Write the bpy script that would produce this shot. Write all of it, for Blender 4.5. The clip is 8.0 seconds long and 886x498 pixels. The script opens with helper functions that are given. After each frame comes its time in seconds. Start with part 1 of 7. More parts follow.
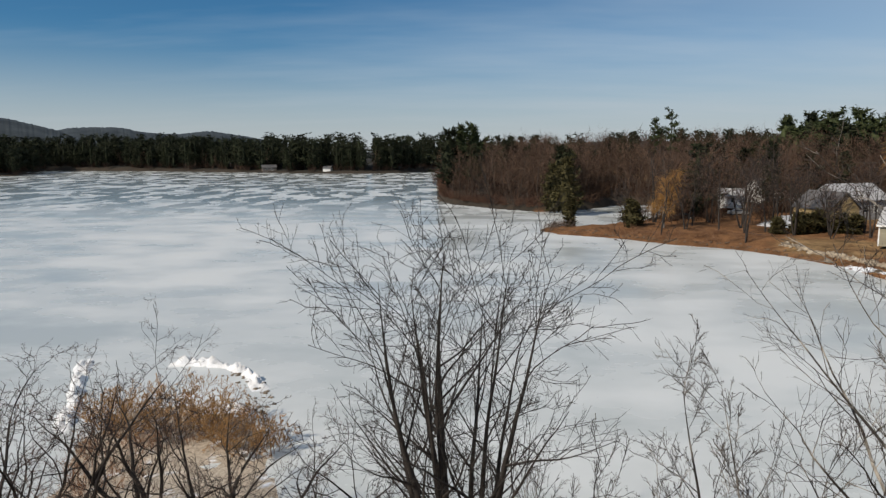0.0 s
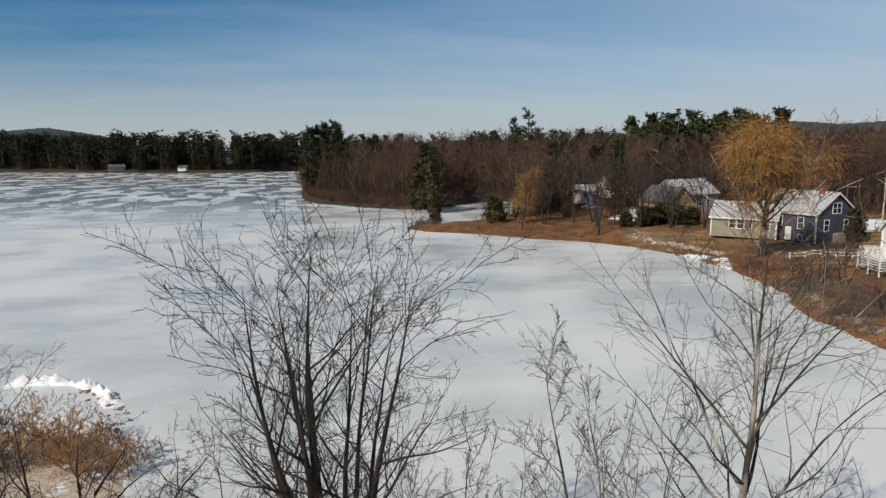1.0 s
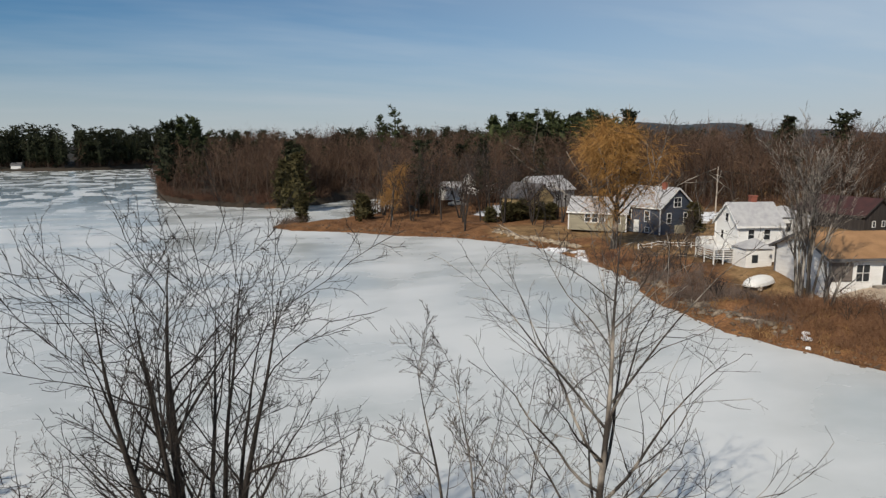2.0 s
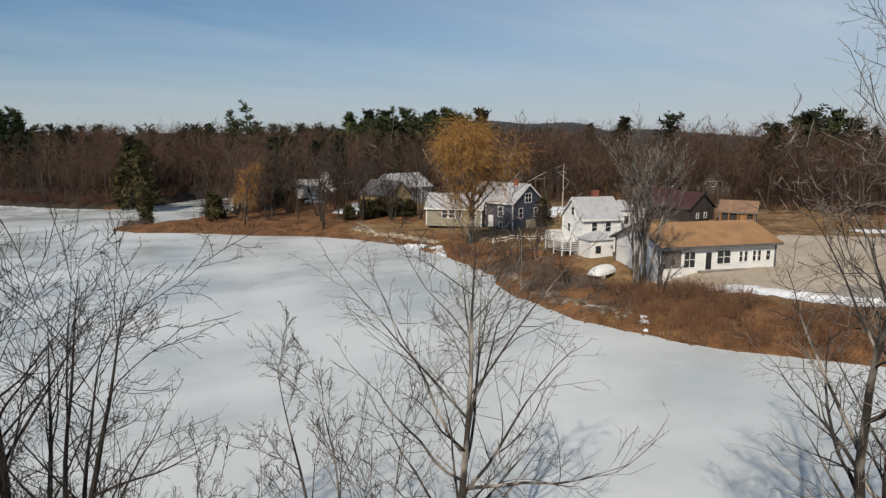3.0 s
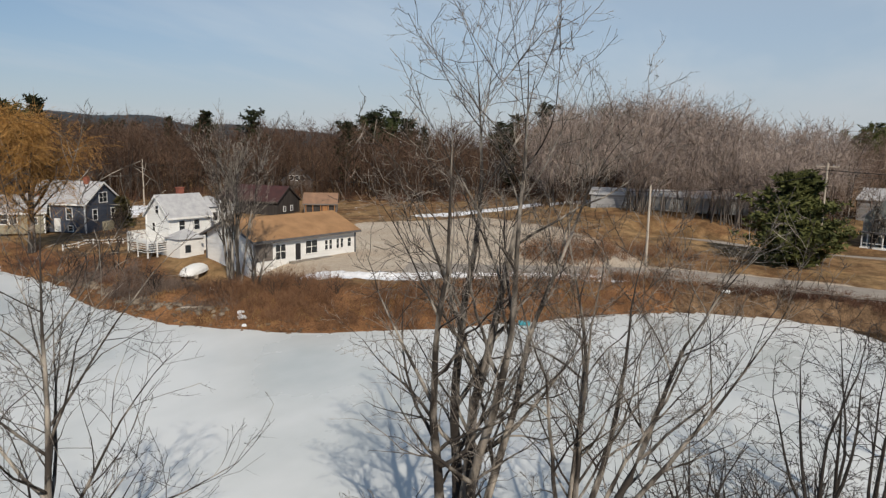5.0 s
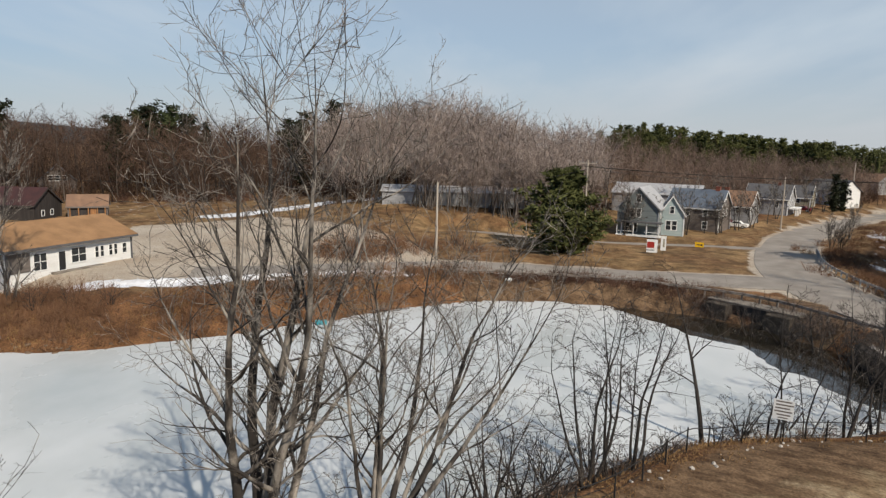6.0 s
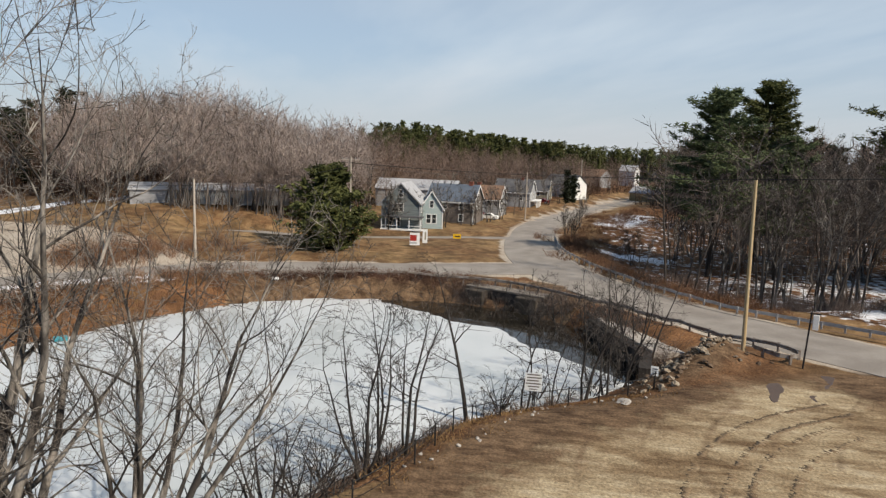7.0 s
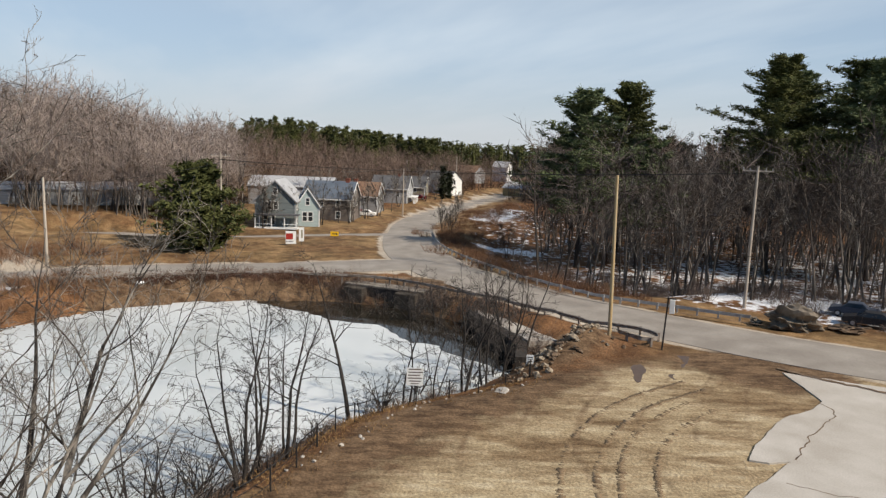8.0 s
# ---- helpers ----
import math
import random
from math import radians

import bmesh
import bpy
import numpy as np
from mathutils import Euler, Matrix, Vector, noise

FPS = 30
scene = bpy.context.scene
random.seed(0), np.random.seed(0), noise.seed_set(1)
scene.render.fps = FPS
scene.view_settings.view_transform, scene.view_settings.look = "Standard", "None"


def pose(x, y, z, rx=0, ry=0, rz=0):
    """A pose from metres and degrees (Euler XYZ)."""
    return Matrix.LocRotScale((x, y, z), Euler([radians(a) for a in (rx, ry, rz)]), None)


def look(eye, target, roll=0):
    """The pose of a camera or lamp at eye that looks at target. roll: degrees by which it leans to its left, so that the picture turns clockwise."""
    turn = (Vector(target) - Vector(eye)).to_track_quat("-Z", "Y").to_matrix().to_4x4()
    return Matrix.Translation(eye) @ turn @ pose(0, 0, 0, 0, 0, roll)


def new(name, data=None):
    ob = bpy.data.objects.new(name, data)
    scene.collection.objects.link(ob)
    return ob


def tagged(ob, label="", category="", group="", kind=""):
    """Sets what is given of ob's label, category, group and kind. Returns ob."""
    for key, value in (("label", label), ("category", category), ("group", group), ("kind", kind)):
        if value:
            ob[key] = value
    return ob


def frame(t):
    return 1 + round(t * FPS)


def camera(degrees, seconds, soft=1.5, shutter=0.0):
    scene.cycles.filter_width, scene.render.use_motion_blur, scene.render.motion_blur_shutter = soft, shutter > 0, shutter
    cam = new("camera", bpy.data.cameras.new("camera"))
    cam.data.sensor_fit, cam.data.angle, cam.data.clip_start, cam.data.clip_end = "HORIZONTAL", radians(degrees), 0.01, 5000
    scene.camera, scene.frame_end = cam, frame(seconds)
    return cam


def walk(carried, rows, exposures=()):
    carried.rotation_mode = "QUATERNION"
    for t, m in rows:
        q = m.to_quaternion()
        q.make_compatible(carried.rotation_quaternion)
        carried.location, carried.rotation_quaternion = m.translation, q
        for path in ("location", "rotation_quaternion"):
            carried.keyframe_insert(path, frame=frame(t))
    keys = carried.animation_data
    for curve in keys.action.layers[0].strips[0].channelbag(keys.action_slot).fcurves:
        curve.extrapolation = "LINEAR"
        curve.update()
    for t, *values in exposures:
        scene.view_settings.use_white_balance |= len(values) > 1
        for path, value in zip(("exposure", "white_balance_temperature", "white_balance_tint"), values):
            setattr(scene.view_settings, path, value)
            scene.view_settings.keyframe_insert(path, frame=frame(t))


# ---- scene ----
# ---- camera and its turn ----
S = 1.15          # metres in one unit of the site plan
EYE = 17.25       # height over the ice
cam = camera(66.2, 8.0, soft=1.35)
# seconds, yaw, pitch, lean to the right
PATH = [
    (0.0, 0.0, -8.28, 0.16),
    (0.1, -2.55, -8.3, 0.18),
    (0.2, -6.25, -8.31, 0.2),
    (0.3, -9.9, -8.33, 0.23),
    (0.4, -11.2, -8.35, 0.25),
    (0.5, -11.25, -8.37, 0.27),
    (1.0, -11.24, -8.44, 0.16),
    (1.1, -11.26, -8.47, 0.12),
    (1.2, -12.25, -8.5, 0.08),
    (1.3, -12.9, -8.52, 0.04),
    (1.4, -14.2, -8.55, 0.0),
    (1.5, -15.88, -8.58, -0.04),
    (1.7, -18.6, -8.61, -0.09),
    (2.8, -32.05, -8.78, -0.4),
    (3.0, -34.3, -8.81, -0.45),
    (3.5, -41.41, -8.84, -0.57),
    (4.0, -49.94, -8.82, -0.76),
    (4.5, -58.82, -8.84, -0.96),
    (4.7, -62.5, -8.8, -1.02),
    (5.8, -82.3, -8.6, -1.32),
    (6.0, -85.54, -8.56, -1.38),
    (6.5, -95.36, -8.45, -1.73),
    (7.0, -105.21, -8.3, -1.94),
    (7.5, -113.41, -8.2, -2.06),
    (8.0, -115.54, -8.24, -2.02),
]
walk(cam, [(t, pose(0, 0, EYE, 0, 0, yaw) @ pose(0, 0, 0, 90 + pitch) @ pose(0, 0, 0, 0, 0, -lean)) for t, yaw, pitch, lean in PATH],
     exposures=[(0.0, 0.0, 6790, 10), (3.0, -0.04, 6790, 10), (4.5, 0.0, 6790, 10), (6.0, 0.1, 6790, 10), (6.5, 0.18, 6790, 10), (8.0, 0.31, 6790, 10)])

# ---- world and sun ----
SUN_BEARING, SUN_HEIGHT = 234.0, 40.0      # degrees, clockwise from +y; over the horizon


def make_world():
    w = bpy.data.worlds.new("sky")
    scene.world = w
    w.use_nodes = True
    n, l = w.node_tree.nodes, w.node_tree.links
    n.clear()
    out, bg = n.new("ShaderNodeOutputWorld"), n.new("ShaderNodeBackground")
    sky = n.new("ShaderNodeTexSky")
    sky.sky_type, sky.sun_disc = "NISHITA", False
    sky.sun_elevation, sky.sun_rotation = radians(SUN_HEIGHT), radians(SUN_BEARING)
    sky.altitude, sky.air_density, sky.dust_density, sky.ozone_density = 200.0, 0.9, 0.25, 2.2
    # thin streaks of high cloud
    co, sep, com = n.new("ShaderNodeTexCoord"), n.new("ShaderNodeSeparateXYZ"), n.new("ShaderNodeCombineXYZ")
    l.new(co.outputs["Generated"], sep.inputs[0])
    add = n.new("ShaderNodeMath")
    add.operation = "ADD"
    l.new(sep.outputs["Z"], add.inputs[0])
    add.inputs[1].default_value = 0.10
    for k, axis in enumerate("XY"):
        div = n.new("ShaderNodeMath")
        div.operation = "DIVIDE"
        l.new(sep.outputs[axis], div.inputs[0])
        l.new(add.outputs[0], div.inputs[1])
        l.new(div.outputs[0], com.inputs[k])
    mp = n.new("ShaderNodeMapping")
    mp.inputs["Rotation"].default_value = (0, 0, radians(28))
    mp.inputs["Scale"].default_value = (0.22, 0.6, 1.0)
    l.new(com.outputs[0], mp.inputs[0])
    no = n.new("ShaderNodeTexNoise")
    no.inputs["Scale"].default_value, no.inputs["Detail"].default_value, no.inputs["Roughness"].default_value = 1.1, 5.0, 0.55
    l.new(mp.outputs[0], no.inputs["Vector"])
    ramp = n.new("ShaderNodeValToRGB")
    ramp.color_ramp.elements[0].position, ramp.color_ramp.elements[1].position = 0.46, 0.8
    ramp.color_ramp.elements[1].color = (0.4, 0.4, 0.4, 1)
    l.new(no.outputs["Fac"], ramp.inputs[0])
    mix = n.new("ShaderNodeMix")
    mix.data_type = "RGBA"
    # the veil thickens towards one side of the sky
    side = n.new("ShaderNodeVectorMath")
    side.operation = "DOT_PRODUCT"
    l.new(co.outputs["Generated"], side.inputs[0])
    side.inputs[1].default_value = (math.sin(radians(100)), math.cos(radians(100)), 0)
    veil = n.new("ShaderNodeMapRange")
    veil.interpolation_type = "SMOOTHSTEP"
    veil.inputs["From Min"].default_value, veil.inputs["From Max"].default_value = -0.45, 0.95
    veil.inputs["To Min"].default_value, veil.inputs["To Max"].default_value = 0.0, 0.6
    l.new(side.outputs["Value"], veil.inputs["Value"])
    cover = n.new("ShaderNodeMath")
    cover.operation, cover.use_clamp = "ADD", True
    l.new(ramp.outputs[0], cover.inputs[0])
    l.new(veil.outputs[0], cover.inputs[1])
    l.new(cover.outputs[0], mix.inputs[0])
    tint = n.new("ShaderNodeMix")
    tint.data_type, tint.blend_type = "RGBA", "MULTIPLY"
    tint.inputs[0].default_value = 1.0
    l.new(sky.outputs[0], tint.inputs["A"])
    tint.inputs["B"].default_value = (0.34, 0.76, 1.02, 1)      # clear dry air
    l.new(tint.outputs["Result"], mix.inputs["A"])
    mix.inputs["B"].default_value = (7.45, 8.7, 10.0, 1)
    # pale haze towards the horizon
    up = n.new("ShaderNodeMapRange")
    up.interpolation_type = "SMOOTHSTEP"
    up.inputs["From Min"].default_value, up.inputs["From Max"].default_value = -0.02, 0.17
    up.inputs["To Min"].default_value, up.inputs["To Max"].default_value = 0.9, 0.0
    l.new(sep.outputs["Z"], up.inputs["Value"])
    hazy = n.new("ShaderNodeMix")
    hazy.data_type = "RGBA"
    l.new(up.outputs[0], hazy.inputs[0])
    l.new(mix.outputs["Result"], hazy.inputs["A"])
    hazy.inputs["B"].default_value = (6.9, 7.3, 7.9, 1)
    l.new(hazy.outputs["Result"], bg.inputs[0])
    bg.inputs[1].default_value = 0.07
    l.new(bg.outputs[0], out.inputs[0])


make_world()
sun = new("sun", bpy.data.lights.new("sun", "SUN"))
sun.data.energy, sun.data.angle, sun.data.color = 4.15, radians(0.6), (1.0, 0.92, 0.81)
b, e = radians(SUN_BEARING), radians(SUN_HEIGHT)
sun.matrix_world = look((math.sin(b) * math.cos(e) * 300, math.cos(b) * math.cos(e) * 300, math.sin(e) * 300), (0, 0, 0))


# ---- materials ----
def material(name, color, rough=0.85, metal=0.0, second=None, scale=3.0, fine=40.0, bump=0.25, stretch=(1, 1, 1), vary=0.0, spec=0.3, detail=6.0, low=0.35, high=0.68):
    """Two colours mixed by a coarse noise, a fine grain on top, bump from the grain; vary: brightness from object to object."""
    m = bpy.data.materials.new(name)
    m.use_nodes = True
    n, l = m.node_tree.nodes, m.node_tree.links
    p = n["Principled BSDF"]
    p.inputs["Roughness"].default_value, p.inputs["Metallic"].default_value = rough, metal
    p.inputs["Specular IOR Level"].default_value = spec
    co, mp = n.new("ShaderNodeTexCoord"), n.new("ShaderNodeMapping")
    mp.inputs["Scale"].default_value = stretch
    l.new(co.outputs["Object"], mp.inputs[0])
    a, f = n.new("ShaderNodeTexNoise"), n.new("ShaderNodeTexNoise")
    a.inputs["Scale"].default_value, a.inputs["Detail"].default_value = scale, detail
    f.inputs["Scale"].default_value, f.inputs["Detail"].default_value = fine, 3.0
    l.new(mp.outputs[0], a.inputs["Vector"])
    l.new(mp.outputs[0], f.inputs["Vector"])
    ramp = n.new("ShaderNodeValToRGB")
    second = second or tuple(c * 0.7 for c in color)
    ramp.color_ramp.elements[0].position, ramp.color_ramp.elements[1].position = low, high
    ramp.color_ramp.elements[0].color, ramp.color_ramp.elements[1].color = (*second, 1), (*color, 1)
    l.new(a.outputs["Fac"], ramp.inputs[0])
    mul = n.new("ShaderNodeMix")
    mul.data_type, mul.blend_type = "RGBA", "MULTIPLY"
    mul.inputs[0].default_value = 1.0
    grain = n.new("ShaderNodeMapRange")
    grain.inputs["To Min"].default_value, grain.inputs["To Max"].default_value = 0.72, 1.22
    l.new(f.outputs["Fac"], grain.inputs["Value"])
    l.new(ramp.outputs[0], mul.inputs["A"])
    l.new(grain.outputs[0], mul.inputs["B"])
    last = mul.outputs["Result"]
    if vary:
        info, rng, hsv = n.new("ShaderNodeObjectInfo"), n.new("ShaderNodeMapRange"), n.new("ShaderNodeHueSaturation")
        rng.inputs["To Min"].default_value, rng.inputs["To Max"].default_value = 1 - vary, 1 + vary
        l.new(info.outputs["Random"], rng.inputs["Value"])
        l.new(rng.outputs[0], hsv.inputs["Value"])
        l.new(last, hsv.inputs["Color"])
        last = hsv.outputs[0]
    l.new(last, p.inputs["Base Color"])
    if bump:
        bm = n.new("ShaderNodeBump")
        bm.inputs["Strength"].default_value, bm.inputs["Distance"].default_value = bump, 0.03
        l.new(f.outputs["Fac"], bm.inputs["Height"])
        l.new(bm.outputs[0], p.inputs["Normal"])
    return m


def foliage(name, dark, light, rough=0.7):
    """Needles or twigs in clumps: every loose piece takes its own shade."""
    m = bpy.data.materials.new(name)
    m.use_nodes = True
    n, l = m.node_tree.nodes, m.node_tree.links
    p = n["Principled BSDF"]
    p.inputs["Roughness"].default_value, p.inputs["Specular IOR Level"].default_value = rough, 0.15
    geo, co, no = n.new("ShaderNodeNewGeometry"), n.new("ShaderNodeTexCoord"), n.new("ShaderNodeTexNoise")
    no.inputs["Scale"].default_value = 0.12
    l.new(co.outputs["Object"], no.inputs["Vector"])
    add = n.new("ShaderNodeMath")
    add.operation = "MULTIPLY_ADD"
    l.new(geo.outputs["Random Per Island"], add.inputs[0])
    add.inputs[1].default_value = 0.45
    sub = n.new("ShaderNodeMapRange")
    sub.inputs["From Min"].default_value, sub.inputs["From Max"].default_value = 0.3, 0.7
    sub.inputs["To Min"].default_value, sub.inputs["To Max"].default_value = 0.0, 0.55
    l.new(no.outputs["Fac"], sub.inputs["Value"])
    l.new(sub.outputs[0], add.inputs[2])
    ramp = n.new("ShaderNodeValToRGB")
    ramp.color_ramp.elements[0].color, ramp.color_ramp.elements[1].color = (*dark, 1), (*light, 1)
    l.new(add.outputs[0], ramp.inputs[0])
    l.new(ramp.outputs[0], p.inputs["Base Color"])
    return m


def ground_material():
    """Grass, leaf litter, lot dirt, gravel and old snow, mixed by the sheet's zones with ragged borders."""
    m = bpy.data.materials.new("ground")
    m.use_nodes = True
    n, l = m.node_tree.nodes, m.node_tree.links
    p = n["Principled BSDF"]
    p.inputs["Roughness"].default_value, p.inputs["Specular IOR Level"].default_value = 0.95, 0.15
    co = n.new("ShaderNodeTexCoord")

    def noise(scale, detail=6.0, stretch=None):
        t = n.new("ShaderNodeTexNoise")
        t.inputs["Scale"].default_value, t.inputs["Detail"].default_value, t.inputs["Roughness"].default_value = scale, detail, 0.6
        if stretch:
            mp = n.new("ShaderNodeMapping")
            turned = n.new("ShaderNodeMapping")
            turned.inputs["Rotation"].default_value, mp.inputs["Scale"].default_value = (0, 0, radians(stretch[0])), stretch[1]
            l.new(co.outputs["Object"], turned.inputs[0])
            l.new(turned.outputs[0], mp.inputs[0])
            l.new(mp.outputs[0], t.inputs["Vector"])
        else:
            l.new(co.outputs["Object"], t.inputs["Vector"])
        return t.outputs["Fac"]

    def ramp(fac, stops):
        r = n.new("ShaderNodeValToRGB")
        while len(r.color_ramp.elements) < len(stops):
            r.color_ramp.elements.new(0.5)
        for k, (at, c) in enumerate(stops):
            r.color_ramp.elements[k].position, r.color_ramp.elements[k].color = at, (*c, 1)
        l.new(fac, r.inputs[0])
        return r.outputs[0]

    def mixed(fac, a, b, kind="MIX"):
        x = n.new("ShaderNodeMix")
        x.data_type, x.blend_type = "RGBA", kind
        if isinstance(fac, float):
            x.inputs[0].default_value = fac
        else:
            l.new(fac, x.inputs[0])
        l.new(a, x.inputs["A"])
        l.new(b, x.inputs["B"])
        return x.outputs["Result"]

    coarse, mid, fine = noise(0.11), noise(0.8), noise(7.0, 4.0)
    zone = n.new("ShaderNodeAttribute")
    zone.attribute_name = "zones"
    split = n.new("ShaderNodeSeparateColor")
    l.new(zone.outputs["Color"], split.inputs[0])
    zone2 = n.new("ShaderNodeAttribute")
    zone2.attribute_name = "litter"

    def border(mask, soft=0.25, ragged=0.7):
        a = n.new("ShaderNodeMath")
        a.operation = "MULTIPLY_ADD"
        l.new(mid, a.inputs[0])
        a.inputs[1].default_value = ragged
        l.new(mask, a.inputs[2])
        r = n.new("ShaderNodeMapRange")
        edge = 0.5 + ragged * 0.5
        r.inputs["From Min"].default_value, r.inputs["From Max"].default_value = edge - soft / 2, edge + soft / 2
        l.new(a.outputs[0], r.inputs["Value"])
        return r.outputs[0]

    grass = mixed(0.5, ramp(coarse, [(0.4, (0.155, 0.08, 0.036)), (0.6, (0.32, 0.21, 0.1))]), ramp(mid, [(0.36, (0.09, 0.047, 0.024)), (0.64, (0.29, 0.185, 0.095))]))
    litter = mixed(0.5, ramp(coarse, [(0.3, (0.1, 0.045, 0.02)), (0.7, (0.24, 0.115, 0.05))]), ramp(fine, [(0.3, (0.075, 0.036, 0.018)), (0.7, (0.29, 0.155, 0.075))]))
    tracks, bands = noise(1.1, 10.0, (25, (1.7, 0.45, 1.0))), noise(0.2, 8.0, (25, (1.5, 0.6, 1.0)))
    pale = mixed(0.5, ramp(coarse, [(0.36, (0.3, 0.21, 0.12)), (0.6, (0.42, 0.33, 0.205))]), ramp(tracks, [(0.38, (0.2, 0.13, 0.07)), (0.52, (0.38, 0.295, 0.18)), (0.66, (0.56, 0.47, 0.33))]))
    brown = mixed(0.5, ramp(mid, [(0.36, (0.13, 0.08, 0.042)), (0.64, (0.25, 0.165, 0.09))]), ramp(tracks, [(0.4, (0.12, 0.075, 0.04)), (0.62, (0.36, 0.265, 0.155))]))
    banded = n.new("ShaderNodeMapRange")
    banded.inputs["From Min"].default_value, banded.inputs["From Max"].default_value = 0.41, 0.53
    l.new(bands, banded.inputs["Value"])
    dirt = mixed(banded.outputs[0], brown, pale)
    # arcs left by turning wheels
    mp, arcs = n.new("ShaderNodeMapping"), n.new("ShaderNodeTexWave")
    mp.inputs["Location"].default_value = (-6.0, 52.0, 0)
    l.new(co.outputs["Object"], mp.inputs[0])
    arcs.wave_type, arcs.rings_direction, arcs.wave_profile = "RINGS", "Z", "SIN"
    arcs.inputs["Scale"].default_value, arcs.inputs["Distortion"].default_value, arcs.inputs["Detail Scale"].default_value = 0.11, 9.0, 0.35
    l.new(mp.outputs[0], arcs.inputs["Vector"])
    rut = n.new("ShaderNodeMapRange")
    rut.inputs["From Min"].default_value, rut.inputs["From Max"].default_value = 0.06, 0.0
    rut.inputs["To Max"].default_value = 0.65
    l.new(arcs.outputs["Fac"], rut.inputs["Value"])
    some = n.new("ShaderNodeMath")
    some.operation = "MULTIPLY"
    l.new(rut.outputs[0], some.inputs[0])
    gate = n.new("ShaderNodeMapRange")
    gate.inputs["From Min"].default_value, gate.inputs["From Max"].default_value = 0.42, 0.6
    l.new(noise(0.17, 3.0), gate.inputs["Value"])
    l.new(gate.outputs[0], some.inputs[1])
    mud = mixed(0.5, ramp(mid, [(0.38, (0.058, 0.032, 0.018)), (0.62, (0.2, 0.125, 0.072))]), ramp(tracks, [(0.42, (0.06, 0.036, 0.02)), (0.58, (0.22, 0.145, 0.085))]))
    dirt = mixed(some.outputs[0], dirt, mud)
    damp = n.new("ShaderNodeAttribute")
    damp.attribute_name = "damp"
    dirt = mixed(border(damp.outputs["Fac"], 0.5, 1.5), dirt, mud)
    gravel = mixed(0.5, ramp(mid, [(0.3, (0.38, 0.31, 0.24)), (0.7, (0.5, 0.43, 0.345))]), ramp(coarse, [(0.35, (0.34, 0.265, 0.19)), (0.65, (0.51, 0.45, 0.37))]))
    snow = ramp(mid, [(0.3, (0.62, 0.64, 0.68)), (0.7, (0.82, 0.83, 0.85))])
    col = mixed(border(zone2.outputs["Fac"]), grass, litter)
    mottle = n.new("ShaderNodeMapRange")
    mottle.inputs["From Min"].default_value, mottle.inputs["From Max"].default_value = 0.36, 0.64
    mottle.inputs["To Min"].default_value, mottle.inputs["To Max"].default_value = 0.5, 1.3
    l.new(noise(0.33, 7.0), mottle.inputs["Value"])
    col = mixed(0.9, col, mottle.outputs[0], "MULTIPLY")
    col = mixed(border(split.outputs[1]), col, gravel)
    col = mixed(border(split.outputs[0], 0.5), col, dirt)
    col = mixed(border(split.outputs[2], 0.15, 1.6), col, snow)
    # woods tone on distant ground, canopy shade included in its near-black
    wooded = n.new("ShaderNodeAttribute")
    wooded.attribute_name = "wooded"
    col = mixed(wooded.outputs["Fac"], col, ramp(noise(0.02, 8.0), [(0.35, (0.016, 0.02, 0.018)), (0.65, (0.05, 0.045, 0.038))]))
    grain = n.new("ShaderNodeMapRange")
    grain.inputs["From Min"].default_value, grain.inputs["From Max"].default_value = 0.3, 0.7
    grain.inputs["To Min"].default_value, grain.inputs["To Max"].default_value = 0.5, 1.42
    l.new(fine, grain.inputs["Value"])
    col = mixed(0.8, col, grain.outputs[0], "MULTIPLY")
    l.new(col, p.inputs["Base Color"])
    bm = n.new("ShaderNodeBump")
    bm.inputs["Strength"].default_value, bm.inputs["Distance"].default_value = 0.6, 0.12
    both = n.new("ShaderNodeMath")
    both.operation = "ADD"
    l.new(fine, both.inputs[0])
    l.new(tracks, both.inputs[1])
    l.new(both.outputs[0], bm.inputs["Height"])
    l.new(bm.outputs[0], p.inputs["Normal"])
    return m


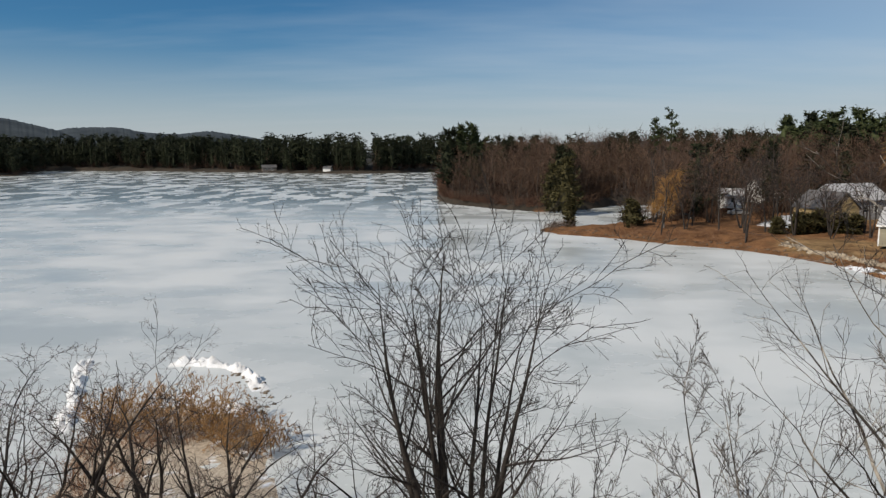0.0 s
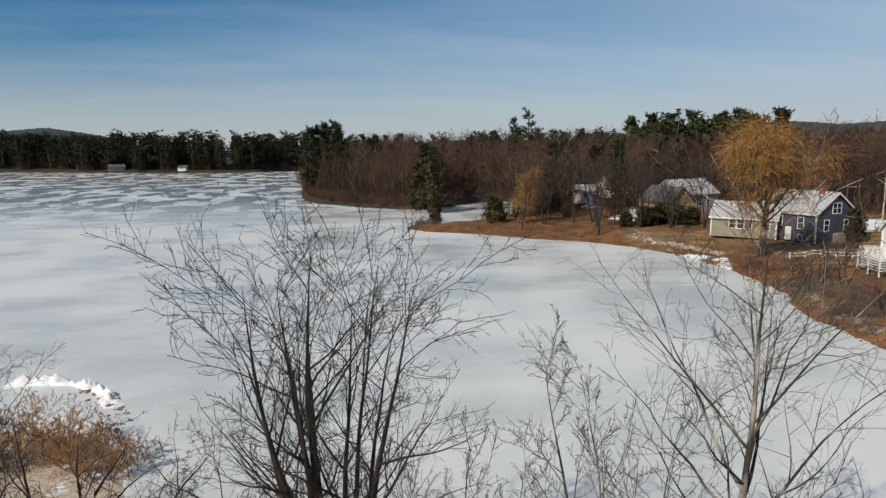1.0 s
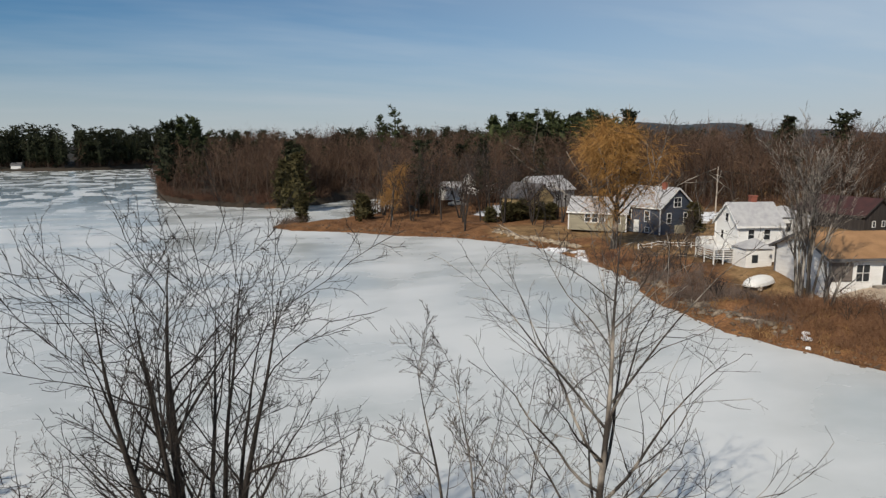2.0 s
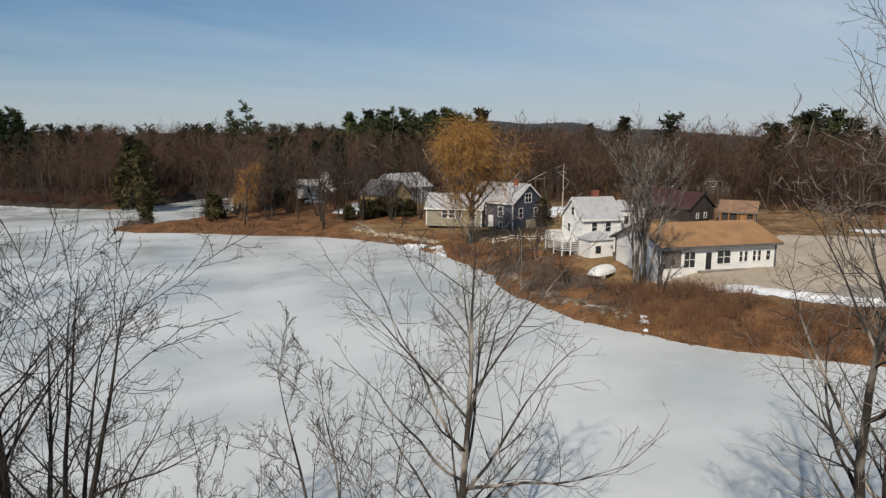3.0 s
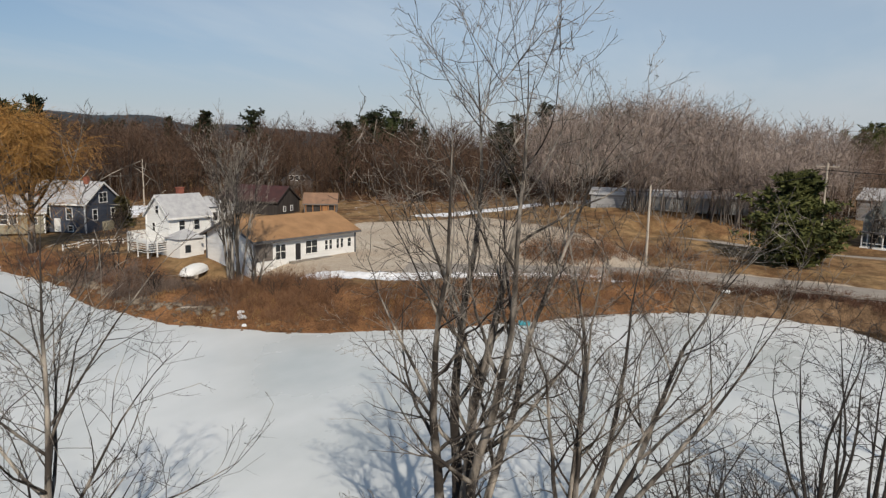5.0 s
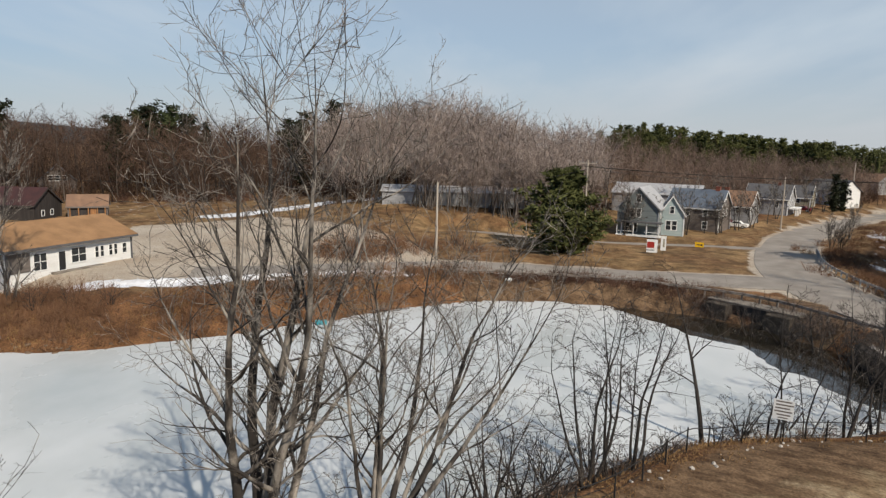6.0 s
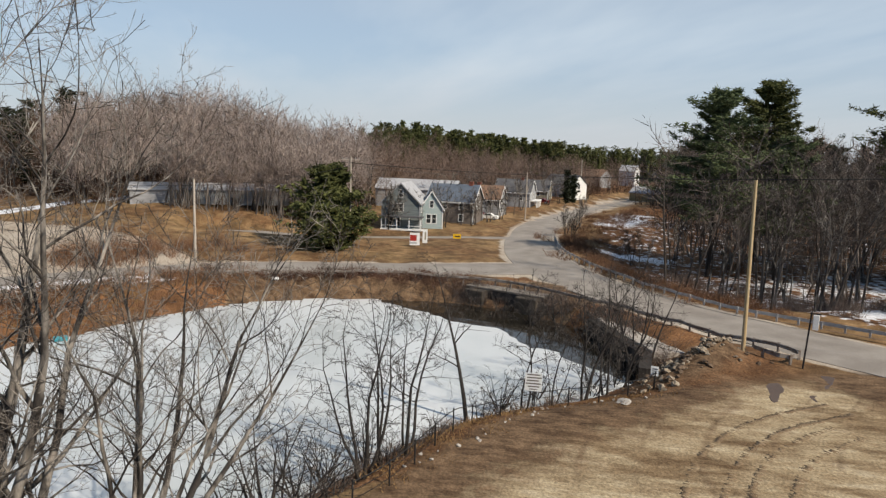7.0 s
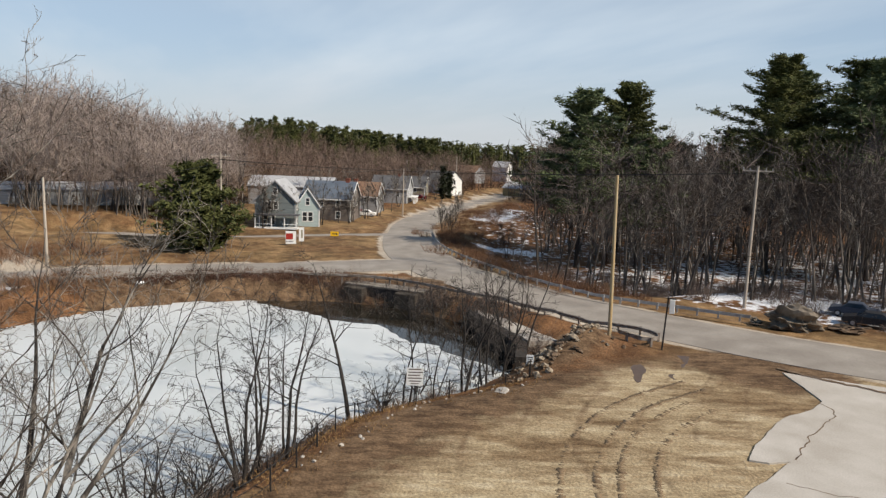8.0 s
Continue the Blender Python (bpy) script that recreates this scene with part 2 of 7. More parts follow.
def ice_material():
    """Old lake ice: white crust, grey wet patches, a thin film of melt that mirrors at low angles."""
    m = bpy.data.materials.new("lake_ice")
    m.use_nodes = True
    n, l = m.node_tree.nodes, m.node_tree.links
    p = n["Principled BSDF"]
    co = n.new("ShaderNodeTexCoord")

    def noise(scale, stretch, detail=5.0):
        mp, t = n.new("ShaderNodeMapping"), n.new("ShaderNodeTexNoise")
        mp.inputs["Rotation"].default_value, mp.inputs["Scale"].default_value = (0, 0, radians(12)), stretch
        t.inputs["Scale"].default_value, t.inputs["Detail"].default_value, t.inputs["Roughness"].default_value = scale, detail, 0.55
        l.new(co.outputs["Object"], mp.inputs[0])
        l.new(mp.outputs[0], t.inputs["Vector"])
        return t.outputs["Fac"]

    big, mid, fine = noise(0.022, (0.85, 1.2, 1)), noise(0.1, (0.7, 1.0, 1), 10.0), noise(1.2, (1, 1, 1))
    total = n.new("ShaderNodeMath")
    total.operation = "ADD"
    l.new(big, total.inputs[0])
    l.new(mid, total.inputs[1])
    half = n.new("ShaderNodeMath")
    half.operation = "MULTIPLY"
    half.inputs[1].default_value = 0.5
    l.new(total.outputs[0], half.inputs[0])
    r = n.new("ShaderNodeValToRGB")
    r.color_ramp.elements[0].position, r.color_ramp.elements[1].position = 0.4, 0.56
    r.color_ramp.elements[0].color, r.color_ramp.elements[1].color = (0.44, 0.472, 0.47, 1), (0.6, 0.622, 0.624, 1)
    l.new(half.outputs[0], r.inputs[0])
    # refrozen floes: dark clear ice between pale plates, far out
    pos, sep = n.new("ShaderNodeSeparateXYZ"), n.new("ShaderNodeMapRange")
    l.new(co.outputs["Object"], pos.inputs[0])
    sep.inputs["From Min"].default_value, sep.inputs["From Max"].default_value = 165.0, 240.0
    l.new(pos.outputs["Y"], sep.inputs["Value"])
    floes = noise(0.11, (0.95, 0.42, 1), 9.0)
    fr = n.new("ShaderNodeMapRange")
    fr.inputs["From Min"].default_value, fr.inputs["From Max"].default_value = 0.515, 0.497
    l.new(floes, fr.inputs["Value"])
    dark = n.new("ShaderNodeMath")
    dark.operation = "MULTIPLY"
    l.new(sep.outputs[0], dark.inputs[0])
    l.new(fr.outputs[0], dark.inputs[1])
    mix = n.new("ShaderNodeMix")
    mix.data_type = "RGBA"
    l.new(dark.outputs[0], mix.inputs[0])
    l.new(r.outputs[0], mix.inputs["A"])
    mix.inputs["B"].default_value = (0.2, 0.22, 0.21, 1)
    l.new(mix.outputs["Result"], p.inputs["Base Color"])
    gloss = n.new("ShaderNodeMapRange")
    gloss.inputs["From Min"].default_value, gloss.inputs["From Max"].default_value = 0.4, 0.62
    gloss.inputs["To Min"].default_value, gloss.inputs["To Max"].default_value = 0.16, 0.5
    l.new(half.outputs[0], gloss.inputs["Value"])
    wet = n.new("ShaderNodeMix")
    wet.data_type = "FLOAT"
    l.new(dark.outputs[0], wet.inputs[0])
    l.new(gloss.outputs[0], wet.inputs["A"])
    wet.inputs["B"].default_value = 0.18
    l.new(wet.outputs["Result"], p.inputs["Roughness"])
    p.inputs["IOR"].default_value = 1.31
    bm = n.new("ShaderNodeBump")
    bm.inputs["Strength"].default_value, bm.inputs["Distance"].default_value = 0.12, 0.03
    l.new(fine, bm.inputs["Height"])
    l.new(bm.outputs[0], p.inputs["Normal"])
    return m


GROUND, ICE = ground_material(), ice_material()
TWIG_RED = material("reddish_twig", (0.15, 0.095, 0.075), second=(0.085, 0.055, 0.045), scale=0.6, fine=5, bump=0, vary=0.15)
TWIG_PALE = material("pale_twig", (0.33, 0.29, 0.25), second=(0.1, 0.083, 0.07), scale=0.6, fine=5, bump=0, vary=0.15)
BARK = material("grey_bark", (0.38, 0.34, 0.29), second=(0.045, 0.038, 0.033), scale=1.9, fine=24, stretch=(1, 1, 0.3), bump=0.7, vary=0.15, low=0.48, high=0.66)
BARK_DARK = material("dark_bark", (0.06, 0.05, 0.043), second=(0.02, 0.017, 0.015), scale=5, fine=30, stretch=(1, 1, 0.25), bump=0.5, vary=0.2)
TWIG = material("twig", (0.1, 0.082, 0.07), second=(0.06, 0.048, 0.042), scale=0.6, fine=5, bump=0, vary=0.15)
WOODS_TWIG = foliage("woods_twig", (0.024, 0.015, 0.011), (0.16, 0.1, 0.07), 0.9)
ROADSIDE_TRUNK = foliage("roadside_trunk", (0.028, 0.022, 0.019), (0.22, 0.19, 0.165), 0.9)
UNDERWOOD = foliage("underwood_twig", (0.018, 0.012, 0.009), (0.11, 0.065, 0.043), 0.9)
WOODS_TRUNK = foliage("woods_trunk", (0.022, 0.016, 0.013), (0.14, 0.11, 0.09), 0.9)
ROADSIDE_TWIG = foliage("roadside_twig", (0.03, 0.025, 0.022), (0.17, 0.14, 0.12), 0.9)
VILLAGE_TWIG = foliage("village_twig", (0.09, 0.064, 0.05), (0.28, 0.2, 0.155), 0.9)
HILL_TWIG = foliage("hill_twig", (0.13, 0.1, 0.087), (0.44, 0.36, 0.31), 0.9)
NEEDLE = foliage("pine_needles", (0.035, 0.05, 0.024), (0.16, 0.19, 0.085))
# near-black copy of the needle green, crown shade put into the colour
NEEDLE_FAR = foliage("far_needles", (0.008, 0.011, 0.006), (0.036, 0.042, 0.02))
NEEDLE_DEEP = foliage("deep_green_needles", (0.014, 0.02, 0.009), (0.07, 0.085, 0.034))
NEEDLE_WARM = foliage("spruce_needles", (0.028, 0.034, 0.012), (0.135, 0.14, 0.046))
OLIVE = foliage("olive_needles", (0.022, 0.02, 0.009), (0.09, 0.076, 0.03))
WILLOW = foliage("willow_twigs", (0.17, 0.085, 0.028), (0.43, 0.235, 0.075))
WILLOW_DARK = foliage("willow_bark", (0.17, 0.095, 0.045), (0.34, 0.2, 0.095))
GOLDEN = foliage("golden_twigs", (0.3, 0.155, 0.05), (0.7, 0.42, 0.17))
ASPHALT = material("worn_asphalt", (0.33, 0.295, 0.255), second=(0.24, 0.21, 0.18), scale=0.35, fine=9, bump=0.15, rough=0.9)
CONCRETE = material("pale_concrete", (0.5, 0.46, 0.41), second=(0.4, 0.36, 0.31), scale=0.4, fine=12, bump=0.15, rough=0.9)
CONCRETE_OLD = material("stained_concrete", (0.3, 0.265, 0.22), second=(0.14, 0.12, 0.1), scale=0.9, fine=10, bump=0.3, rough=0.9)
SNOW = material("old_snow", (0.82, 0.83, 0.85), second=(0.66, 0.66, 0.66), scale=1.2, fine=9, bump=0.5, rough=0.75)
PALE_ROCK = material("pale_tan_rock", (0.42, 0.35, 0.26), second=(0.22, 0.17, 0.12), scale=1.1, fine=8, bump=0.7)
WET_STONE = material("dark_wet_stone", (0.11, 0.09, 0.068), second=(0.04, 0.033, 0.027), scale=1.4, fine=9, bump=0.8)
EARTH = material("brown_earth_clod", (0.2, 0.135, 0.085), second=(0.09, 0.06, 0.04), scale=1.3, fine=8, bump=0.7)
ROCK = material("grey_brown_rock", (0.27, 0.22, 0.165), second=(0.1, 0.08, 0.06), scale=1.1, fine=8, bump=0.7)
POLE_WOOD = material("weathered_pole_wood", (0.5, 0.44, 0.37), second=(0.36, 0.3, 0.24), scale=2, fine=30, stretch=(4, 4, 0.2), bump=0.3)
POLE_NEW = material("yellow_pole_wood", (0.5, 0.41, 0.27), second=(0.42, 0.29, 0.14), scale=2, fine=30, stretch=(4, 4, 0.2), bump=0.3)
STEEL = material("galvanised_steel", (0.5, 0.5, 0.5), second=(0.36, 0.35, 0.34), scale=2, fine=20, rough=0.5, metal=0.25, bump=0.1)
RUST = material("weathering_steel", (0.33, 0.3, 0.27), second=(0.17, 0.13, 0.1), scale=2, fine=20, rough=0.7, metal=0.15, bump=0.2)
IRON = material("black_iron", (0.035, 0.033, 0.032), rough=0.6, metal=0.3, bump=0.1)
WHITE = material("white_paint", (0.8, 0.8, 0.78), second=(0.7, 0.69, 0.66), scale=0.8, fine=15, rough=0.6, bump=0.15, stretch=(0.4, 0.4, 6))
WHITE_TRIM = material("white_trim_paint", (0.82, 0.82, 0.8), second=(0.74, 0.73, 0.7), scale=2, fine=15, rough=0.5, bump=0.05)
BLUE = material("slate_blue_clapboard", (0.07, 0.085, 0.115), second=(0.05, 0.06, 0.085), scale=0.8, fine=15, rough=0.7, bump=0.15, stretch=(0.4, 0.4, 6))
TAN = material("tan_clapboard", (0.33, 0.3, 0.22), second=(0.25, 0.225, 0.165), scale=0.8, fine=15, rough=0.8, bump=0.15, stretch=(0.4, 0.4, 6))
ROOF_RUST = material("faded_rust_shingle", (0.27, 0.16, 0.1), second=(0.2, 0.12, 0.08), scale=1, fine=12, bump=0.3)
TEAL = material("grey_green_clapboard", (0.2, 0.225, 0.22), second=(0.15, 0.17, 0.17), scale=0.8, fine=15, rough=0.8, bump=0.15, stretch=(0.4, 0.4, 6))
TEAL_PALE = material("pale_teal_clapboard", (0.4, 0.47, 0.46), second=(0.31, 0.38, 0.38), scale=0.8, fine=15, rough=0.8, bump=0.15, stretch=(0.4, 0.4, 6))
BROWN = material("brown_clapboard", (0.2, 0.17, 0.15), second=(0.14, 0.12, 0.105), scale=0.8, fine=15, rough=0.8, bump=0.15, stretch=(0.4, 0.4, 6))
GREY = material("grey_clapboard", (0.36, 0.36, 0.36), second=(0.27, 0.27, 0.27), scale=0.8, fine=15, rough=0.8, bump=0.15, stretch=(0.4, 0.4, 6))
BARN = material("dark_barn_boards", (0.06, 0.05, 0.045), second=(0.035, 0.03, 0.027), scale=0.8, fine=15, rough=0.85, stretch=(6, 6, 0.4))
YELLOW_WALL = material("ochre_clapboard", (0.45, 0.34, 0.17), second=(0.35, 0.25, 0.12), scale=0.8, fine=15, rough=0.8, stretch=(0.4, 0.4, 6))
ROOF_GREY = material("pale_grey_shingle", (0.45, 0.45, 0.45), second=(0.34, 0.34, 0.35), scale=1.2, fine=12, bump=0.3)
ROOF_DARK = material("dark_shingle", (0.13, 0.125, 0.125), second=(0.08, 0.08, 0.085), scale=1.2, fine=12, bump=0.3)
ROOF_BLUE = material("blue_grey_metal_roof", (0.14, 0.165, 0.2), second=(0.1, 0.12, 0.15), scale=1, fine=12, rough=0.4, bump=0.1)
ROOF_TAN = material("tan_shingle", (0.36, 0.205, 0.1), second=(0.26, 0.145, 0.07), scale=0.5, fine=10, bump=0.3)
ROOF_RED = material("dark_red_metal_roof", (0.075, 0.032, 0.028), second=(0.05, 0.025, 0.023), scale=1, fine=12, rough=0.5, bump=0.1)
BRICK = material("red_brick", (0.3, 0.1, 0.065), second=(0.2, 0.07, 0.05), scale=4, fine=20, bump=0.4)
GLASS = material("window_glass", (0.03, 0.035, 0.04), rough=0.08, bump=0, spec=0.5)
DARK_RED = material("dark_red_car_paint", (0.13, 0.012, 0.015), rough=0.3, bump=0.02)
RED_PAINT = material("red_paint", (0.4, 0.04, 0.03), rough=0.4, bump=0.05)
YELLOW_PAINT = material("yellow_sign_paint", (0.85, 0.5, 0.02), rough=0.5, bump=0.05)
DARK = material("dark_plastic", (0.03, 0.03, 0.033), rough=0.5, bump=0.05)
TARP_BLUE = material("turquoise_plastic", (0.05, 0.35, 0.42), rough=0.4, bump=0.1)
PUDDLE = material("muddy_water", (0.085, 0.062, 0.055), second=(0.13, 0.092, 0.07), rough=0.5, bump=0.05, fine=3, spec=0.25)
WATER = material("dark_open_water", (0.02, 0.018, 0.014), second=(0.03, 0.024, 0.016), rough=0.06, bump=0.03, fine=3, spec=0.5)


# ---- building helpers ----
def mesh_object(name, verts, faces, mat, parent=None, label="", smooth=False):
    me = bpy.data.meshes.new(name)
    me.from_pydata([tuple(v) for v in verts], [], [tuple(f) for f in faces])
    me.materials.append(mat)
    if smooth:
        me.polygons.foreach_set("use_smooth", [True] * len(me.polygons))
    ob = new(name, me)
    if parent is not None:
        ob.parent = parent
    if label:
        ob["label"] = label
    return ob


def array_object(name, verts, tris, mat, parent=None, label="", smooth=False):
    """A mesh from numpy arrays of vertices (n, 3) and triangles or quads (m, k)."""
    verts, tris = np.asarray(verts, np.float32), np.asarray(tris, np.int32)
    me = bpy.data.meshes.new(name)
    k = tris.shape[1]
    me.vertices.add(len(verts))
    me.vertices.foreach_set("co", verts.ravel())
    me.loops.add(tris.size)
    me.loops.foreach_set("vertex_index", tris.ravel())
    me.polygons.add(len(tris))
    me.polygons.foreach_set("loop_start", np.arange(0, tris.size, k, dtype=np.int32))
    if smooth:
        me.polygons.foreach_set("use_smooth", np.ones(len(tris), bool))
    me.materials.append(mat)
    me.update(calc_edges=True)
    ob = new(name, me)
    if parent is not None:
        ob.parent = parent
    if label:
        ob["label"] = label
    return ob


def part(name, bm, mat, parent, label=""):
    me = bpy.data.meshes.new(name)
    bm.to_mesh(me)
    bm.free()
    me.materials.append(mat)
    ob = new(name, me)
    if parent is not None:
        ob.parent = parent
    if label:
        ob["label"] = label
    return ob


def empty(name, x, y, z, yaw=0.0, label="", category="", group=""):
    ob = new(name)
    ob.matrix_basis = pose(x, y, z, 0, 0, yaw)
    return tagged(ob, label, category, group)


def box(bm, x0, x1, y0, y1, z0, z1, bevel=0.0):
    r = bmesh.ops.create_cube(bm, size=1.0, matrix=Matrix.LocRotScale(((x0 + x1) / 2, (y0 + y1) / 2, (z0 + z1) / 2), None, (x1 - x0, y1 - y0, z1 - z0)))
    if bevel:
        edges = list({ed for v in r["verts"] for ed in v.link_edges})
        bmesh.ops.bevel(bm, geom=edges, offset=bevel, segments=2, affect="EDGES", profile=0.5)
    return bm


def rod(bm, p, q, r0, r1=None, sides=10):
    p, q = Vector(p), Vector(q)
    r1 = r0 if r1 is None else r1
    turn = (q - p).to_track_quat("Z", "Y").to_matrix().to_4x4()
    bmesh.ops.create_cone(bm, cap_ends=True, segments=sides, radius1=r0, radius2=r1, depth=(q - p).length, matrix=Matrix.Translation((p + q) / 2) @ turn)
    return bm


# ---- site plan (units of S metres) ----
SHORE = [(-620, 330), (-330, 400), (-262, 418), (-300, 525), (-255, 521), (-153, 484), (-67, 443), (-31, 450), (-4, 486), (12, 486), (6, 400), (-2, 300), (-1, 205), (3, 190),
         (14, 175), (24, 166), (36, 172), (46, 184), (60, 188), (56, 160), (40, 138), (28, 130), (18, 127.5), (21, 121), (30, 115), (37, 107), (44.4, 102), (49, 94), (51.5, 86),
         (51.5, 77.5), (50.5, 70), (48.3, 60), (46.0, 57), (43.6, 51.5), (42.8, 46), (41.8, 41), (42.8, 36), (44.6, 29.4), (49.1, 22.4), (51.5, 19.5), (56.5, 13.5),
         (61.8, 8.5), (66.4, 1), (67.2, -6), (66, -12), (63.5, -18.5), (58.5, -24), (51.3, -27.6), (46, -27), (41.5, -26.2), (38.5, -24.2), (36.5, -20), (35.8, -15), (34.5, -11),
         (32.2, -7.2), (29.5, -4), (27, -1), (24, 3), (21, 8), (17.5, 12.5), (14, 16), (9, 19), (3, 21), (-4, 22), (-7, 27), (-9, 33), (-11, 37), (-15, 39), (-18.5, 37.5), (-19, 33), (-17, 28.5), (-19, 25.5),
         (-26, 25), (-40, 24), (-60, 22), (-150, -10), (-420, -80), (-700, -40)]
MAIN_ROAD = [(-20, -84), (8, -60), (25.5, -45.6), (32, -41.3), (40, -37.6), (48, -34.9), (57, -32.8), (66, -31.6), (78, -33.2), (92, -38.2), (105, -44), (117, -49.5), (133, -60), (152, -76), (181, -102), (225, -150), (300, -240)]
SIDE_ROAD = [(70, -33), (71, -24), (71.3, -14), (73.2, -4), (73.2, 5), (70.5, 13), (66.5, 22), (64, 30)]
STREET = [(100, -40.5), (103, -32), (103, -20), (102, -8), (104, 6)]


def dist_to_line(x, y, line, closed=False):
    """Least distance of every (x, y) to a polyline, all in plan units."""
    best = np.full(x.shape, 1e9)
    pts = line + line[:1] if closed else line
    for (ax, ay), (bx, by) in zip(pts[:-1], pts[1:]):
        dx, dy = bx - ax, by - ay
        t = np.clip(((x - ax) * dx + (y - ay) * dy) / (dx * dx + dy * dy), 0, 1)
        best = np.minimum(best, np.hypot(x - ax - t * dx, y - ay - t * dy))
    return best


def inside(x, y, line):
    odd = np.zeros(x.shape, bool)
    for (ax, ay), (bx, by) in zip(line, line[1:] + line[:1]):
        if ay == by:
            continue
        odd ^= ((ay > y) != (by > y)) & (x < (bx - ax) * (y - ay) / (by - ay) + ax)
    return odd


def smooth(a, b, v):
    t = np.clip((v - a) / (b - a), 0, 1)
    return t * t * (3 - 2 * t)


def waves(x, y):
    return (np.sin(x * 0.31 + 1.3 * np.sin(y * 0.17)) + np.sin(y * 0.37 + 1.7 * np.sin(x * 0.13)) + 0.6 * np.sin(x * 0.9 + y * 0.7) + 0.6 * np.sin(y * 1.1 - x * 0.63)) / 3.2


def bump_at(x, y, cx, cy, rx, ry, h, turn=0.0):
    c, s = math.cos(radians(turn)), math.sin(radians(turn))
    u, v = ((x - cx) * c + (y - cy) * s) / rx, (-(x - cx) * s + (y - cy) * c) / ry
    return h * np.exp(-(u * u + v * v))


def height(x, y):
    """Height of the ground in metres at plan places."""
    x, y = np.asarray(x, float), np.asarray(y, float)
    d = dist_to_line(x, y, SHORE, True)
    lake = inside(x, y, SHORE)
    far = np.hypot(x, y)
    rise = 0.3 * np.minimum(d, 1.0) + 1.97 * smooth(0, 6.5, d)
    # the low spit and the banks to the west rise more gently
    gentle = smooth(60, 95, y)
    rise = rise * (1 - gentle) + (0.3 * np.minimum(d, 1.0) + 0.8 * smooth(0, 8, d) + 1.9 * smooth(10, 60, d)) * gentle
    rise = np.where((x < 0) & (y > 20) & (y < 60), np.minimum(rise, 0.05 + 0.12 * np.maximum(29 - y, 0) + 0.09 * waves(x * 2.1, y * 2.1)), rise)
    z = rise + 0.12 * waves(x, y) * smooth(1, 6, d)
    z += bump_at(x, y, 152, 14, 42, 22, 7.0) + bump_at(x, y, 330, 140, 120, 200, 12) + bump_at(x, y, 120, 330, 160, 120, 9)
    z += bump_at(x, y, 340, -60, 130, 60, 9) + bump_at(x, y, -150, 620, 300, 90, 8)
    z -= 1.15 * smooth(92, 106, x) * smooth(2, -12, y) * smooth(-62, -44, y) * smooth(170, 140, x)
    z -= 1.6 * smooth(100, 170, x) * smooth(-30, -60, y) * smooth(400, 250, far)
    z -= 2.2 * smooth(4, 14, dist_to_line(x, y, MAIN_ROAD)) * smooth(-36, -44, y) * smooth(46, 56, x) * smooth(110, 90, x)
    z += bump_at(x, y, 500, 1700, 420, 300, 40) + bump_at(x, y, 1500, -300, 500, 420, 10)
    z -= bump_at(x, y, 54.2, 45.2, 4.5, 6.0, 2.3)
    z += bump_at(x, y, 36.9, -27.6, 2.1, 4.8, 1.7, 25) * (1 + 0.35 * waves(x * 4.1, y * 4.1))
    road = np.minimum(np.minimum(dist_to_line(x, y, MAIN_ROAD), dist_to_line(x, y, SIDE_ROAD)), dist_to_line(x, y, STREET) + 1.5)
    level = 2.3 - 1.15 * np.maximum(smooth(92, 106, x) * smooth(2, -12, y), smooth(105, 160, x) * (y < -30))
    on = 1 - smooth(4.6, 8.5, road)
    z = z * (1 - on) + level * on
    lot = (1 - smooth(0, 5, np.maximum(np.abs(x - 9) - 20, np.abs(y + 14) - 20))) * smooth(1.5, 3.5, d)
    z = z * (1 - lot) + (2.25 + 0.02 * waves(x * 2, y * 2)) * lot
    # hummocks on the banks and a ragged water's edge
    rough = smooth(0.2, 1.5, d) * (1 - smooth(9, 16, d)) * smooth(34, 42, x + 0.35 * np.maximum(y - 60, 0)) * smooth(2, 6, road)
    z = z + 0.4 * rough * waves(x * 2.3 + 4, y * 2.3)
    edge = 0.16 * waves(x * 3.7, y * 3.7 + 2) * (1 - smooth(1.5, 3, d)) * smooth(34, 42, x + 0.35 * np.maximum(y - 60, 0))
    z = z + edge
    bed = -0.3 * d - 0.6 * smooth(0, 6, d) + edge
    return np.where(lake, np.maximum(bed, -1.6), z)


def ground_z(x, y):
    return float(height(np.array([x]), np.array([y]))[0])


def axis_lines(marks):
    """Grid lines through stretches of (from, to, step)."""
    out = []
    for a, b_, step in marks:
        out += list(np.arange(a, b_ - 1e-6, step))
    return np.array(out + [marks[-1][1]])


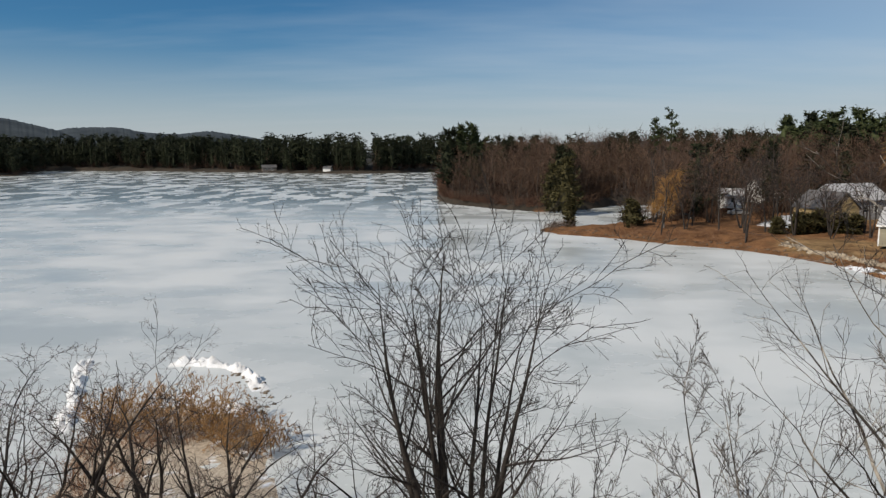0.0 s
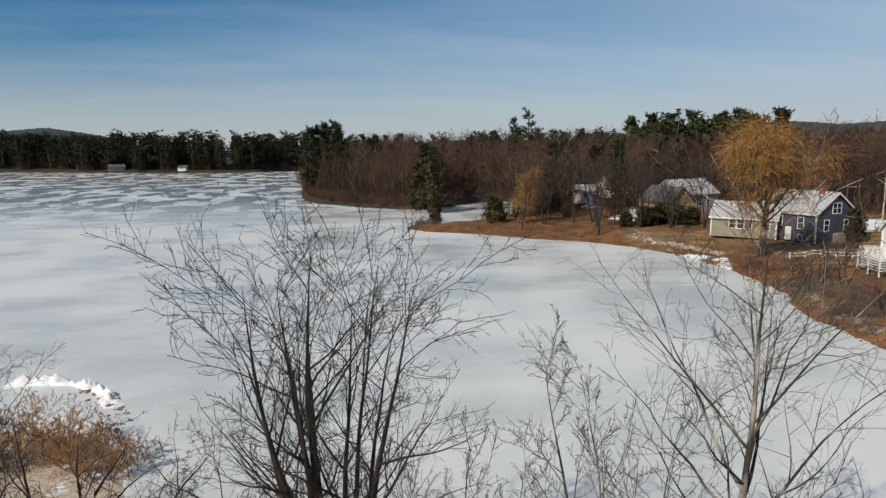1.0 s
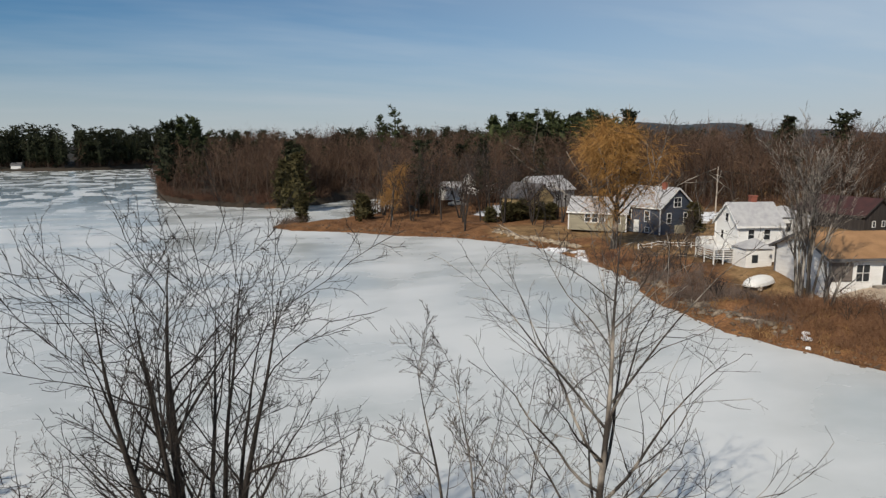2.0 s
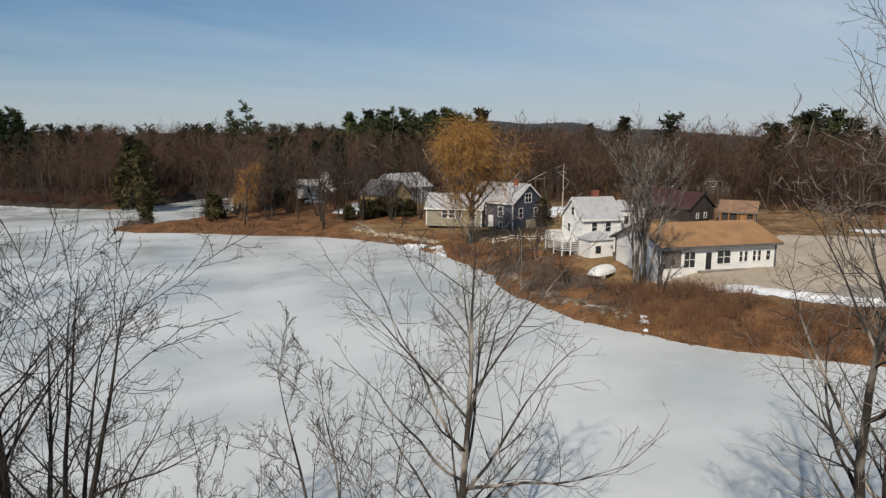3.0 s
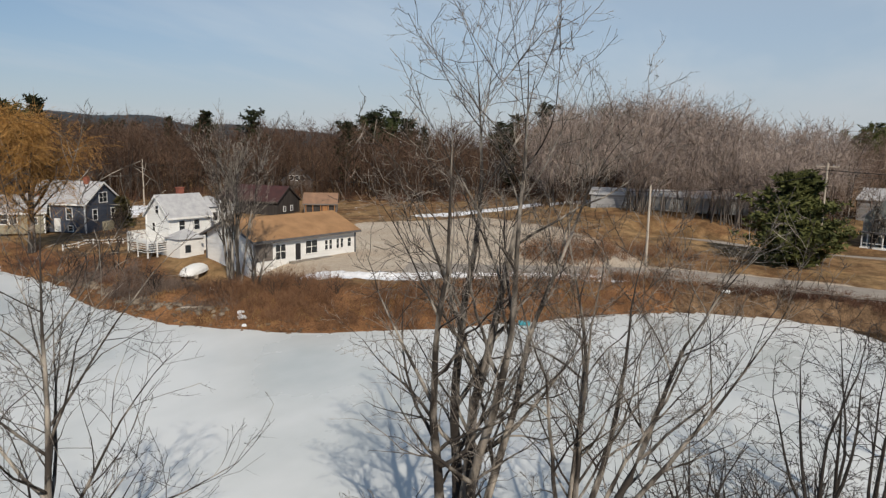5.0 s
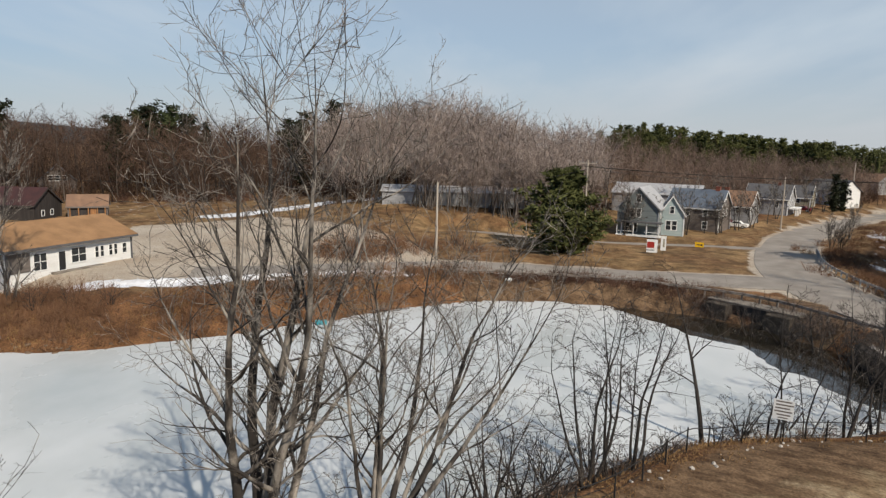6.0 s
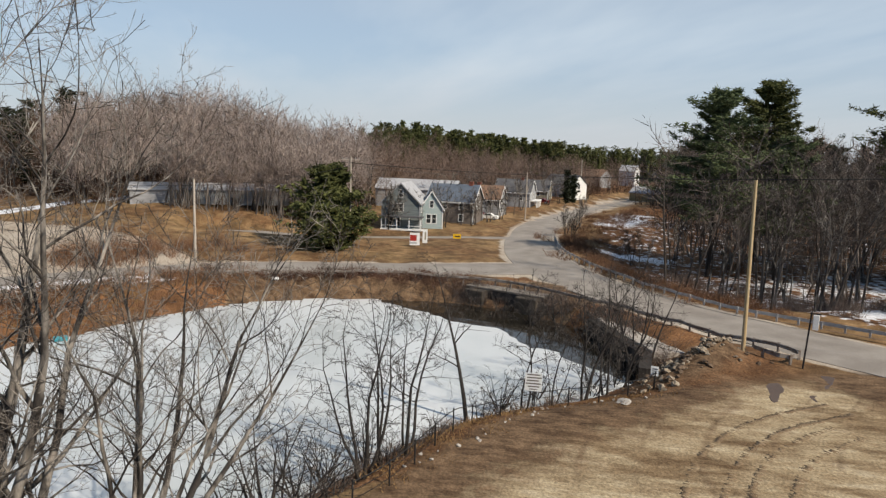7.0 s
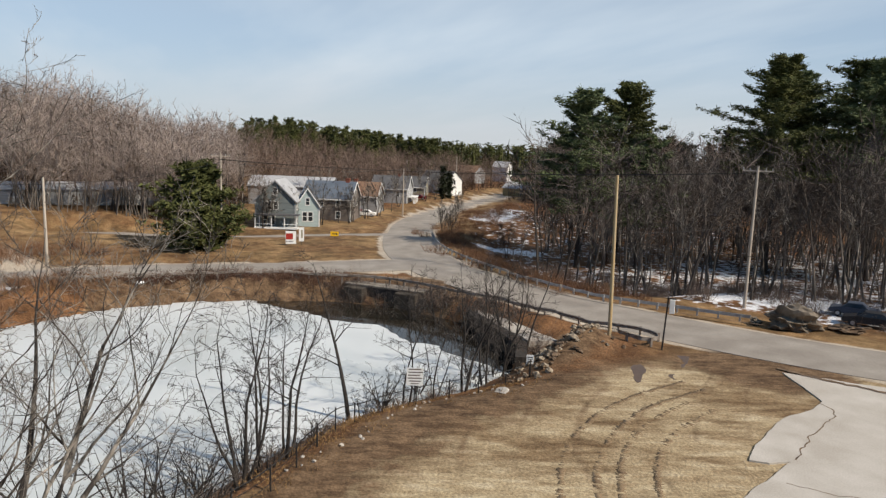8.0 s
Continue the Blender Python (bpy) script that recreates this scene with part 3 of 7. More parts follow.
def build_ground():
    far = [-4200, -3200, -2500, -2000, -1600, -1300, -1000, -800, -650, -520, -420, -340]
    xs = np.concatenate([far, axis_lines([(-280, -60, 6), (-60, -24, 2), (-24, 80, 0.85), (80, 130, 1.6), (130, 260, 5), (260, 420, 14)]), [520, 650, 800, 1000, 1250, 1600, 1900, 2200, 2600, 3300, 4200]])
    ys = np.concatenate([[-4200, -3000, -2200, -1500, -1000, -700, -500, -380, -300], axis_lines([(-240, -80, 6), (-80, -50, 2), (-50, 64, 0.85), (64, 140, 1.3), (140, 220, 2.5), (220, 560, 6), (560, 760, 18)]), [850, 1000, 1200, 1450, 1700, 1950, 2200, 2500, 2900, 3500, 4300]])
    gx, gy = np.meshgrid(xs, ys)
    z = height(gx, gy)
    verts = np.stack([gx * S, gy * S, z], -1).reshape(-1, 3)
    ny, nx = gx.shape
    i = (np.arange(ny - 1)[:, None] * nx + np.arange(nx - 1)[None, :]).ravel()
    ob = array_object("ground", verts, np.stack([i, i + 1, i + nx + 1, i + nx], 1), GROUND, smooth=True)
    x, y = gx.ravel(), gy.ravel()
    d = dist_to_line(x, y, SHORE, True)
    near = np.maximum(np.abs(x - 6) - 26, np.abs(y + 16) - 24)
    dirt = (1 - smooth(-1, 3, near)) * smooth(2.6, 5.0, d)
    gravel_lot = [(55, 41), (62, 50), (80, 52), (97, 54), (109, 38), (99, 21), (89, 12), (77, 6), (68, 6), (65, 14), (58, 29)]
    gravel = np.where(inside(x, y, gravel_lot), smooth(0, 2.5, dist_to_line(x, y, gravel_lot, True)) * 0.5 + 0.5, 0)
    gravel = np.maximum(gravel, 1 - smooth(3.7, 5.2, np.minimum(dist_to_line(x, y, MAIN_ROAD), dist_to_line(x, y, SIDE_ROAD))))
    snow = np.zeros_like(x)
    for line, wide in (([(57, 36.5), (60, 28.5), (64.5, 21), (67.5, 13), (69, 9)], 2.0), ([(110, 47), (117, 40), (121, 32)], 3.0), ([(121, 27), (121, 22)], 1.6), ([(50.5, 74), (53, 79), (50, 88)], 0.8), ([(72, 100), (96, 118)], 5), ([(112, -63), (132, -79)], 4.0), ([(56, -48), (47, -53.5), (39, -59)], 3.4), ([(90, -50), (84, -55)], 2.2), ([(60, 120), (70, 132)], 4), ([(80, 90), (94, 98)], 3)):
        snow = np.maximum(snow, 0.82 * (1 - smooth(wide * 0.4, wide * 1.5, dist_to_line(x, y, line))))
    woods = smooth(-40, -48, y) * smooth(7, 13, dist_to_line(x, y, MAIN_ROAD)) * (x > 20)
    snow = np.maximum(snow, (0.5 - 0.14 * smooth(66, 76, x)) * woods * (1 - smooth(140, 170, np.hypot(x, y))))
    snow = np.maximum(snow, 0.2 * smooth(30, 60, d) * (y > 40))
    spur = smooth(2, -1, np.hypot((x + 13.5) / 1.0, (y - 32) / 1.4) - 8)
    gravel = np.maximum(gravel, spur)
    snow = np.maximum(snow, 0.3 * spur)
    litter = np.maximum((1 - smooth(4, 13, d)) * (x > 25), smooth(90, 100, y) * (1 - smooth(25, 45, d)))
    litter = np.maximum(litter, 0.7 * woods)
    litter = litter * (1 - bump_at(x, y, 57, 97, 9, 10, 1.0)) * (1 - bump_at(x, y, 60, 68, 5, 7, 1.0))
    bank = np.maximum((1 - smooth(4, 7, d)) * (x > 54) * (y < 3) * (y > -31), np.minimum(bump_at(x, y, 36.9, -27.2, 2.6, 5.4, 1.3, 25), 1))
    dirt = np.maximum(dirt, bank)
    zones = ob.data.color_attributes.new("zones", "FLOAT_COLOR", "POINT")
    zones.data.foreach_set("color", np.stack([dirt, gravel, snow, np.ones_like(x)], 1).astype(np.float32).ravel())
    fence_side = dist_to_line(x, y, [(20, 2), (26, -5), (32, -12), (33, -20), (36, -28), (36, -34), (28, -37)])
    damp = np.maximum(bank, np.clip(1.05 - smooth(1.5, 9.0 - 3.0 * smooth(-14, -22, y), fence_side) + 0.25 * waves(x * 0.8, y * 0.8), 0, 1))
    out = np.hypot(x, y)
    # wooded: far land and the point, coloured dark as if under trees
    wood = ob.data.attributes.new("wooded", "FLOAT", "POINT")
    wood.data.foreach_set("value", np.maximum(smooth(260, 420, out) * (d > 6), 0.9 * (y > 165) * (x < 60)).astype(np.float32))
    wet = ob.data.attributes.new("damp", "FLOAT", "POINT")
    wet.data.foreach_set("value", damp.astype(np.float32))
    lit = ob.data.attributes.new("litter", "FLOAT", "POINT")
    lit.data.foreach_set("value", litter.astype(np.float32))
    tagged(ob, "brown grass, leaf litter, tan dirt and snow patches in early spring", "ground", kind="structure")


build_ground()
ice = mesh_object("frozen_lake", [(-1500, -600, 0), (400, -600, 0), (400, 900, 0), (-1500, 900, 0)], [(0, 1, 2, 3)], ICE)
tagged(ice, "frozen lake with white and grey wet spring ice", "lake ice", kind="structure")


def far_hill(crest, dist, deep, seed, label):
    """A wooded hill far off: crest as (bearing, angle of its top over the eye) in degrees, dist in metres; its outline is rough with treetops."""
    rng = np.random.default_rng(seed)
    b_ = np.linspace(crest[0][0], crest[-1][0], int((crest[-1][0] - crest[0][0]) * 14))
    top = np.interp(b_, [c[0] for c in crest], [c[1] for c in crest])
    top = np.convolve(np.pad(top, 8, mode="edge"), np.ones(17) / 17, "valid")
    crown = EYE + dist * np.tan(np.radians(top)) + rng.uniform(-0.00035, 0.00035, len(b_)) * dist
    verts, faces, m = [], [], 7
    for k, a in enumerate(np.radians(b_)):
        for j in range(m):
            u = j / (m - 1)
            r = dist + deep * (u - 0.5) * 2
            z = max(crown[k] * (1 - (2 * u - 1) ** 2), -2.0) + (rng.uniform(-0.0005, 0.0005) * dist if 0 < j < m - 1 else -2.0)
            verts.append((r * math.sin(a), r * math.cos(a), z))
        if k:
            faces += [((k - 1) * m + j, k * m + j, k * m + j + 1, (k - 1) * m + j + 1) for j in range(m - 1)]
    tagged(mesh_object("far_hill", verts, faces, HAZED_HILLS, smooth=True), label, "hill", kind="structure")


# pine woods with the blue-grey haze of distance in their base colour
HAZED_HILLS = material("hazed_pine_woods", (0.05, 0.062, 0.07), second=(0.022, 0.03, 0.036), scale=0.02, fine=0.12, bump=0)
far_hill([(-60, 2.0), (-42, 2.9), (-32.6, 2.35), (-31.3, 2.06), (-29.2, 1.5), (-27, 0.6)], 1500, 260, 901, "dark pine-covered hill beyond the lake")
far_hill([(-36, 1.0), (-30, 1.37), (-28.1, 1.72), (-25.1, 1.78), (-23.6, 1.42), (-21.2, 1.27), (-18.7, 1.56), (-16.1, 1.16), (-13, 0.6)], 3200, 500, 902, "blue-grey wooded hills on the horizon")
far_hill([(30, 1.2), (36, 1.85), (38.3, 1.92), (41.2, 1.65), (43.8, 1.8), (45.6, 1.76), (47.6, 1.1), (51, 1.3), (56, 0.9), (62, 0.5)], 2200, 400, 903, "dark wooded hill behind the village woods")


def ribbon(name, line, half, mat, lift, label, category):
    """A strip of paving along a plan line, on the ground's level, with a cambered middle and real edges."""
    pts = [Vector((x * S, y * S)) for x, y in line]
    # round the corners
    for _ in range(2):
        pts = [pts[0]] + [q for a, b_ in zip(pts[:-1], pts[1:]) for q in (a * 0.75 + b_ * 0.25, a * 0.25 + b_ * 0.75)] + [pts[-1]]
    verts, faces = [], []
    for k, p in enumerate(pts):
        t = (pts[min(k + 1, len(pts) - 1)] - pts[max(k - 1, 0)]).normalized()
        s = Vector((t.y, -t.x))
        z0 = ground_z(p.x / S, p.y / S)
        for u, dz in ((-1.0, -0.25), (-1.0, 0.0), (0.0, 0.05), (1.0, 0.0), (1.0, -0.25)):
            q = p + s * half * u
            verts.append((q.x, q.y, z0 + lift + dz))
        if k:
            a = 5 * (k - 1)
            faces += [(a + j, a + j + 1, a + j + 6, a + j + 5) for j in range(4)]
    return tagged(mesh_object(name, verts, faces, mat), label, category, kind="structure")


ribbon("road", MAIN_ROAD, 4.4, ASPHALT, 0.04, "pale worn two-lane asphalt road", "road")
ribbon("side_road", SIDE_ROAD, 4.0, ASPHALT, 0.065, "pale worn asphalt side road along the lake", "road")
ribbon("street", STREET, 2.6, ASPHALT, 0.055, "narrow asphalt street in front of houses", "road")


# ---- trees ----
def unit(v):
    return v / np.maximum(np.linalg.norm(v, axis=-1, keepdims=True), 1e-9)


def shoots(rng, start, way, length, radius, pts, jitter, rise, tip=0.35):
    """Polylines (n, pts, 3) with radii (n, pts): shoots that wander and bend upwards by rise (down: minus)."""
    n = len(start)
    line, d = [start], unit(way)
    step = (length / (pts - 1))[:, None]
    for _ in range(pts - 1):
        d = unit(d + jitter * rng.normal(size=(n, 3)) + np.array([0, 0, rise]))
        line.append(line[-1] + d * step)
    taper = np.linspace(1, tip, pts)
    return np.stack(line, 1), radius[:, None] * taper[None, :]


def offspring(rng, line, rad, length, count, first, angle, ratio, thin, shorter=0.55):
    """Starts, ways, lengths and radii of count side shoots on each polyline, from the share first of its length on."""
    n, pts, _ = line.shape
    s = first + (1 - first) * (np.arange(count)[None, :] + rng.uniform(0, 1, (n, count))) / count
    at = np.clip(s * (pts - 1), 0, pts - 1.001)
    k = at.astype(int)
    f = (at - k)[..., None]
    rows = np.arange(n)[:, None]
    start = line[rows, k] * (1 - f) + line[rows, k + 1] * f
    t = unit(line[rows, k + 1] - line[rows, k])
    side = unit(np.cross(t, rng.normal(size=t.shape)))
    a = np.radians(angle) * rng.uniform(0.65, 1.3, (n, count))[..., None]
    way = t * np.cos(a) + side * np.sin(a)
    vigour = rng.uniform(0.45, 1.0, (n, count)) ** 1.5 * 1.45
    ln = length[:, None] * ratio * (1 - shorter * s) * np.maximum(vigour, 0.42)
    rd = (rad[rows, k] * (1 - f[..., 0]) + rad[rows, k + 1] * f[..., 0]) * thin * np.clip(vigour, 0.5, 1.2)
    return start.reshape(-1, 3), way.reshape(-1, 3), ln.ravel(), rd.ravel()


def tubes(line, rad, sides):
    """Vertices and quads of tapered tubes round polylines."""
    n, pts, _ = line.shape
    t = unit(np.gradient(line, axis=1))
    ref = np.where(np.abs(t[..., 2:3]) > 0.9, np.array([1.0, 0, 0]), np.array([0, 0, 1.0]))
    u = unit(np.cross(t, ref))
    w = np.cross(t, u)
    a = np.arange(sides) * 2 * np.pi / sides
    ring = line[:, :, None] + rad[:, :, None, None] * (np.cos(a)[:, None] * u[:, :, None] + np.sin(a)[:, None] * w[:, :, None])
    verts = ring.reshape(-1, 3)
    base = (np.arange(n)[:, None, None] * pts + np.arange(pts - 1)[None, :, None]) * sides
    j = np.arange(sides)[None, None, :]
    j2 = (j + 1) % sides
    quads = np.stack([base + j, base + j2, base + sides + j2, base + sides + j], -1).reshape(-1, 4)
    return verts, quads


def slivers(rng, line, rad):
    """One thin triangle for each polyline: far twigs."""
    a, c = line[:, 0], line[:, -1]
    side = unit(np.cross(c - a, rng.normal(size=a.shape))) * rad[:, :1]
    return np.stack([a - side, a + side, c], 1).reshape(-1, 3), np.arange(3 * len(a)).reshape(-1, 3)


def joined(pieces):
    v, f, k = [], [], 0
    for verts, faces in pieces:
        v.append(verts)
        f.append(faces + k)
        k += len(verts)
    return np.concatenate(v), np.concatenate(f)


def bare_tree(name, x, y, seed, high, stems=1, spread=8.0, thick=0.16, lean=(0, 0), limbs=9, boughs=7, twigs=6, angle=36, bend=0.05, first=0.25, bark=None, twig=None, label="", category="tree", group="", base=None, wide=0.5, start_ring=0.25, light=0.0, crook=0.75, fade=0.55):
    """A leafless tree of one or more stems: trunk, branches and twigs, each a mesh of tapered tubes."""
    rng = np.random.default_rng(seed)
    bark, twig = bark or BARK, twig or TWIG
    z = ground_z(x, y) - 0.1 if base is None else base
    top = empty(name, x * S, y * S, z, 0, label, category, group)
    ang = np.arange(stems) * 2 * np.pi / max(stems, 1) + rng.uniform(0, 1, stems)
    out = np.stack([np.cos(ang), np.sin(ang), np.zeros(stems)], 1)
    tilt = np.radians(spread) * rng.uniform(0.35, 1.2, stems) * (stems > 1)
    start = out * start_ring * (stems > 1) * rng.uniform(0.4, 1.2, (stems, 1))
    way = out * np.sin(tilt)[:, None] + np.array([lean[0], lean[1], 1.0])
    ln = high * rng.uniform(0.82, 1.05, stems) if stems > 1 else np.array([high])
    rd = thick * rng.uniform(0.7, 1.15, stems)
    l0, r0 = shoots(rng, start, way, ln, rd, 14, (0.025 if stems == 1 and not light else 0.07) * crook, 0.015, 0.03)
    s1 = offspring(rng, l0, r0, ln, limbs, first, angle, wide, 0.5, fade)
    l1, r1 = shoots(rng, *s1, 9, 0.12 * crook, bend, 0.08)
    s2 = offspring(rng, l1, r1, s1[2], boughs, 0.2, angle, 0.5, 0.5)
    l2, r2 = shoots(rng, *s2, 4 if light else 6, (0.2 if light else 0.26) * crook, bend + (0 if light else 0.03), 0.2)
    r2 = np.maximum(r2, 0.0085)
    s3 = offspring(rng, l2, r2, s2[2], twigs, 0.15, angle + 4, 0.55, 0.6)
    l3, r3 = shoots(rng, *s3, 3, 0.25 * crook, bend + 0.04, 0.4)
    r3 = np.maximum(r3, 0.0048)
    for k in range(stems):
        row = [0, 2, 4, 6, 8, 10, 13] if light else list(range(14))
        stem = array_object("trunk", *tubes(l0[k:k + 1, row], r0[k:k + 1, row], 6 if light else 8), bark, top, smooth=True)
        for i in range(k * limbs, (k + 1) * limbs) if light < 0.015 else ():
            step = 2 if light else 1
            array_object("branch", *tubes(l1[i:i + 1, ::step], np.maximum(r1[i:i + 1, ::step], 0.01), 4 if light else 5), bark, stem, smooth=True)
    finer = [tubes(l2[:, ::3], np.maximum(r2[:, ::3], light * 0.7), 3) if light else tubes(l2, r2, 3)]
    if light >= 0.015:
        finer.append(tubes(l1[:, ::2], np.maximum(r1[:, ::2], light), 3))
    tagged(array_object("boughs", *joined(finer), bark, top), kind="stuff")
    if light:
        fine_twigs = slivers(rng, l3, np.maximum(r3, light))
    else:
        s4 = offspring(rng, l3, r3, s3[2], 3, 0.2, angle, 0.6, 0.6)
        l4, r4 = shoots(rng, *s4, 2, 0.2, 0.08, 0.5)
        v4, f4 = tubes(l3, r3, 3)
        fine_twigs = joined([(v4, np.concatenate([f4[:, [0, 1, 2]], f4[:, [0, 2, 3]]])), slivers(rng, l4, np.full(r4.shape, 0.0058))])
    tagged(array_object("twigs", *fine_twigs, twig, top), kind="stuff")
    return top


def far_bare(rng, high, light, first=0.2):
    """A leafless tree of slivers for the woods: trunk and crown arrays; light: without the last twigs."""
    l0, r0 = shoots(rng, np.zeros((1, 3)), np.array([[0, 0, 1.0]]), np.array([high * 0.95]), np.array([high * 0.0105]), 5, 0.1, 0.03, 0.15)
    ln = np.array([high])
    s1 = offspring(rng, l0, r0, ln, 15, first, 50, 0.5, 0.5, 0.55)
    l1, r1 = shoots(rng, *s1, 3, 0.12, 0.13, 0.3)
    s2 = offspring(rng, l1, r1, s1[2], 9, 0.12, 48, 0.62, 0.5)
    l2, r2 = shoots(rng, *s2, 2, 0.1, 0.12, 0.5)
    v0, f0 = tubes(l0, r0, 3)
    trunk = (v0, np.concatenate([f0[:, [0, 1, 2]], f0[:, [0, 2, 3]]]))
    crown = [slivers(rng, l1, np.maximum(r1, 0.05)), slivers(rng, l2, np.full(r2.shape, 0.045 if light else 0.032))]
    if not light:
        s3 = offspring(rng, l2, r2, s2[2], 2, 0.25, 45, 0.75, 0.5)
        l3, r3 = shoots(rng, *s3, 2, 0.1, 0.1, 0.5)
        crown.append(slivers(rng, l3, np.full(r3.shape, 0.03)))
    return trunk, joined(crown)


def far_bush(rng, high):
    """Low many-stemmed underwood of slivers."""
    n = 12
    way = rng.normal(size=(n, 3)) * np.array([0.5, 0.5, 0.1]) + np.array([0, 0, 1.0])
    l0, r0 = shoots(rng, rng.normal(size=(n, 3)) * np.array([0.7, 0.7, 0]), way, high * rng.uniform(0.5, 1.0, n), np.full(n, 0.05), 2, 0.1, 0.0, 0.5)
    s1 = offspring(rng, l0, r0, np.full(n, high), 7, 0.1, 48, 0.45, 0.6)
    l1, r1 = shoots(rng, *s1, 2, 0.1, 0.1, 0.5)
    return joined([slivers(rng, l0, r0), slivers(rng, l1, np.full(r1.shape, 0.045))])


def tufts(rng, at, size, per, flat=0.5, slim=0.22):
    """Clumps of needles: per thin triangles round each place."""
    n = len(at)
    c = np.repeat(at, per, 0)
    sz = np.repeat(size, per)[:, None]
    d = unit(rng.normal(size=(n * per, 3)) * np.array([1, 1, flat]) + np.array([0, 0, 0.25]))
    side = unit(np.cross(d, rng.normal(size=d.shape))) * sz * slim
    root = c + rng.normal(size=c.shape) * sz * 0.25
    tri = np.stack([root - side, root + side, root + d * sz], 1)
    return tri.reshape(-1, 3), np.arange(3 * n * per).reshape(-1, 3)


def pine_arrays(rng, high, bare=0.25, reach=0.2, whorls=16, arms=6, clumps=4, per=4, size=0.8, top_taper=0.85, droop=0.05, light=False, heart=0.5, fan=0.3, flat=0.5, slim=0.22, power=1.7, foot=0.5):
    """A conifer: trunk quads, limb quads and needle triangles. reach: the longest limb as a share of the height."""
    l0, r0 = shoots(rng, np.zeros((1, 3)), np.array([[0, 0, 1.0]]), np.array([high]), np.array([high * 0.014]), 8, 0.012, 0.0, 0.12)
    hs = bare + (1 - bare) * (np.arange(whorls) + 0.5) / whorls
    hs = np.repeat(hs, arms) + rng.uniform(-0.5, 0.5, whorls * arms) * (1 - bare) / whorls
    hs = np.clip(hs, bare * 0.9, 0.985)
    u = (hs - bare) / (1 - bare)
    sector = rng.uniform(0.55, 1.25, (whorls, 1)).repeat(arms, 1).ravel()
    ln = high * reach * (1 - top_taper * np.clip(u, 0, 1) ** power) * rng.uniform(0.4, 1.2, len(hs)) * sector * np.clip(foot + 2.0 * u, 0, 1)
    a = rng.uniform(0, 2 * np.pi, len(hs))
    k = np.clip((hs * 7).astype(int), 0, 6)
    f = (hs * 7 - k)[:, None]
    start = l0[0, k] * (1 - f) + l0[0, k + 1] * f
    lift = -0.15 + 0.75 * np.clip(u, 0, 1)
    way = np.stack([np.cos(a), np.sin(a), lift], 1)
    l1, r1 = shoots(rng, start, way, ln, np.maximum(high * 0.0025 * (1 - 0.6 * u), 0.015), 4, 0.06, droop, 0.3)
    s = rng.uniform(0.3, 1.03, (len(hs), clumps))
    at = np.clip(s * 3, 0, 2.999)
    kk = at.astype(int)
    ff = (at - kk)[..., None]
    rows = np.arange(len(hs))[:, None]
    places = (l1[rows, kk] * (1 - ff) + l1[rows, kk + 1] * ff).reshape(-1, 3)
    # the needles spread in fans to both sides of a limb
    across = np.stack([-np.sin(a), np.cos(a), np.zeros(len(a))], 1)
    places = places + (across[:, None] * (rng.uniform(-1, 1, (len(hs), clumps)) * fan * s * ln[:, None])[..., None]).reshape(-1, 3)
    sz = size * rng.uniform(0.7, 1.25, len(places))
    arm = slivers(rng, l1, np.maximum(r1, 0.05)) if light else tubes(l1, r1, 3)
    # dense shaded heart of the crown
    sides, rings = 7, 6
    cu = np.linspace(0.04, 0.97, rings)
    cr = high * reach * heart * (1 - top_taper * cu ** power) * np.clip(foot + 2.0 * cu, 0, 1) * np.where(cu > 0.9, 0.3, 1)
    ca = np.arange(sides) * 2 * np.pi / sides
    rr = cr[:, None] * rng.uniform(0.6, 1.3, (rings, sides))
    zz = high * (bare + (1 - bare) * cu)[:, None] + rng.normal(size=(rings, sides)) * high * 0.02
    cv = np.stack([rr * np.cos(ca), rr * np.sin(ca), zz], -1).reshape(-1, 3)
    q = np.array([[k * sides + j, k * sides + (j + 1) % sides, (k + 1) * sides + (j + 1) % sides, (k + 1) * sides + j] for k in range(rings - 1) for j in range(sides)])
    needles = joined([tufts(rng, places, sz, per, flat, slim), (cv, np.concatenate([q[:, [0, 1, 2]], q[:, [0, 2, 3]]]))])
    return tubes(l0[:, ::3] if light else l0, r0[:, ::3] if light else r0, 3 if light else 6), arm, needles


def pine_tree(name, x, y, seed, high, label, needle=None, group="", sink=0.1, **kw):
    rng = np.random.default_rng(seed)
    top = empty(name, x * S, y * S, ground_z(x, y) - sink, 0, label, "tree", group)
    t, l, c = pine_arrays(rng, high, **kw)
    array_object("trunk", *t, BARK_DARK, top, smooth=True)
    tagged(array_object("limbs", *l, BARK_DARK, top), kind="stuff")
    array_object("needles", *c, needle or NEEDLE, top)
    return top


def tris(vf):
    v, f = vf
    return (v, f) if f.shape[1] == 3 else (v, np.concatenate([f[:, [0, 1, 2]], f[:, [0, 2, 3]]]))


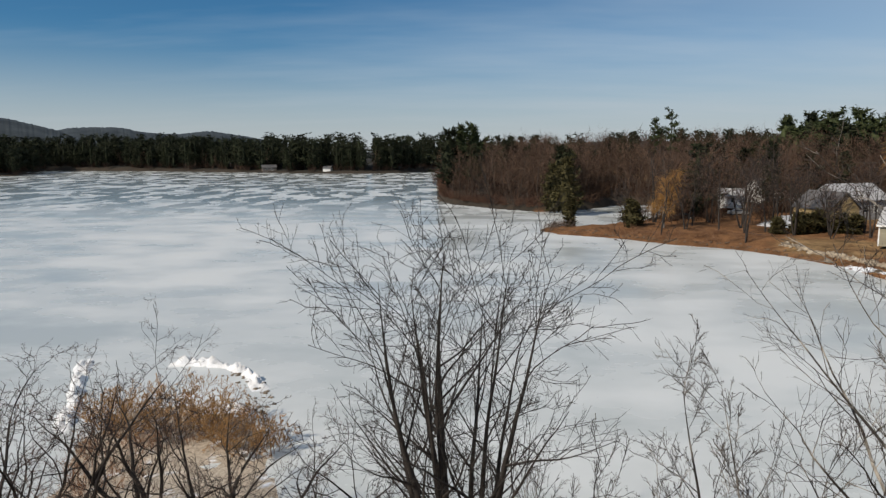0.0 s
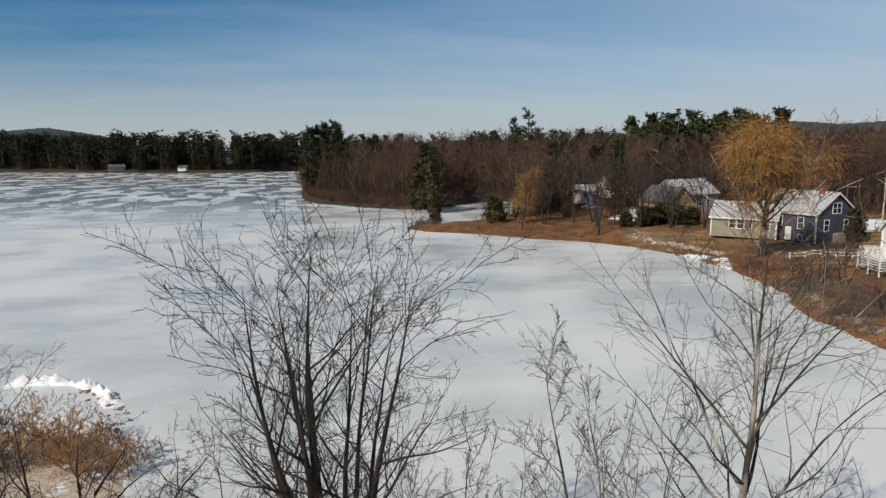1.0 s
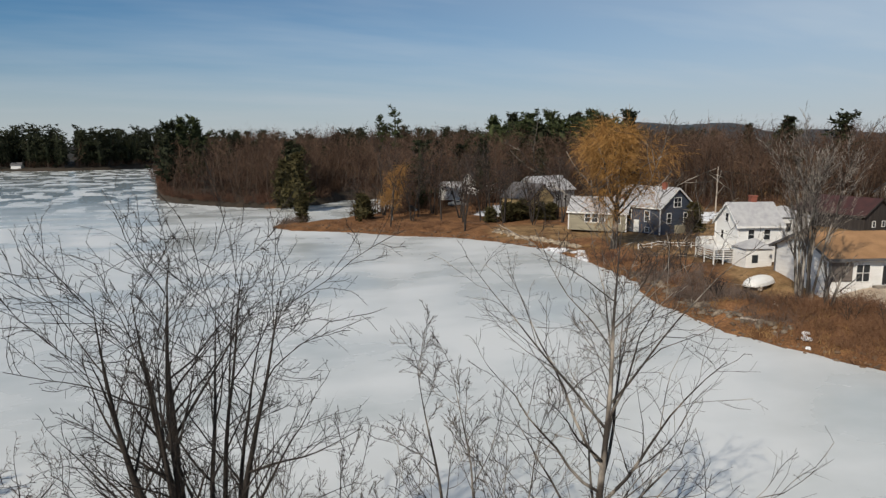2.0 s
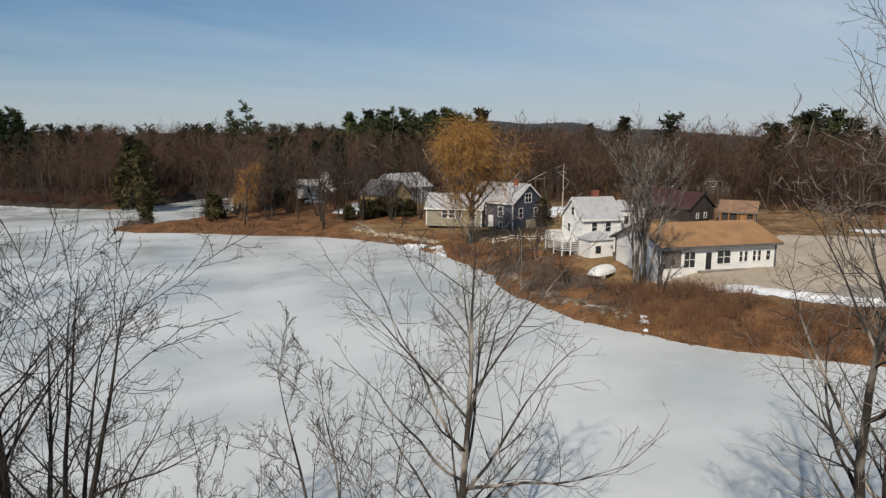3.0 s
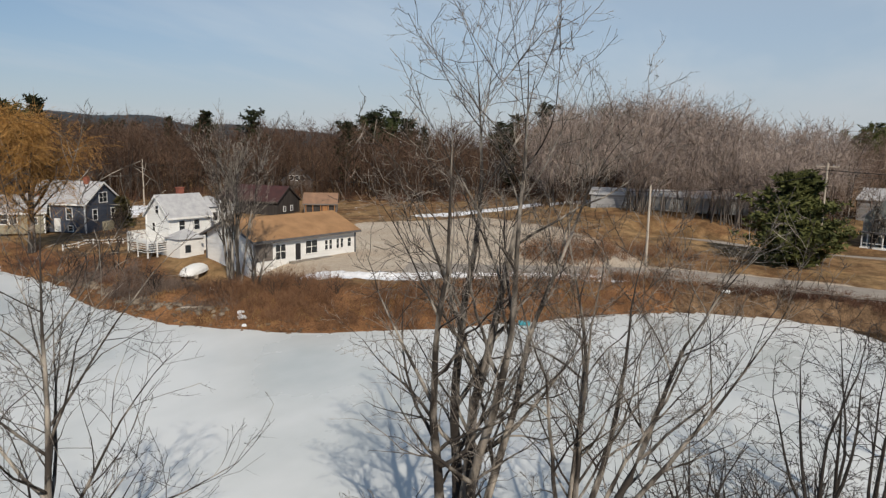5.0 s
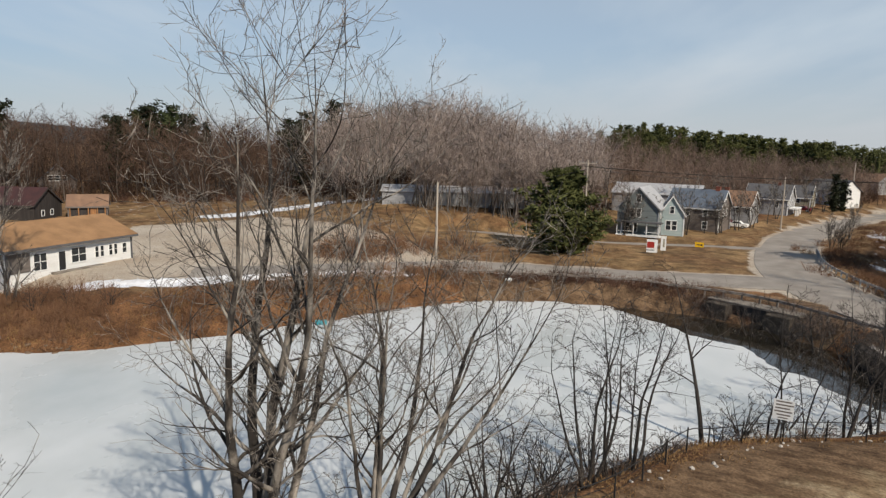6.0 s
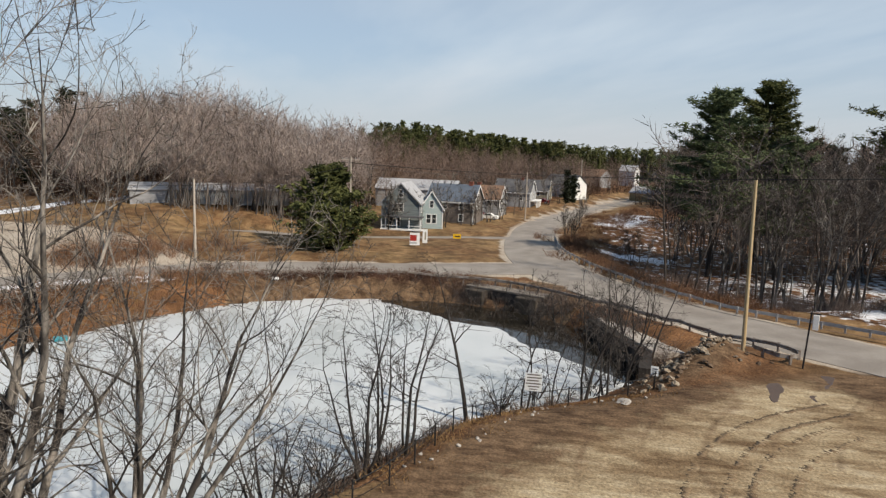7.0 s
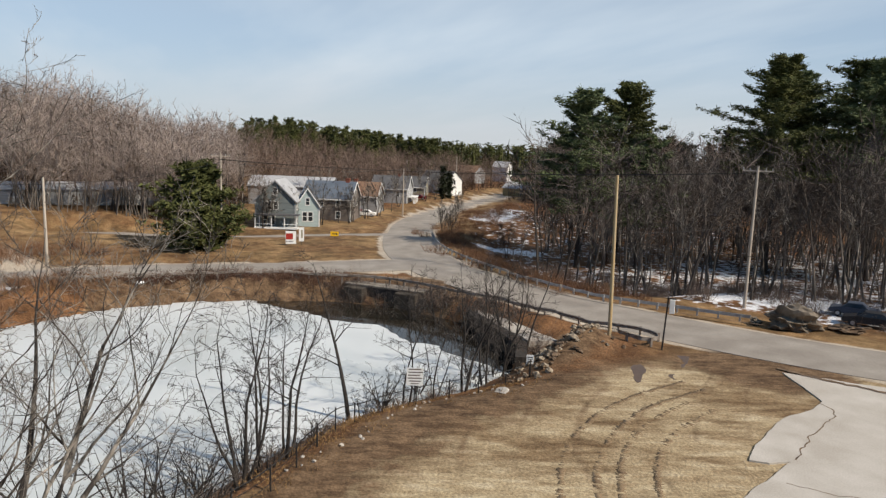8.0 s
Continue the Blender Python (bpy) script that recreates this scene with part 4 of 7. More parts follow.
def planted(rng, templates, places, highs, unit_high, slant=0.0):
    """Templates (list of (verts, tris)) set at places with turns and sizes, joined."""
    pieces = []
    pick = rng.integers(0, len(templates), len(places))
    turn = rng.uniform(0, 2 * np.pi, len(places))
    for k, (v, f) in enumerate(templates):
        ids = np.where(pick == k)[0]
        if not len(ids):
            continue
        c, s = np.cos(turn[ids])[:, None], np.sin(turn[ids])[:, None]
        g = (highs[ids] / unit_high)[:, None]
        wide = g * rng.uniform(0.85, 1.2, (len(ids), 1))
        vx, vy, vz = v[None, :, 0], v[None, :, 1], v[None, :, 2]
        tip = rng.normal(size=(2, len(ids), 1)) * slant * g
        out = np.stack([(vx * c - vy * s) * wide + vz * tip[0] + places[ids, 0:1], (vx * s + vy * c) * wide + vz * tip[1] + places[ids, 1:2], vz * g + places[ids, 2:3]], -1)
        pieces.append((out.reshape(-1, 3), (f[None] + (np.arange(len(ids)) * len(v))[:, None, None]).reshape(-1, 3)))
    return joined(pieces)


RNG = np.random.default_rng(11)
FAR_BARE = [far_bare(RNG, 16.0, k % 3 > 0) for k in range(9)]
FAR_PINE = [pine_arrays(RNG, 22.0, bare=RNG.uniform(0.05, 0.3), reach=RNG.uniform(0.2, 0.3), whorls=11, arms=6, clumps=4, per=5, size=1.3, top_taper=RNG.uniform(0.4, 0.8), light=True, heart=0.16) for _ in range(8)]

TALL_BARE = [far_bare(RNG, 16.0, k % 3 > 0, 0.42) for k in range(8)]
FAR_BUSH = [far_bush(RNG, 5.0) for _ in range(7)]
DISTANT_PINE = [pine_arrays(RNG, 22.0, bare=RNG.uniform(0.02, 0.25), reach=RNG.uniform(0.28, 0.42), whorls=8, arms=5, clumps=3, per=3, size=1.9, top_taper=RNG.uniform(0.4, 0.75), light=True, heart=0.16) for _ in range(8)]


def woods(name, rng, bearing, dist, count, pines, high_bare, high_pine, label, keep=None, twig=None, pine_set=None, under=0.0, under_high=(3, 6.5), bare_set=None, trunk=None):
    """Woods between two bearings and two distances (plan units) from the lot: kind stuff, one object for trunks, one for crowns."""
    a = np.radians(rng.uniform(*bearing, count * 3))
    r = np.sqrt(rng.uniform(dist[0] ** 2, dist[1] ** 2, count * 3))
    x, y = r * np.sin(a), r * np.cos(a)
    ok = ~inside(x, y, SHORE) & (dist_to_line(x, y, SHORE, True) > 1.5) & (np.minimum(np.minimum(dist_to_line(x, y, MAIN_ROAD), dist_to_line(x, y, SIDE_ROAD)), dist_to_line(x, y, STREET)) > 7)
    for cx, cy, rad in CLEAR:
        ok &= np.hypot(x - cx, y - cy) > rad
    if keep is not None:
        ok &= keep(x, y)
    x, y = x[ok][:count], y[ok][:count]
    places = np.stack([x * S, y * S, height(x, y) - 0.15], 1)
    pine = rng.uniform(0, 1, len(x)) < pines
    hb = rng.uniform(*high_bare, len(x)) * rng.choice([1, 1, 0.9, 0.75, 0.55], len(x))
    hp = rng.uniform(*high_pine, len(x))
    if (~pine).any():
        v, f = planted(np.random.default_rng(5), [t[0] for t in bare_set or FAR_BARE], places[~pine], hb[~pine], 16.0, 0.07)
        v2, f2 = planted(np.random.default_rng(5), [t[1] for t in bare_set or FAR_BARE], places[~pine], hb[~pine], 16.0, 0.07)
        top = tagged(new(name), label, "woods", kind="stuff")
        array_object("trunks", v, f, trunk or WOODS_TRUNK, top)
        array_object("twigs", v2, f2, twig or WOODS_TWIG, top)
        low = np.where(rng.uniform(0, 1, len(x)) < under)[0]
        if len(low):
            v3, f3 = planted(np.random.default_rng(7), FAR_BUSH, places[low] + rng.normal(size=(len(low), 3)) * np.array([2.2, 2.2, 0]), rng.uniform(*under_high, len(low)), 5.0)
            array_object("underwood", v3, f3, UNDERWOOD, top)
    if pine.any():
        sets = [joined([tris(t[0]), tris(t[1])]) for t in pine_set or FAR_PINE]
        v, f = planted(np.random.default_rng(6), sets, places[pine], hp[pine], 22.0)
        v2, f2 = planted(np.random.default_rng(6), [t[2] for t in pine_set or FAR_PINE], places[pine], hp[pine], 22.0)
        top = tagged(new(name.replace("woods", "pine_woods")), "dark green pines among the woods", "woods", kind="stuff")
        array_object("trunks", v, f, WOODS_TRUNK, top)
        # sunlit village pines get the lighter green, other far pines the shaded one
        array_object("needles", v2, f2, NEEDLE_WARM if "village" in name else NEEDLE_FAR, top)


# places kept free of woods: houses, yards, lots (x, y, radius)
CLEAR = [(72, 88, 16), (62, 58, 14), (66, 46, 16), (85, 30, 32), (60, 75, 16), (46, 108, 18), (118, -28, 18), (128, -42, 16), (142, -52, 16), (95, -20, 14), (36, -40, 14), (10, -30, 35), (150, -66, 16), (165, -84, 16), (100, 72, 14), (62, 112, 12), (78, 120, 10), (65, -48.5, 6.5), (68, -51, 6), (56, -70, 5), (62, -70, 5), (51, -76, 5), (56, 129, 5), (60, 138, 6), (68, 150, 8), (119, 6, 6), (119, 15, 5), (119, -3, 5), (-119, 468, 9), (-76, 449, 7)]
near_shore = lambda reach: (lambda x, y: dist_to_line(x, y, SHORE, True) < reach)
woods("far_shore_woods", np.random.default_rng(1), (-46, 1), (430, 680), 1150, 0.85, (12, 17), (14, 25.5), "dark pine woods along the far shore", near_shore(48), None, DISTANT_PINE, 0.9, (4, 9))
woods("peninsula_woods", np.random.default_rng(2), (-0.6, 13), (176, 420), 720, 0.06, (12, 16), (12, 17), "bare brown woods on the wooded point", near_shore(45), under=0.9)
woods("west_woods", np.random.default_rng(3), (10, 38), (134, 225), 900, 0.035, (13, 18.5), (13, 17), "bare grey-brown woods behind the lakeside houses", under=0.75)
woods("west_ridge_woods", np.random.default_rng(13), (4, 44), (240, 300), 480, 0.25, (14, 16.5), (13, 16), "bare and evergreen woods on the ridge", None, None, DISTANT_PINE)
woods("north_woods", np.random.default_rng(4), (36, 84), (146, 225), 1080, 0.015, (14, 19), (17, 22), "bare reddish-brown woods behind the field", under=0.9)
woods("hill_woods", np.random.default_rng(5), (76, 99), (112, 178), 620, 0.0, (15, 20), (17, 22), "bare grey woods on a low hill", None, HILL_TWIG, under=0.4)
woods("field_edge_woods", np.random.default_rng(15), (79, 99), (99, 116), 210, 0.0, (9, 15), (17, 22), "bare grey trees at the edge of the field", None, HILL_TWIG, bare_set=TALL_BARE, trunk=ROADSIDE_TRUNK)
woods("village_woods", np.random.default_rng(6), (97, 130), (185, 255), 700, 0.0, (9, 13), (15, 19), "bare woods behind the village", None, VILLAGE_TWIG, under=0.5)
woods("village_ridge_woods", np.random.default_rng(16), (98, 127), (380, 450), 330, 0.6, (13, 16), (15, 19), "evergreen woods on the ridge past the village", None, None, DISTANT_PINE)
woods("village_ridge_woods", np.random.default_rng(19), (99.5, 116), (258, 318), 460, 0.33, (10, 14.5), (9.5, 17.5), "tall green pines and bare trees on the rise behind the village", None, VILLAGE_TWIG)
woods("roadside_woods", np.random.default_rng(7), (123.5, 165), (71, 150), 820, 0.0, (12, 19.5), (14, 20), "dense bare roadside woods over patchy snow", None, ROADSIDE_TWIG, under=0.3, under_high=(1.2, 3.0), bare_set=TALL_BARE, trunk=ROADSIDE_TRUNK)
woods("far_road_woods", np.random.default_rng(18), (124, 166), (170, 230), 380, 0.12, (19, 24.5), (18, 24), "bare woods far behind the road", None, VILLAGE_TWIG)
woods("village_yard_woods", np.random.default_rng(17), (98, 114), (108, 178), 95, 0.02, (7, 12), (8, 12), "bare yard trees among the village houses", None, VILLAGE_TWIG)
# never in view: added to close the surroundings for reflections
woods("rear_woods", np.random.default_rng(8), (172, 318), (130, 200), 90, 0.12, (12, 17), (15, 22), "unseen bare woods added behind the lot")

# tall pines that stand out
for k, (x, y, high, reach) in enumerate([(73, -54.5, 26, 0.24), (76.7, -64.1, 28, 0.2), (70, -62, 20, 0.22), (62, -77, 32, 0.2), (66, -86, 31, 0.2), (58, -88, 32, 0.22), (53, -84, 31, 0.2), (49, -90, 28, 0.2)]):
    pine_tree("white_pine", x, y, 40 + k, high, "tall dark green white pine beside the road", bare=0.36 if k < 3 else 0.48, reach=reach + 0.14, whorls=19, arms=7, clumps=30, per=9, size=0.66, top_taper=0.84, power=1.9, foot=0.85, droop=0.045, heart=0.1, fan=0.3, flat=0.3, slim=0.13, group="roadside pines", needle=NEEDLE_WARM if k % 2 else NEEDLE)
for k, (b_, d, high) in enumerate([(0.5, 212, 21), (1.5, 216, 22), (2.6, 220, 22), (10.2, 158, 16), (9.4, 165, 14), (26.6, 198, 22), (28.1, 204, 23), (29.6, 198, 22.5), (31.2, 204, 23), (33.2, 202, 22.5), (34.6, 198, 23), (36, 202, 21), (37.4, 200, 23), (27.3, 188, 19.5), (28.8, 192, 20.5), (30.4, 186, 19.5), (32.2, 190, 20.5), (33.9, 188, 20), (35.3, 190, 20.5), (36.8, 186, 19), (48.8, 210, 19), (62.4, 190, 21.5), (63.6, 195, 21), (61.4, 200, 19.5), (65, 192, 19)]):
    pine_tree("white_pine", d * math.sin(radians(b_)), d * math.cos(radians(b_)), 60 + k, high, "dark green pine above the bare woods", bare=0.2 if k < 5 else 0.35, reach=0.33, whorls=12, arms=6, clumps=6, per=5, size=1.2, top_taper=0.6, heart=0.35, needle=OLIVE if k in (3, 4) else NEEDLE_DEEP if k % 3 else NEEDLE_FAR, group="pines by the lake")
for b_, d, high in ((18.4, 200, 26.5), (17.1, 205, 23.5)):
    pine_tree("white_pine", d * math.sin(radians(b_)), d * math.cos(radians(b_)), 95 + int(d), high, "gaunt tall pine with few green limbs", bare=0.55, reach=0.13, whorls=7, arms=4, clumps=6, per=4, size=0.9, top_taper=0.3, heart=0.04, needle=NEEDLE_DEEP)
pine_tree("spruce", 85.6, -8.5, 90, 10.7, "bushy dark green pine beside the side road", needle=NEEDLE_WARM, bare=0.02, reach=0.62, whorls=15, arms=11, clumps=14, per=7, size=0.85, top_taper=0.7, heart=0.4, fan=0.4)

# leafless trees on the near bank
bare_tree("maple", 0.45, 17.5, 21, 12.8, stems=10, spread=8, start_ring=0.9, thick=0.18, limbs=12, boughs=8, twigs=4, angle=42, first=0.2, bend=0.01, wide=0.4, crook=0.6, fade=0.4, bark=BARK_DARK, twig=BARK_DARK, label="leafless many-stemmed maple on the near bank")
bare_tree("maple", 7.6, 16.3, 22, 9.3, stems=2, spread=6, thick=0.11, limbs=13, boughs=8, twigs=5, angle=40, bend=0.05, wide=0.42, twig=TWIG, label="slim leafless maple on the near bank")
bare_tree("maple", 8.6, 15.6, 26, 8.0, stems=2, spread=14, thick=0.07, limbs=10, boughs=6, twigs=5, angle=36, label="small leafless maple beside a taller one")
bare_tree("maple", 10.8, 15.05, 23, 14.4, stems=1, thick=0.23, limbs=40, boughs=9, twigs=4, angle=44, first=0.12, wide=0.5, bend=0.03, crook=0.75, twig=TWIG, label="leafless maple with a straight grey trunk")
bare_tree("ash", 17.4, 6.3, 24, 19.5, stems=5, spread=9, thick=0.25, limbs=15, boughs=9, twigs=5, angle=42, first=0.16, wide=0.31, bend=0.045, crook=0.95, fade=0.2, twig=TWIG_PALE, label="tall leafless ash with five grey stems")
bare_tree("maple", 19.2, 3.3, 25, 13.5, stems=8, spread=20, lean=(0.04, -0.2), thick=0.15, limbs=12, boughs=8, twigs=5, angle=40, bend=0.035, crook=1.0, wide=0.38, fade=0.3, twig=TWIG_PALE, label="leafless maple with fanned stems")
bare_tree("maple", 3.3, 16.9, 27, 6.4, stems=4, spread=22, thick=0.06, limbs=8, boughs=6, twigs=5, angle=36, label="low leafless sapling clump on the near bank")
bare_tree("maple", 5.2, 17.2, 28, 5.8, stems=4, spread=26, thick=0.05, limbs=8, boughs=6, twigs=5, angle=38, label="low leafless sapling clump on the near bank")
for k, (x, y, high, stems, thick) in enumerate([(27.8, -4.2, 8.6, 4, 0.09), (29.2, -5.2, 8.8, 2, 0.08), (29.9, -6.6, 8.6, 3, 0.09), (34.6, -11.1, 9.6, 1, 0.14), (34.4, -14.4, 8.0, 2, 0.08), (35.4, -16.7, 6.5, 3, 0.06),
                                               (36.2, -19.1, 8.2, 2, 0.12), (41.0, -26.6, 8.4, 1, 0.09), (38.0, -22.5, 6.8, 2, 0.07), (36.6, -20.8, 7.4, 2, 0.08), (39.4, -23.8, 8.6, 2, 0.09), (42.6, -26.4, 8.0, 2, 0.09), (44.8, -26.6, 8.4, 2, 0.1), (37.4, -22.6, 8.2, 1, 0.1), (47.4, -27.0, 7.6, 2, 0.09)]):
    bare_tree("alder", x, y, 130 + k, high * 1.15, stems=stems, spread=13, thick=thick * 1.15, limbs=12, boughs=7, twigs=4, angle=52, first=0.3, wide=0.34, bend=0.0, crook=1.3, bark=BARK_DARK, label="slender leafless alder along the bank fence", light=0.011, group="bank trees")


def shrub(x, y, seed, high, stems, label, twig=None, spread=38, bark=None, name="shrub", base=None, group="shrubs"):
    return bare_tree(name, x, y, seed, high, stems=stems, spread=spread, thick=0.035 * high / 2.5 + 0.01, limbs=6, boughs=4, twigs=3, angle=50, first=0.15, wide=0.5, bend=0.0, crook=1.4, bark=bark or BARK_DARK, twig=twig, label=label, category="shrub", group=group, base=base, light=0.011)


for k, (x, y, high, stems) in enumerate([(23, -0.2, 5.2, 9), (24.6, -1.6, 4.2, 8), (22, 1.4, 4.6, 8), (26.4, -2.8, 3.0, 7), (31.3, -8.4, 2.0, 6), (35.3, -13.4, 2.0, 6), (36.6, -18, 2.2, 6), (28.4, -5.6, 2.4, 6), (1.8, 19.5, 3.4, 6), (33.6, -11.6, 2.2, 6), (37.2, -20.2, 2.6, 6)]):
    shrub(x, y, 160 + k, high, stems, "tangled leafless grey shrub on the near bank", twig=TWIG_PALE)
for k, (x, y, high, stems) in enumerate([(-12.0, 20.4, 9.4, 3), (-8.6, 22.0, 7.0, 4), (-10.6, 22.5, 7.4, 4), (-6.4, 21.6, 6.2, 4), (-14.4, 21.0, 9.0, 3), (-4.4, 21.4, 5.2, 4)]):
    bare_tree("apple_tree", x, y, 180 + k, high, stems=stems, spread=34, thick=0.15, limbs=9, boughs=7, twigs=4, angle=50, bend=0.03, first=0.2, wide=0.55, crook=1.7, bark=BARK_DARK, twig=TWIG_RED, label="spreading leafless dark-barked tree on the near shore")


for k, (x, y, high, stems) in enumerate([(48.6, 35.4, 2.6, 9), (49.8, 33.2, 2.0, 8), (50.6, 30.4, 2.2, 9), (53.0, 27.4, 1.8, 8), (55.6, 24.0, 2.2, 9), (57.4, 21.4, 1.8, 8), (60.0, 18.2, 2.4, 9), (62.2, 14.6, 2.0, 8), (64.8, 12.0, 2.2, 9), (67.0, 8.2, 2.0, 8), (68.6, 4.0, 2.2, 9), (47.6, 40.2, 2.0, 8), (47.4, 44.0, 1.8, 8), (51.6, 58.0, 2.0, 8), (53.0, 66.0, 2.2, 8)]):
    shrub(x, y, 860 + k, high, stems - 3, "low red-brown leafless shrub on the far bank", twig=TWIG_RED, group="far bank shrubs", spread=46)
for k, (x, y, high, stems) in enumerate([(30.6, -4.8, 3.4, 9), (36.0, -13.6, 3.0, 8), (37.2, -16.4, 2.6, 8), (29.0, -2.6, 3.4, 9), (38.4, -20.6, 3.0, 8)]):
    shrub(x, y, 880 + k, high, stems, "fine-twigged grey shrub at the edge of the ice", twig=TWIG_PALE, group="ice edge shrubs", base=-0.05)


def willow(name, x, y, seed, high, limbs, strands, label, fall=0.32, wide=0.45, weep=True, colour=None, droop=-0.55):
    """A willow: trunk, limbs and a crown of many thin coloured strands that hang from the limbs."""
    rng = np.random.default_rng(seed)
    top = empty(name, x * S, y * S, ground_z(x, y) - 0.1, 0, label, "tree")
    ln = np.array([high])
    l0, r0 = shoots(rng, np.zeros((1, 3)), np.array([[0, 0, 1.0]]), ln * 0.92, np.array([high * 0.03]), 8, 0.04, 0, 0.2)
    s1 = offspring(rng, l0, r0, ln, limbs, 0.25, 48, wide, 0.5, 0.4)
    l1, r1 = shoots(rng, *s1, 6, 0.08, 0.06, 0.25)
    s2 = offspring(rng, l1, r1, s1[2], 7, 0.2, 45, 0.5, 0.5)
    l2, r2 = shoots(rng, *s2, 4, 0.1, 0.02, 0.3)
    trunk = array_object("trunk", *tubes(l0, r0, 9), BARK, top, smooth=True)
    for j in range(limbs):
        array_object("branch", *tubes(l1[j:j + 1], r1[j:j + 1], 5), BARK, trunk, smooth=True)
    tagged(array_object("boughs", *tubes(l2, r2, 3), BARK, top), kind="stuff")
    s3 = offspring(rng, l2, r2, np.full(len(l2), high * fall), strands, 0.1, 55, 1.0, 0.5, 0.2)
    l3, r3 = shoots(rng, s3[0], s3[1], s3[2], np.full(len(s3[2]), 0.02), 4, 0.08, droop if weep else 0.1, 0.4)
    a, c = l3[:, :-1].reshape(-1, 3), l3[:, 1:].reshape(-1, 3)
    v, f = slivers(rng, np.stack([a, c], 1), np.full((len(a), 2), 0.03))
    tagged(array_object("strands", v, f, colour or WILLOW, top), kind="stuff")
    return top


willow("weeping_willow", 55.8, 75.2, 301, 18.0, 28, 32, "large weeping willow with orange twigs by the shore", wide=0.5, fall=0.2, droop=-0.3)
willow("weeping_willow", 39.1, 120.0, 302, 10.5, 14, 22, "small weeping willow with orange twigs near the spit", wide=0.34, fall=0.2, droop=-0.3)
for k, (x, y, high, stems) in enumerate([(-16.6, 34.4, 3.4, 14), (-14.2, 34.0, 3.6, 15), (-12.4, 34.6, 3.0, 14), (-18.4, 35.4, 2.6, 12), (-9.9, 32.2, 2.2, 14), (-8.7, 32.6, 1.8, 12), (-11.2, 33.2, 2.4, 12)]):
    bare_tree("golden_shrub", x, y, 303 + k, high, stems=stems, spread=42, thick=0.03, limbs=8, boughs=7, twigs=7, angle=40, first=0.1, wide=0.5, crook=1.2, base=-0.05, bark=WILLOW_DARK, twig=GOLDEN, label="low dense shrub with orange-brown twigs on the shore", category="shrub", group="golden shrubs", light=0.014, start_ring=0.7)

# single leafless trees on the far banks
bare_tree("poplar", 50.9, 41.4, 311, 15.5, stems=8, spread=8, thick=0.19, limbs=18, boughs=9, twigs=5, angle=25, first=0.36, wide=0.3, fade=0.3, start_ring=0.5, twig=TWIG_PALE, label="upright leafless poplar clump beside the white building", light=0.018, bark=BARK)
bare_tree("poplar", 49.0, 37.6, 312, 6.0, stems=3, spread=10, thick=0.17, limbs=8, boughs=5, twigs=3, angle=30, label="pruned leafless tree stubs by the bank")
for k, (x, y, high, stems) in enumerate([(46.7, 103.8, 11, 2), (56.5, 108.5, 12.5, 3), (59, 111, 13, 2), (36.4, 112.5, 12, 1), (40, 128, 16, 2), (52, 118, 15, 2), (60, 104, 9, 2), (66, 104, 12, 2), (76, 99, 10, 1), (33, 122, 9, 2), (45, 122, 14, 1), (42, 117, 13, 2), (47, 115, 14, 1), (50, 112, 13, 2), (54, 113, 14, 1), (57, 116, 15, 2), (62, 108, 11, 3), (64, 111, 12, 2), (68, 109, 12, 2), (44, 130, 15, 1), (50, 127, 15, 2), (55, 124, 15, 2), (60, 121, 14, 1), (71, 103, 9, 3), (50.4, 55.6, 5.5, 3), (46.5, 47, 3, 4), (51.6, 59.7, 5.5, 3), (56, 62, 4.5, 3), (75, 82, 4, 5)]):
    bare_tree("maple", x, y, 320 + k, high, stems=stems, spread=16, thick=0.012 * high + 0.03, limbs=12, boughs=7, twigs=3, angle=46, first=0.28, wide=0.44, bark=BARK_DARK, twig=TWIG_RED, label="leafless tree on the lake bank", light=0.016 if high < 6 else 0.03, group="bank trees")
for k, (x, y, high, reach) in enumerate([(24, 128, 6.5, 0.3), (33.5, 121, 5.5, 0.4), (35, 123, 4.5, 0.45), (62, 112, 3.6, 0.6), (58, 110, 3.4, 0.6), (60, 110.5, 3.0, 0.7), (64.5, 109.5, 3.2, 0.6), (55, 111, 2.6, 0.7), (76.5, 83, 5.0, 0.4), (66, 108, 3, 0.6)]):
    pine_tree("cedar", x, y, 350 + k, high, "dark olive evergreen by the bank", needle=OLIVE, bare=0.03, reach=reach, whorls=9, arms=9, clumps=5, per=5, size=0.8, top_taper=0.7, group="bank evergreens")


